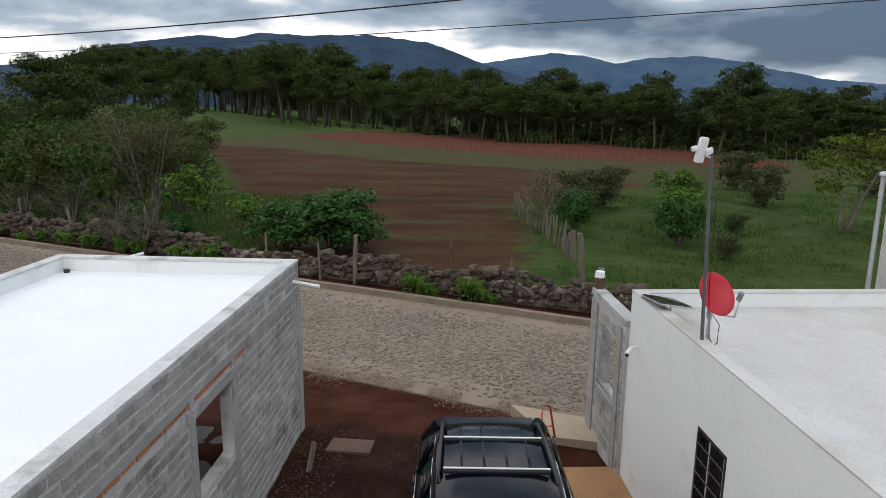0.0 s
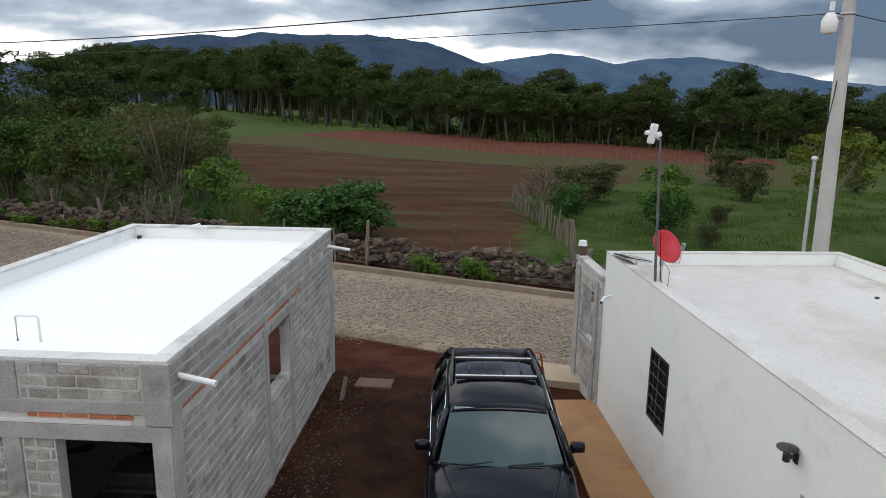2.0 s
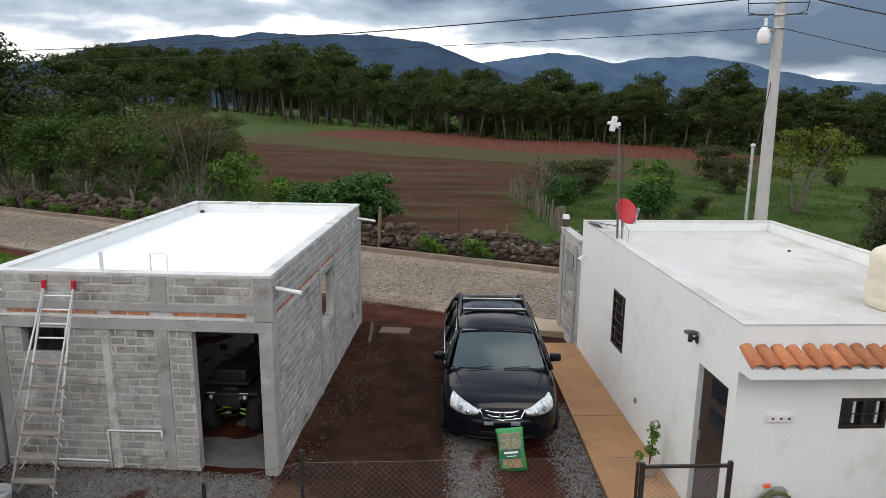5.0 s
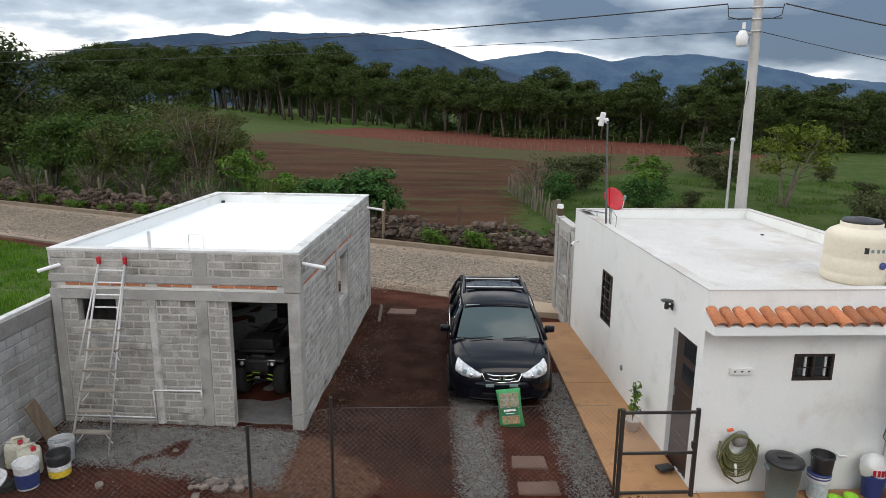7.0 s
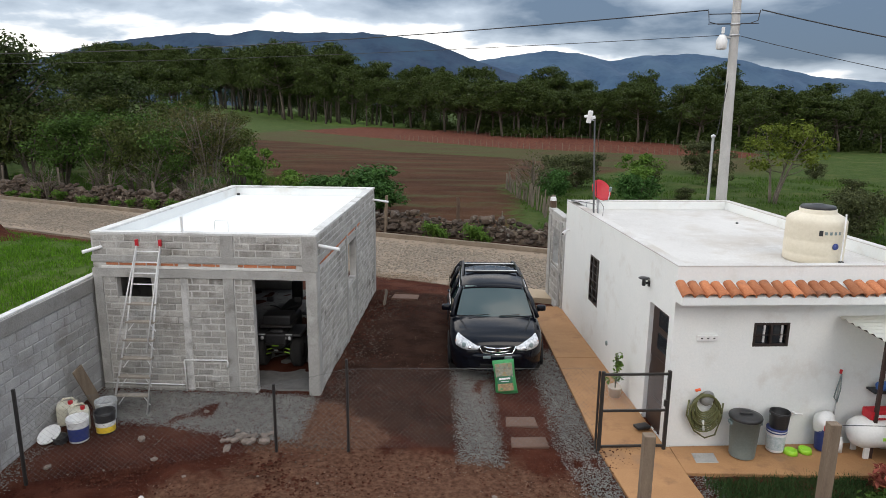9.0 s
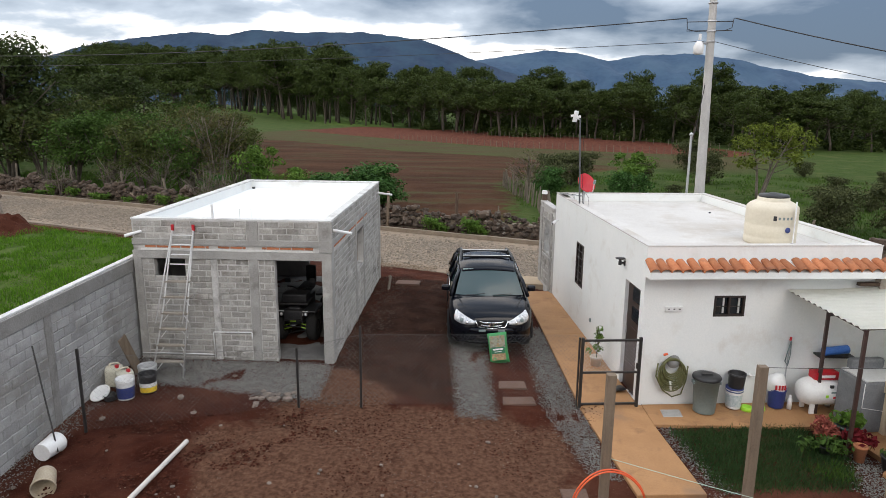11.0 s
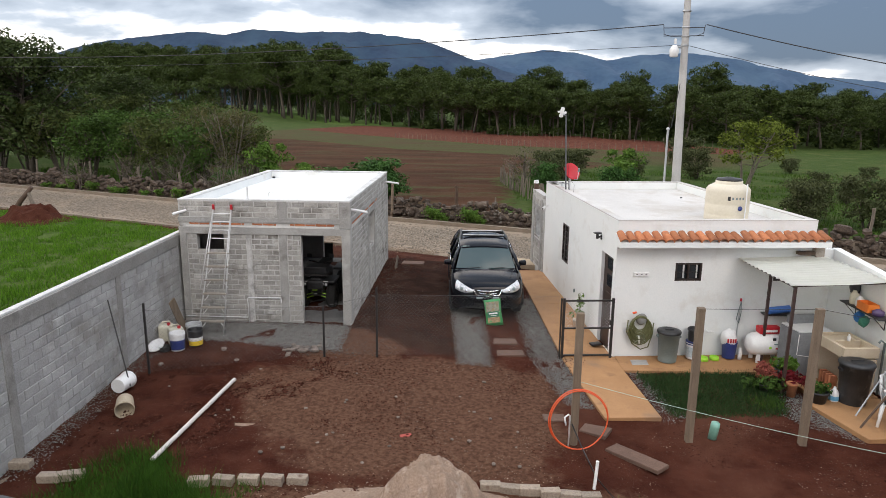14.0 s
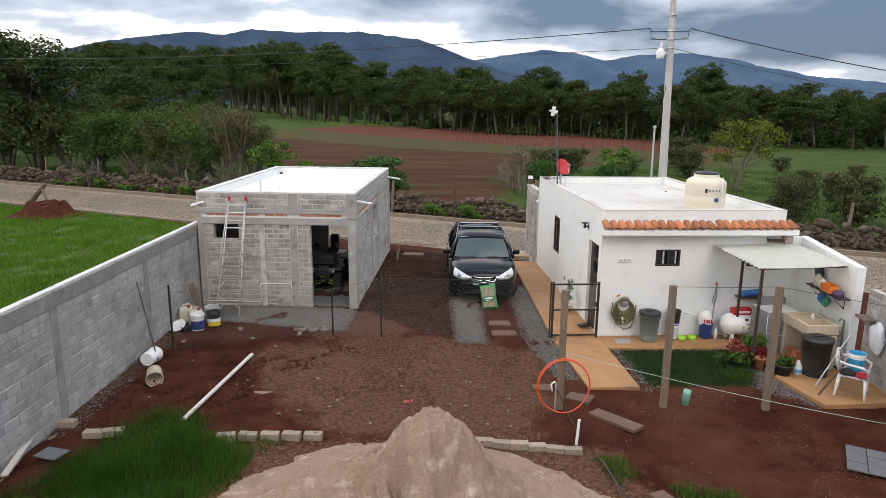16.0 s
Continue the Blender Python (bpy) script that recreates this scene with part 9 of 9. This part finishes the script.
part("earth_core", ribbon(ROAD_FAR + 1.1, ROAD_FAR + 1.5, -34, 22, ROAD_Z - 0.2, ROAD_Z + 0.55, 1.0, 0.05, 5), KERB_MAT, stone_wall)


def cobble_shape(rng_c, s):
    n = 6
    a0 = rng_c.uniform(0, 1)
    rim = [(s * rng_c.uniform(0.42, 0.54) * math.cos(math.tau * k / n + a0), s * rng_c.uniform(0.42, 0.54) * math.sin(math.tau * k / n + a0)) for k in range(n)]
    return rim


rnd = random.Random(71)
cob_meshes = []
for k in range(8):
    bm = bm_new()
    rim = cobble_shape(rnd, 0.125)
    lo = [bm.verts.new((a, b, -0.05)) for a, b in rim]
    hi = [bm.verts.new((a * 0.86, b * 0.86, 0.004)) for a, b in rim]
    c = bm.verts.new((0, 0, 0.010))
    for i in range(6):
        bm.faces.new((lo[i], lo[(i + 1) % 6], hi[(i + 1) % 6], hi[i]))
        bm.faces.new((hi[i], hi[(i + 1) % 6], c)).smooth = True
    cob_meshes.append(mesh_of("cobble", bm, surf("grey_cobble_piece", (0.165, 0.137, 0.108), (0.235, 0.195, 0.153), 0.5, 25, 0.92, 0.5, spec=0.15, vary=0.24, spot=(0.26, 0.205, 0.15), spot_scale=0.25) if k == 0 else bpy.data.materials["grey_cobble_piece"]))
cv, cf = [], []
count = 0
x = -40.0
gap = 0.112
while x < 20:
    s = ROAD_NEAR + 0.05
    while s < ROAD_FAR - 0.1:
        px = x + rnd.uniform(-0.035, 0.035)
        ps = s + rnd.uniform(-0.035, 0.035)
        edge = min(ps - ROAD_NEAR, ROAD_FAR - ps)
        if rnd.random() < (0.12 if edge < 0.55 else 0.55 if edge < 1.1 else 0.93):
            py = ps - ROAD_SLOPE * px
            z = ROAD_Z - 0.025 + 0.006 * math.sin((ps - ROAD_NEAR) / (ROAD_FAR - ROAD_NEAR) * math.pi) + rnd.uniform(-0.006, 0.006)
            if -0.9 < px < 1.1 and 12.6 < ps < 14.6 and count < 300:
                ob = new("cobble", cob_meshes[rnd.randrange(8)])
                ob.parent = road
                ob.matrix_basis = pose(px, py, z, rnd.uniform(-4, 4), rnd.uniform(-4, 4), rnd.uniform(0, 360))
                count += 1
            else:
                rim = cobble_shape(rnd, 0.125)
                o = len(cv)
                cv.extend((px + a, py + b, z - 0.05) for a, b in rim)
                cv.extend((px + a * 0.86, py + b * 0.86, z + 0.004) for a, b in rim)
                cv.append((px, py, z + 0.010))
                for i in range(6):
                    j = (i + 1) % 6
                    cf.append((o + i, o + j, o + 6 + j, o + 6 + i))
                    cf.append((o + 6 + i, o + 6 + j, o + 12))
        s += gap
    x += gap
rest = new("cobbles", soup("cobbles", cv, cf, COBBLE))
rest.parent = road
tagged(rest, kind="stuff")
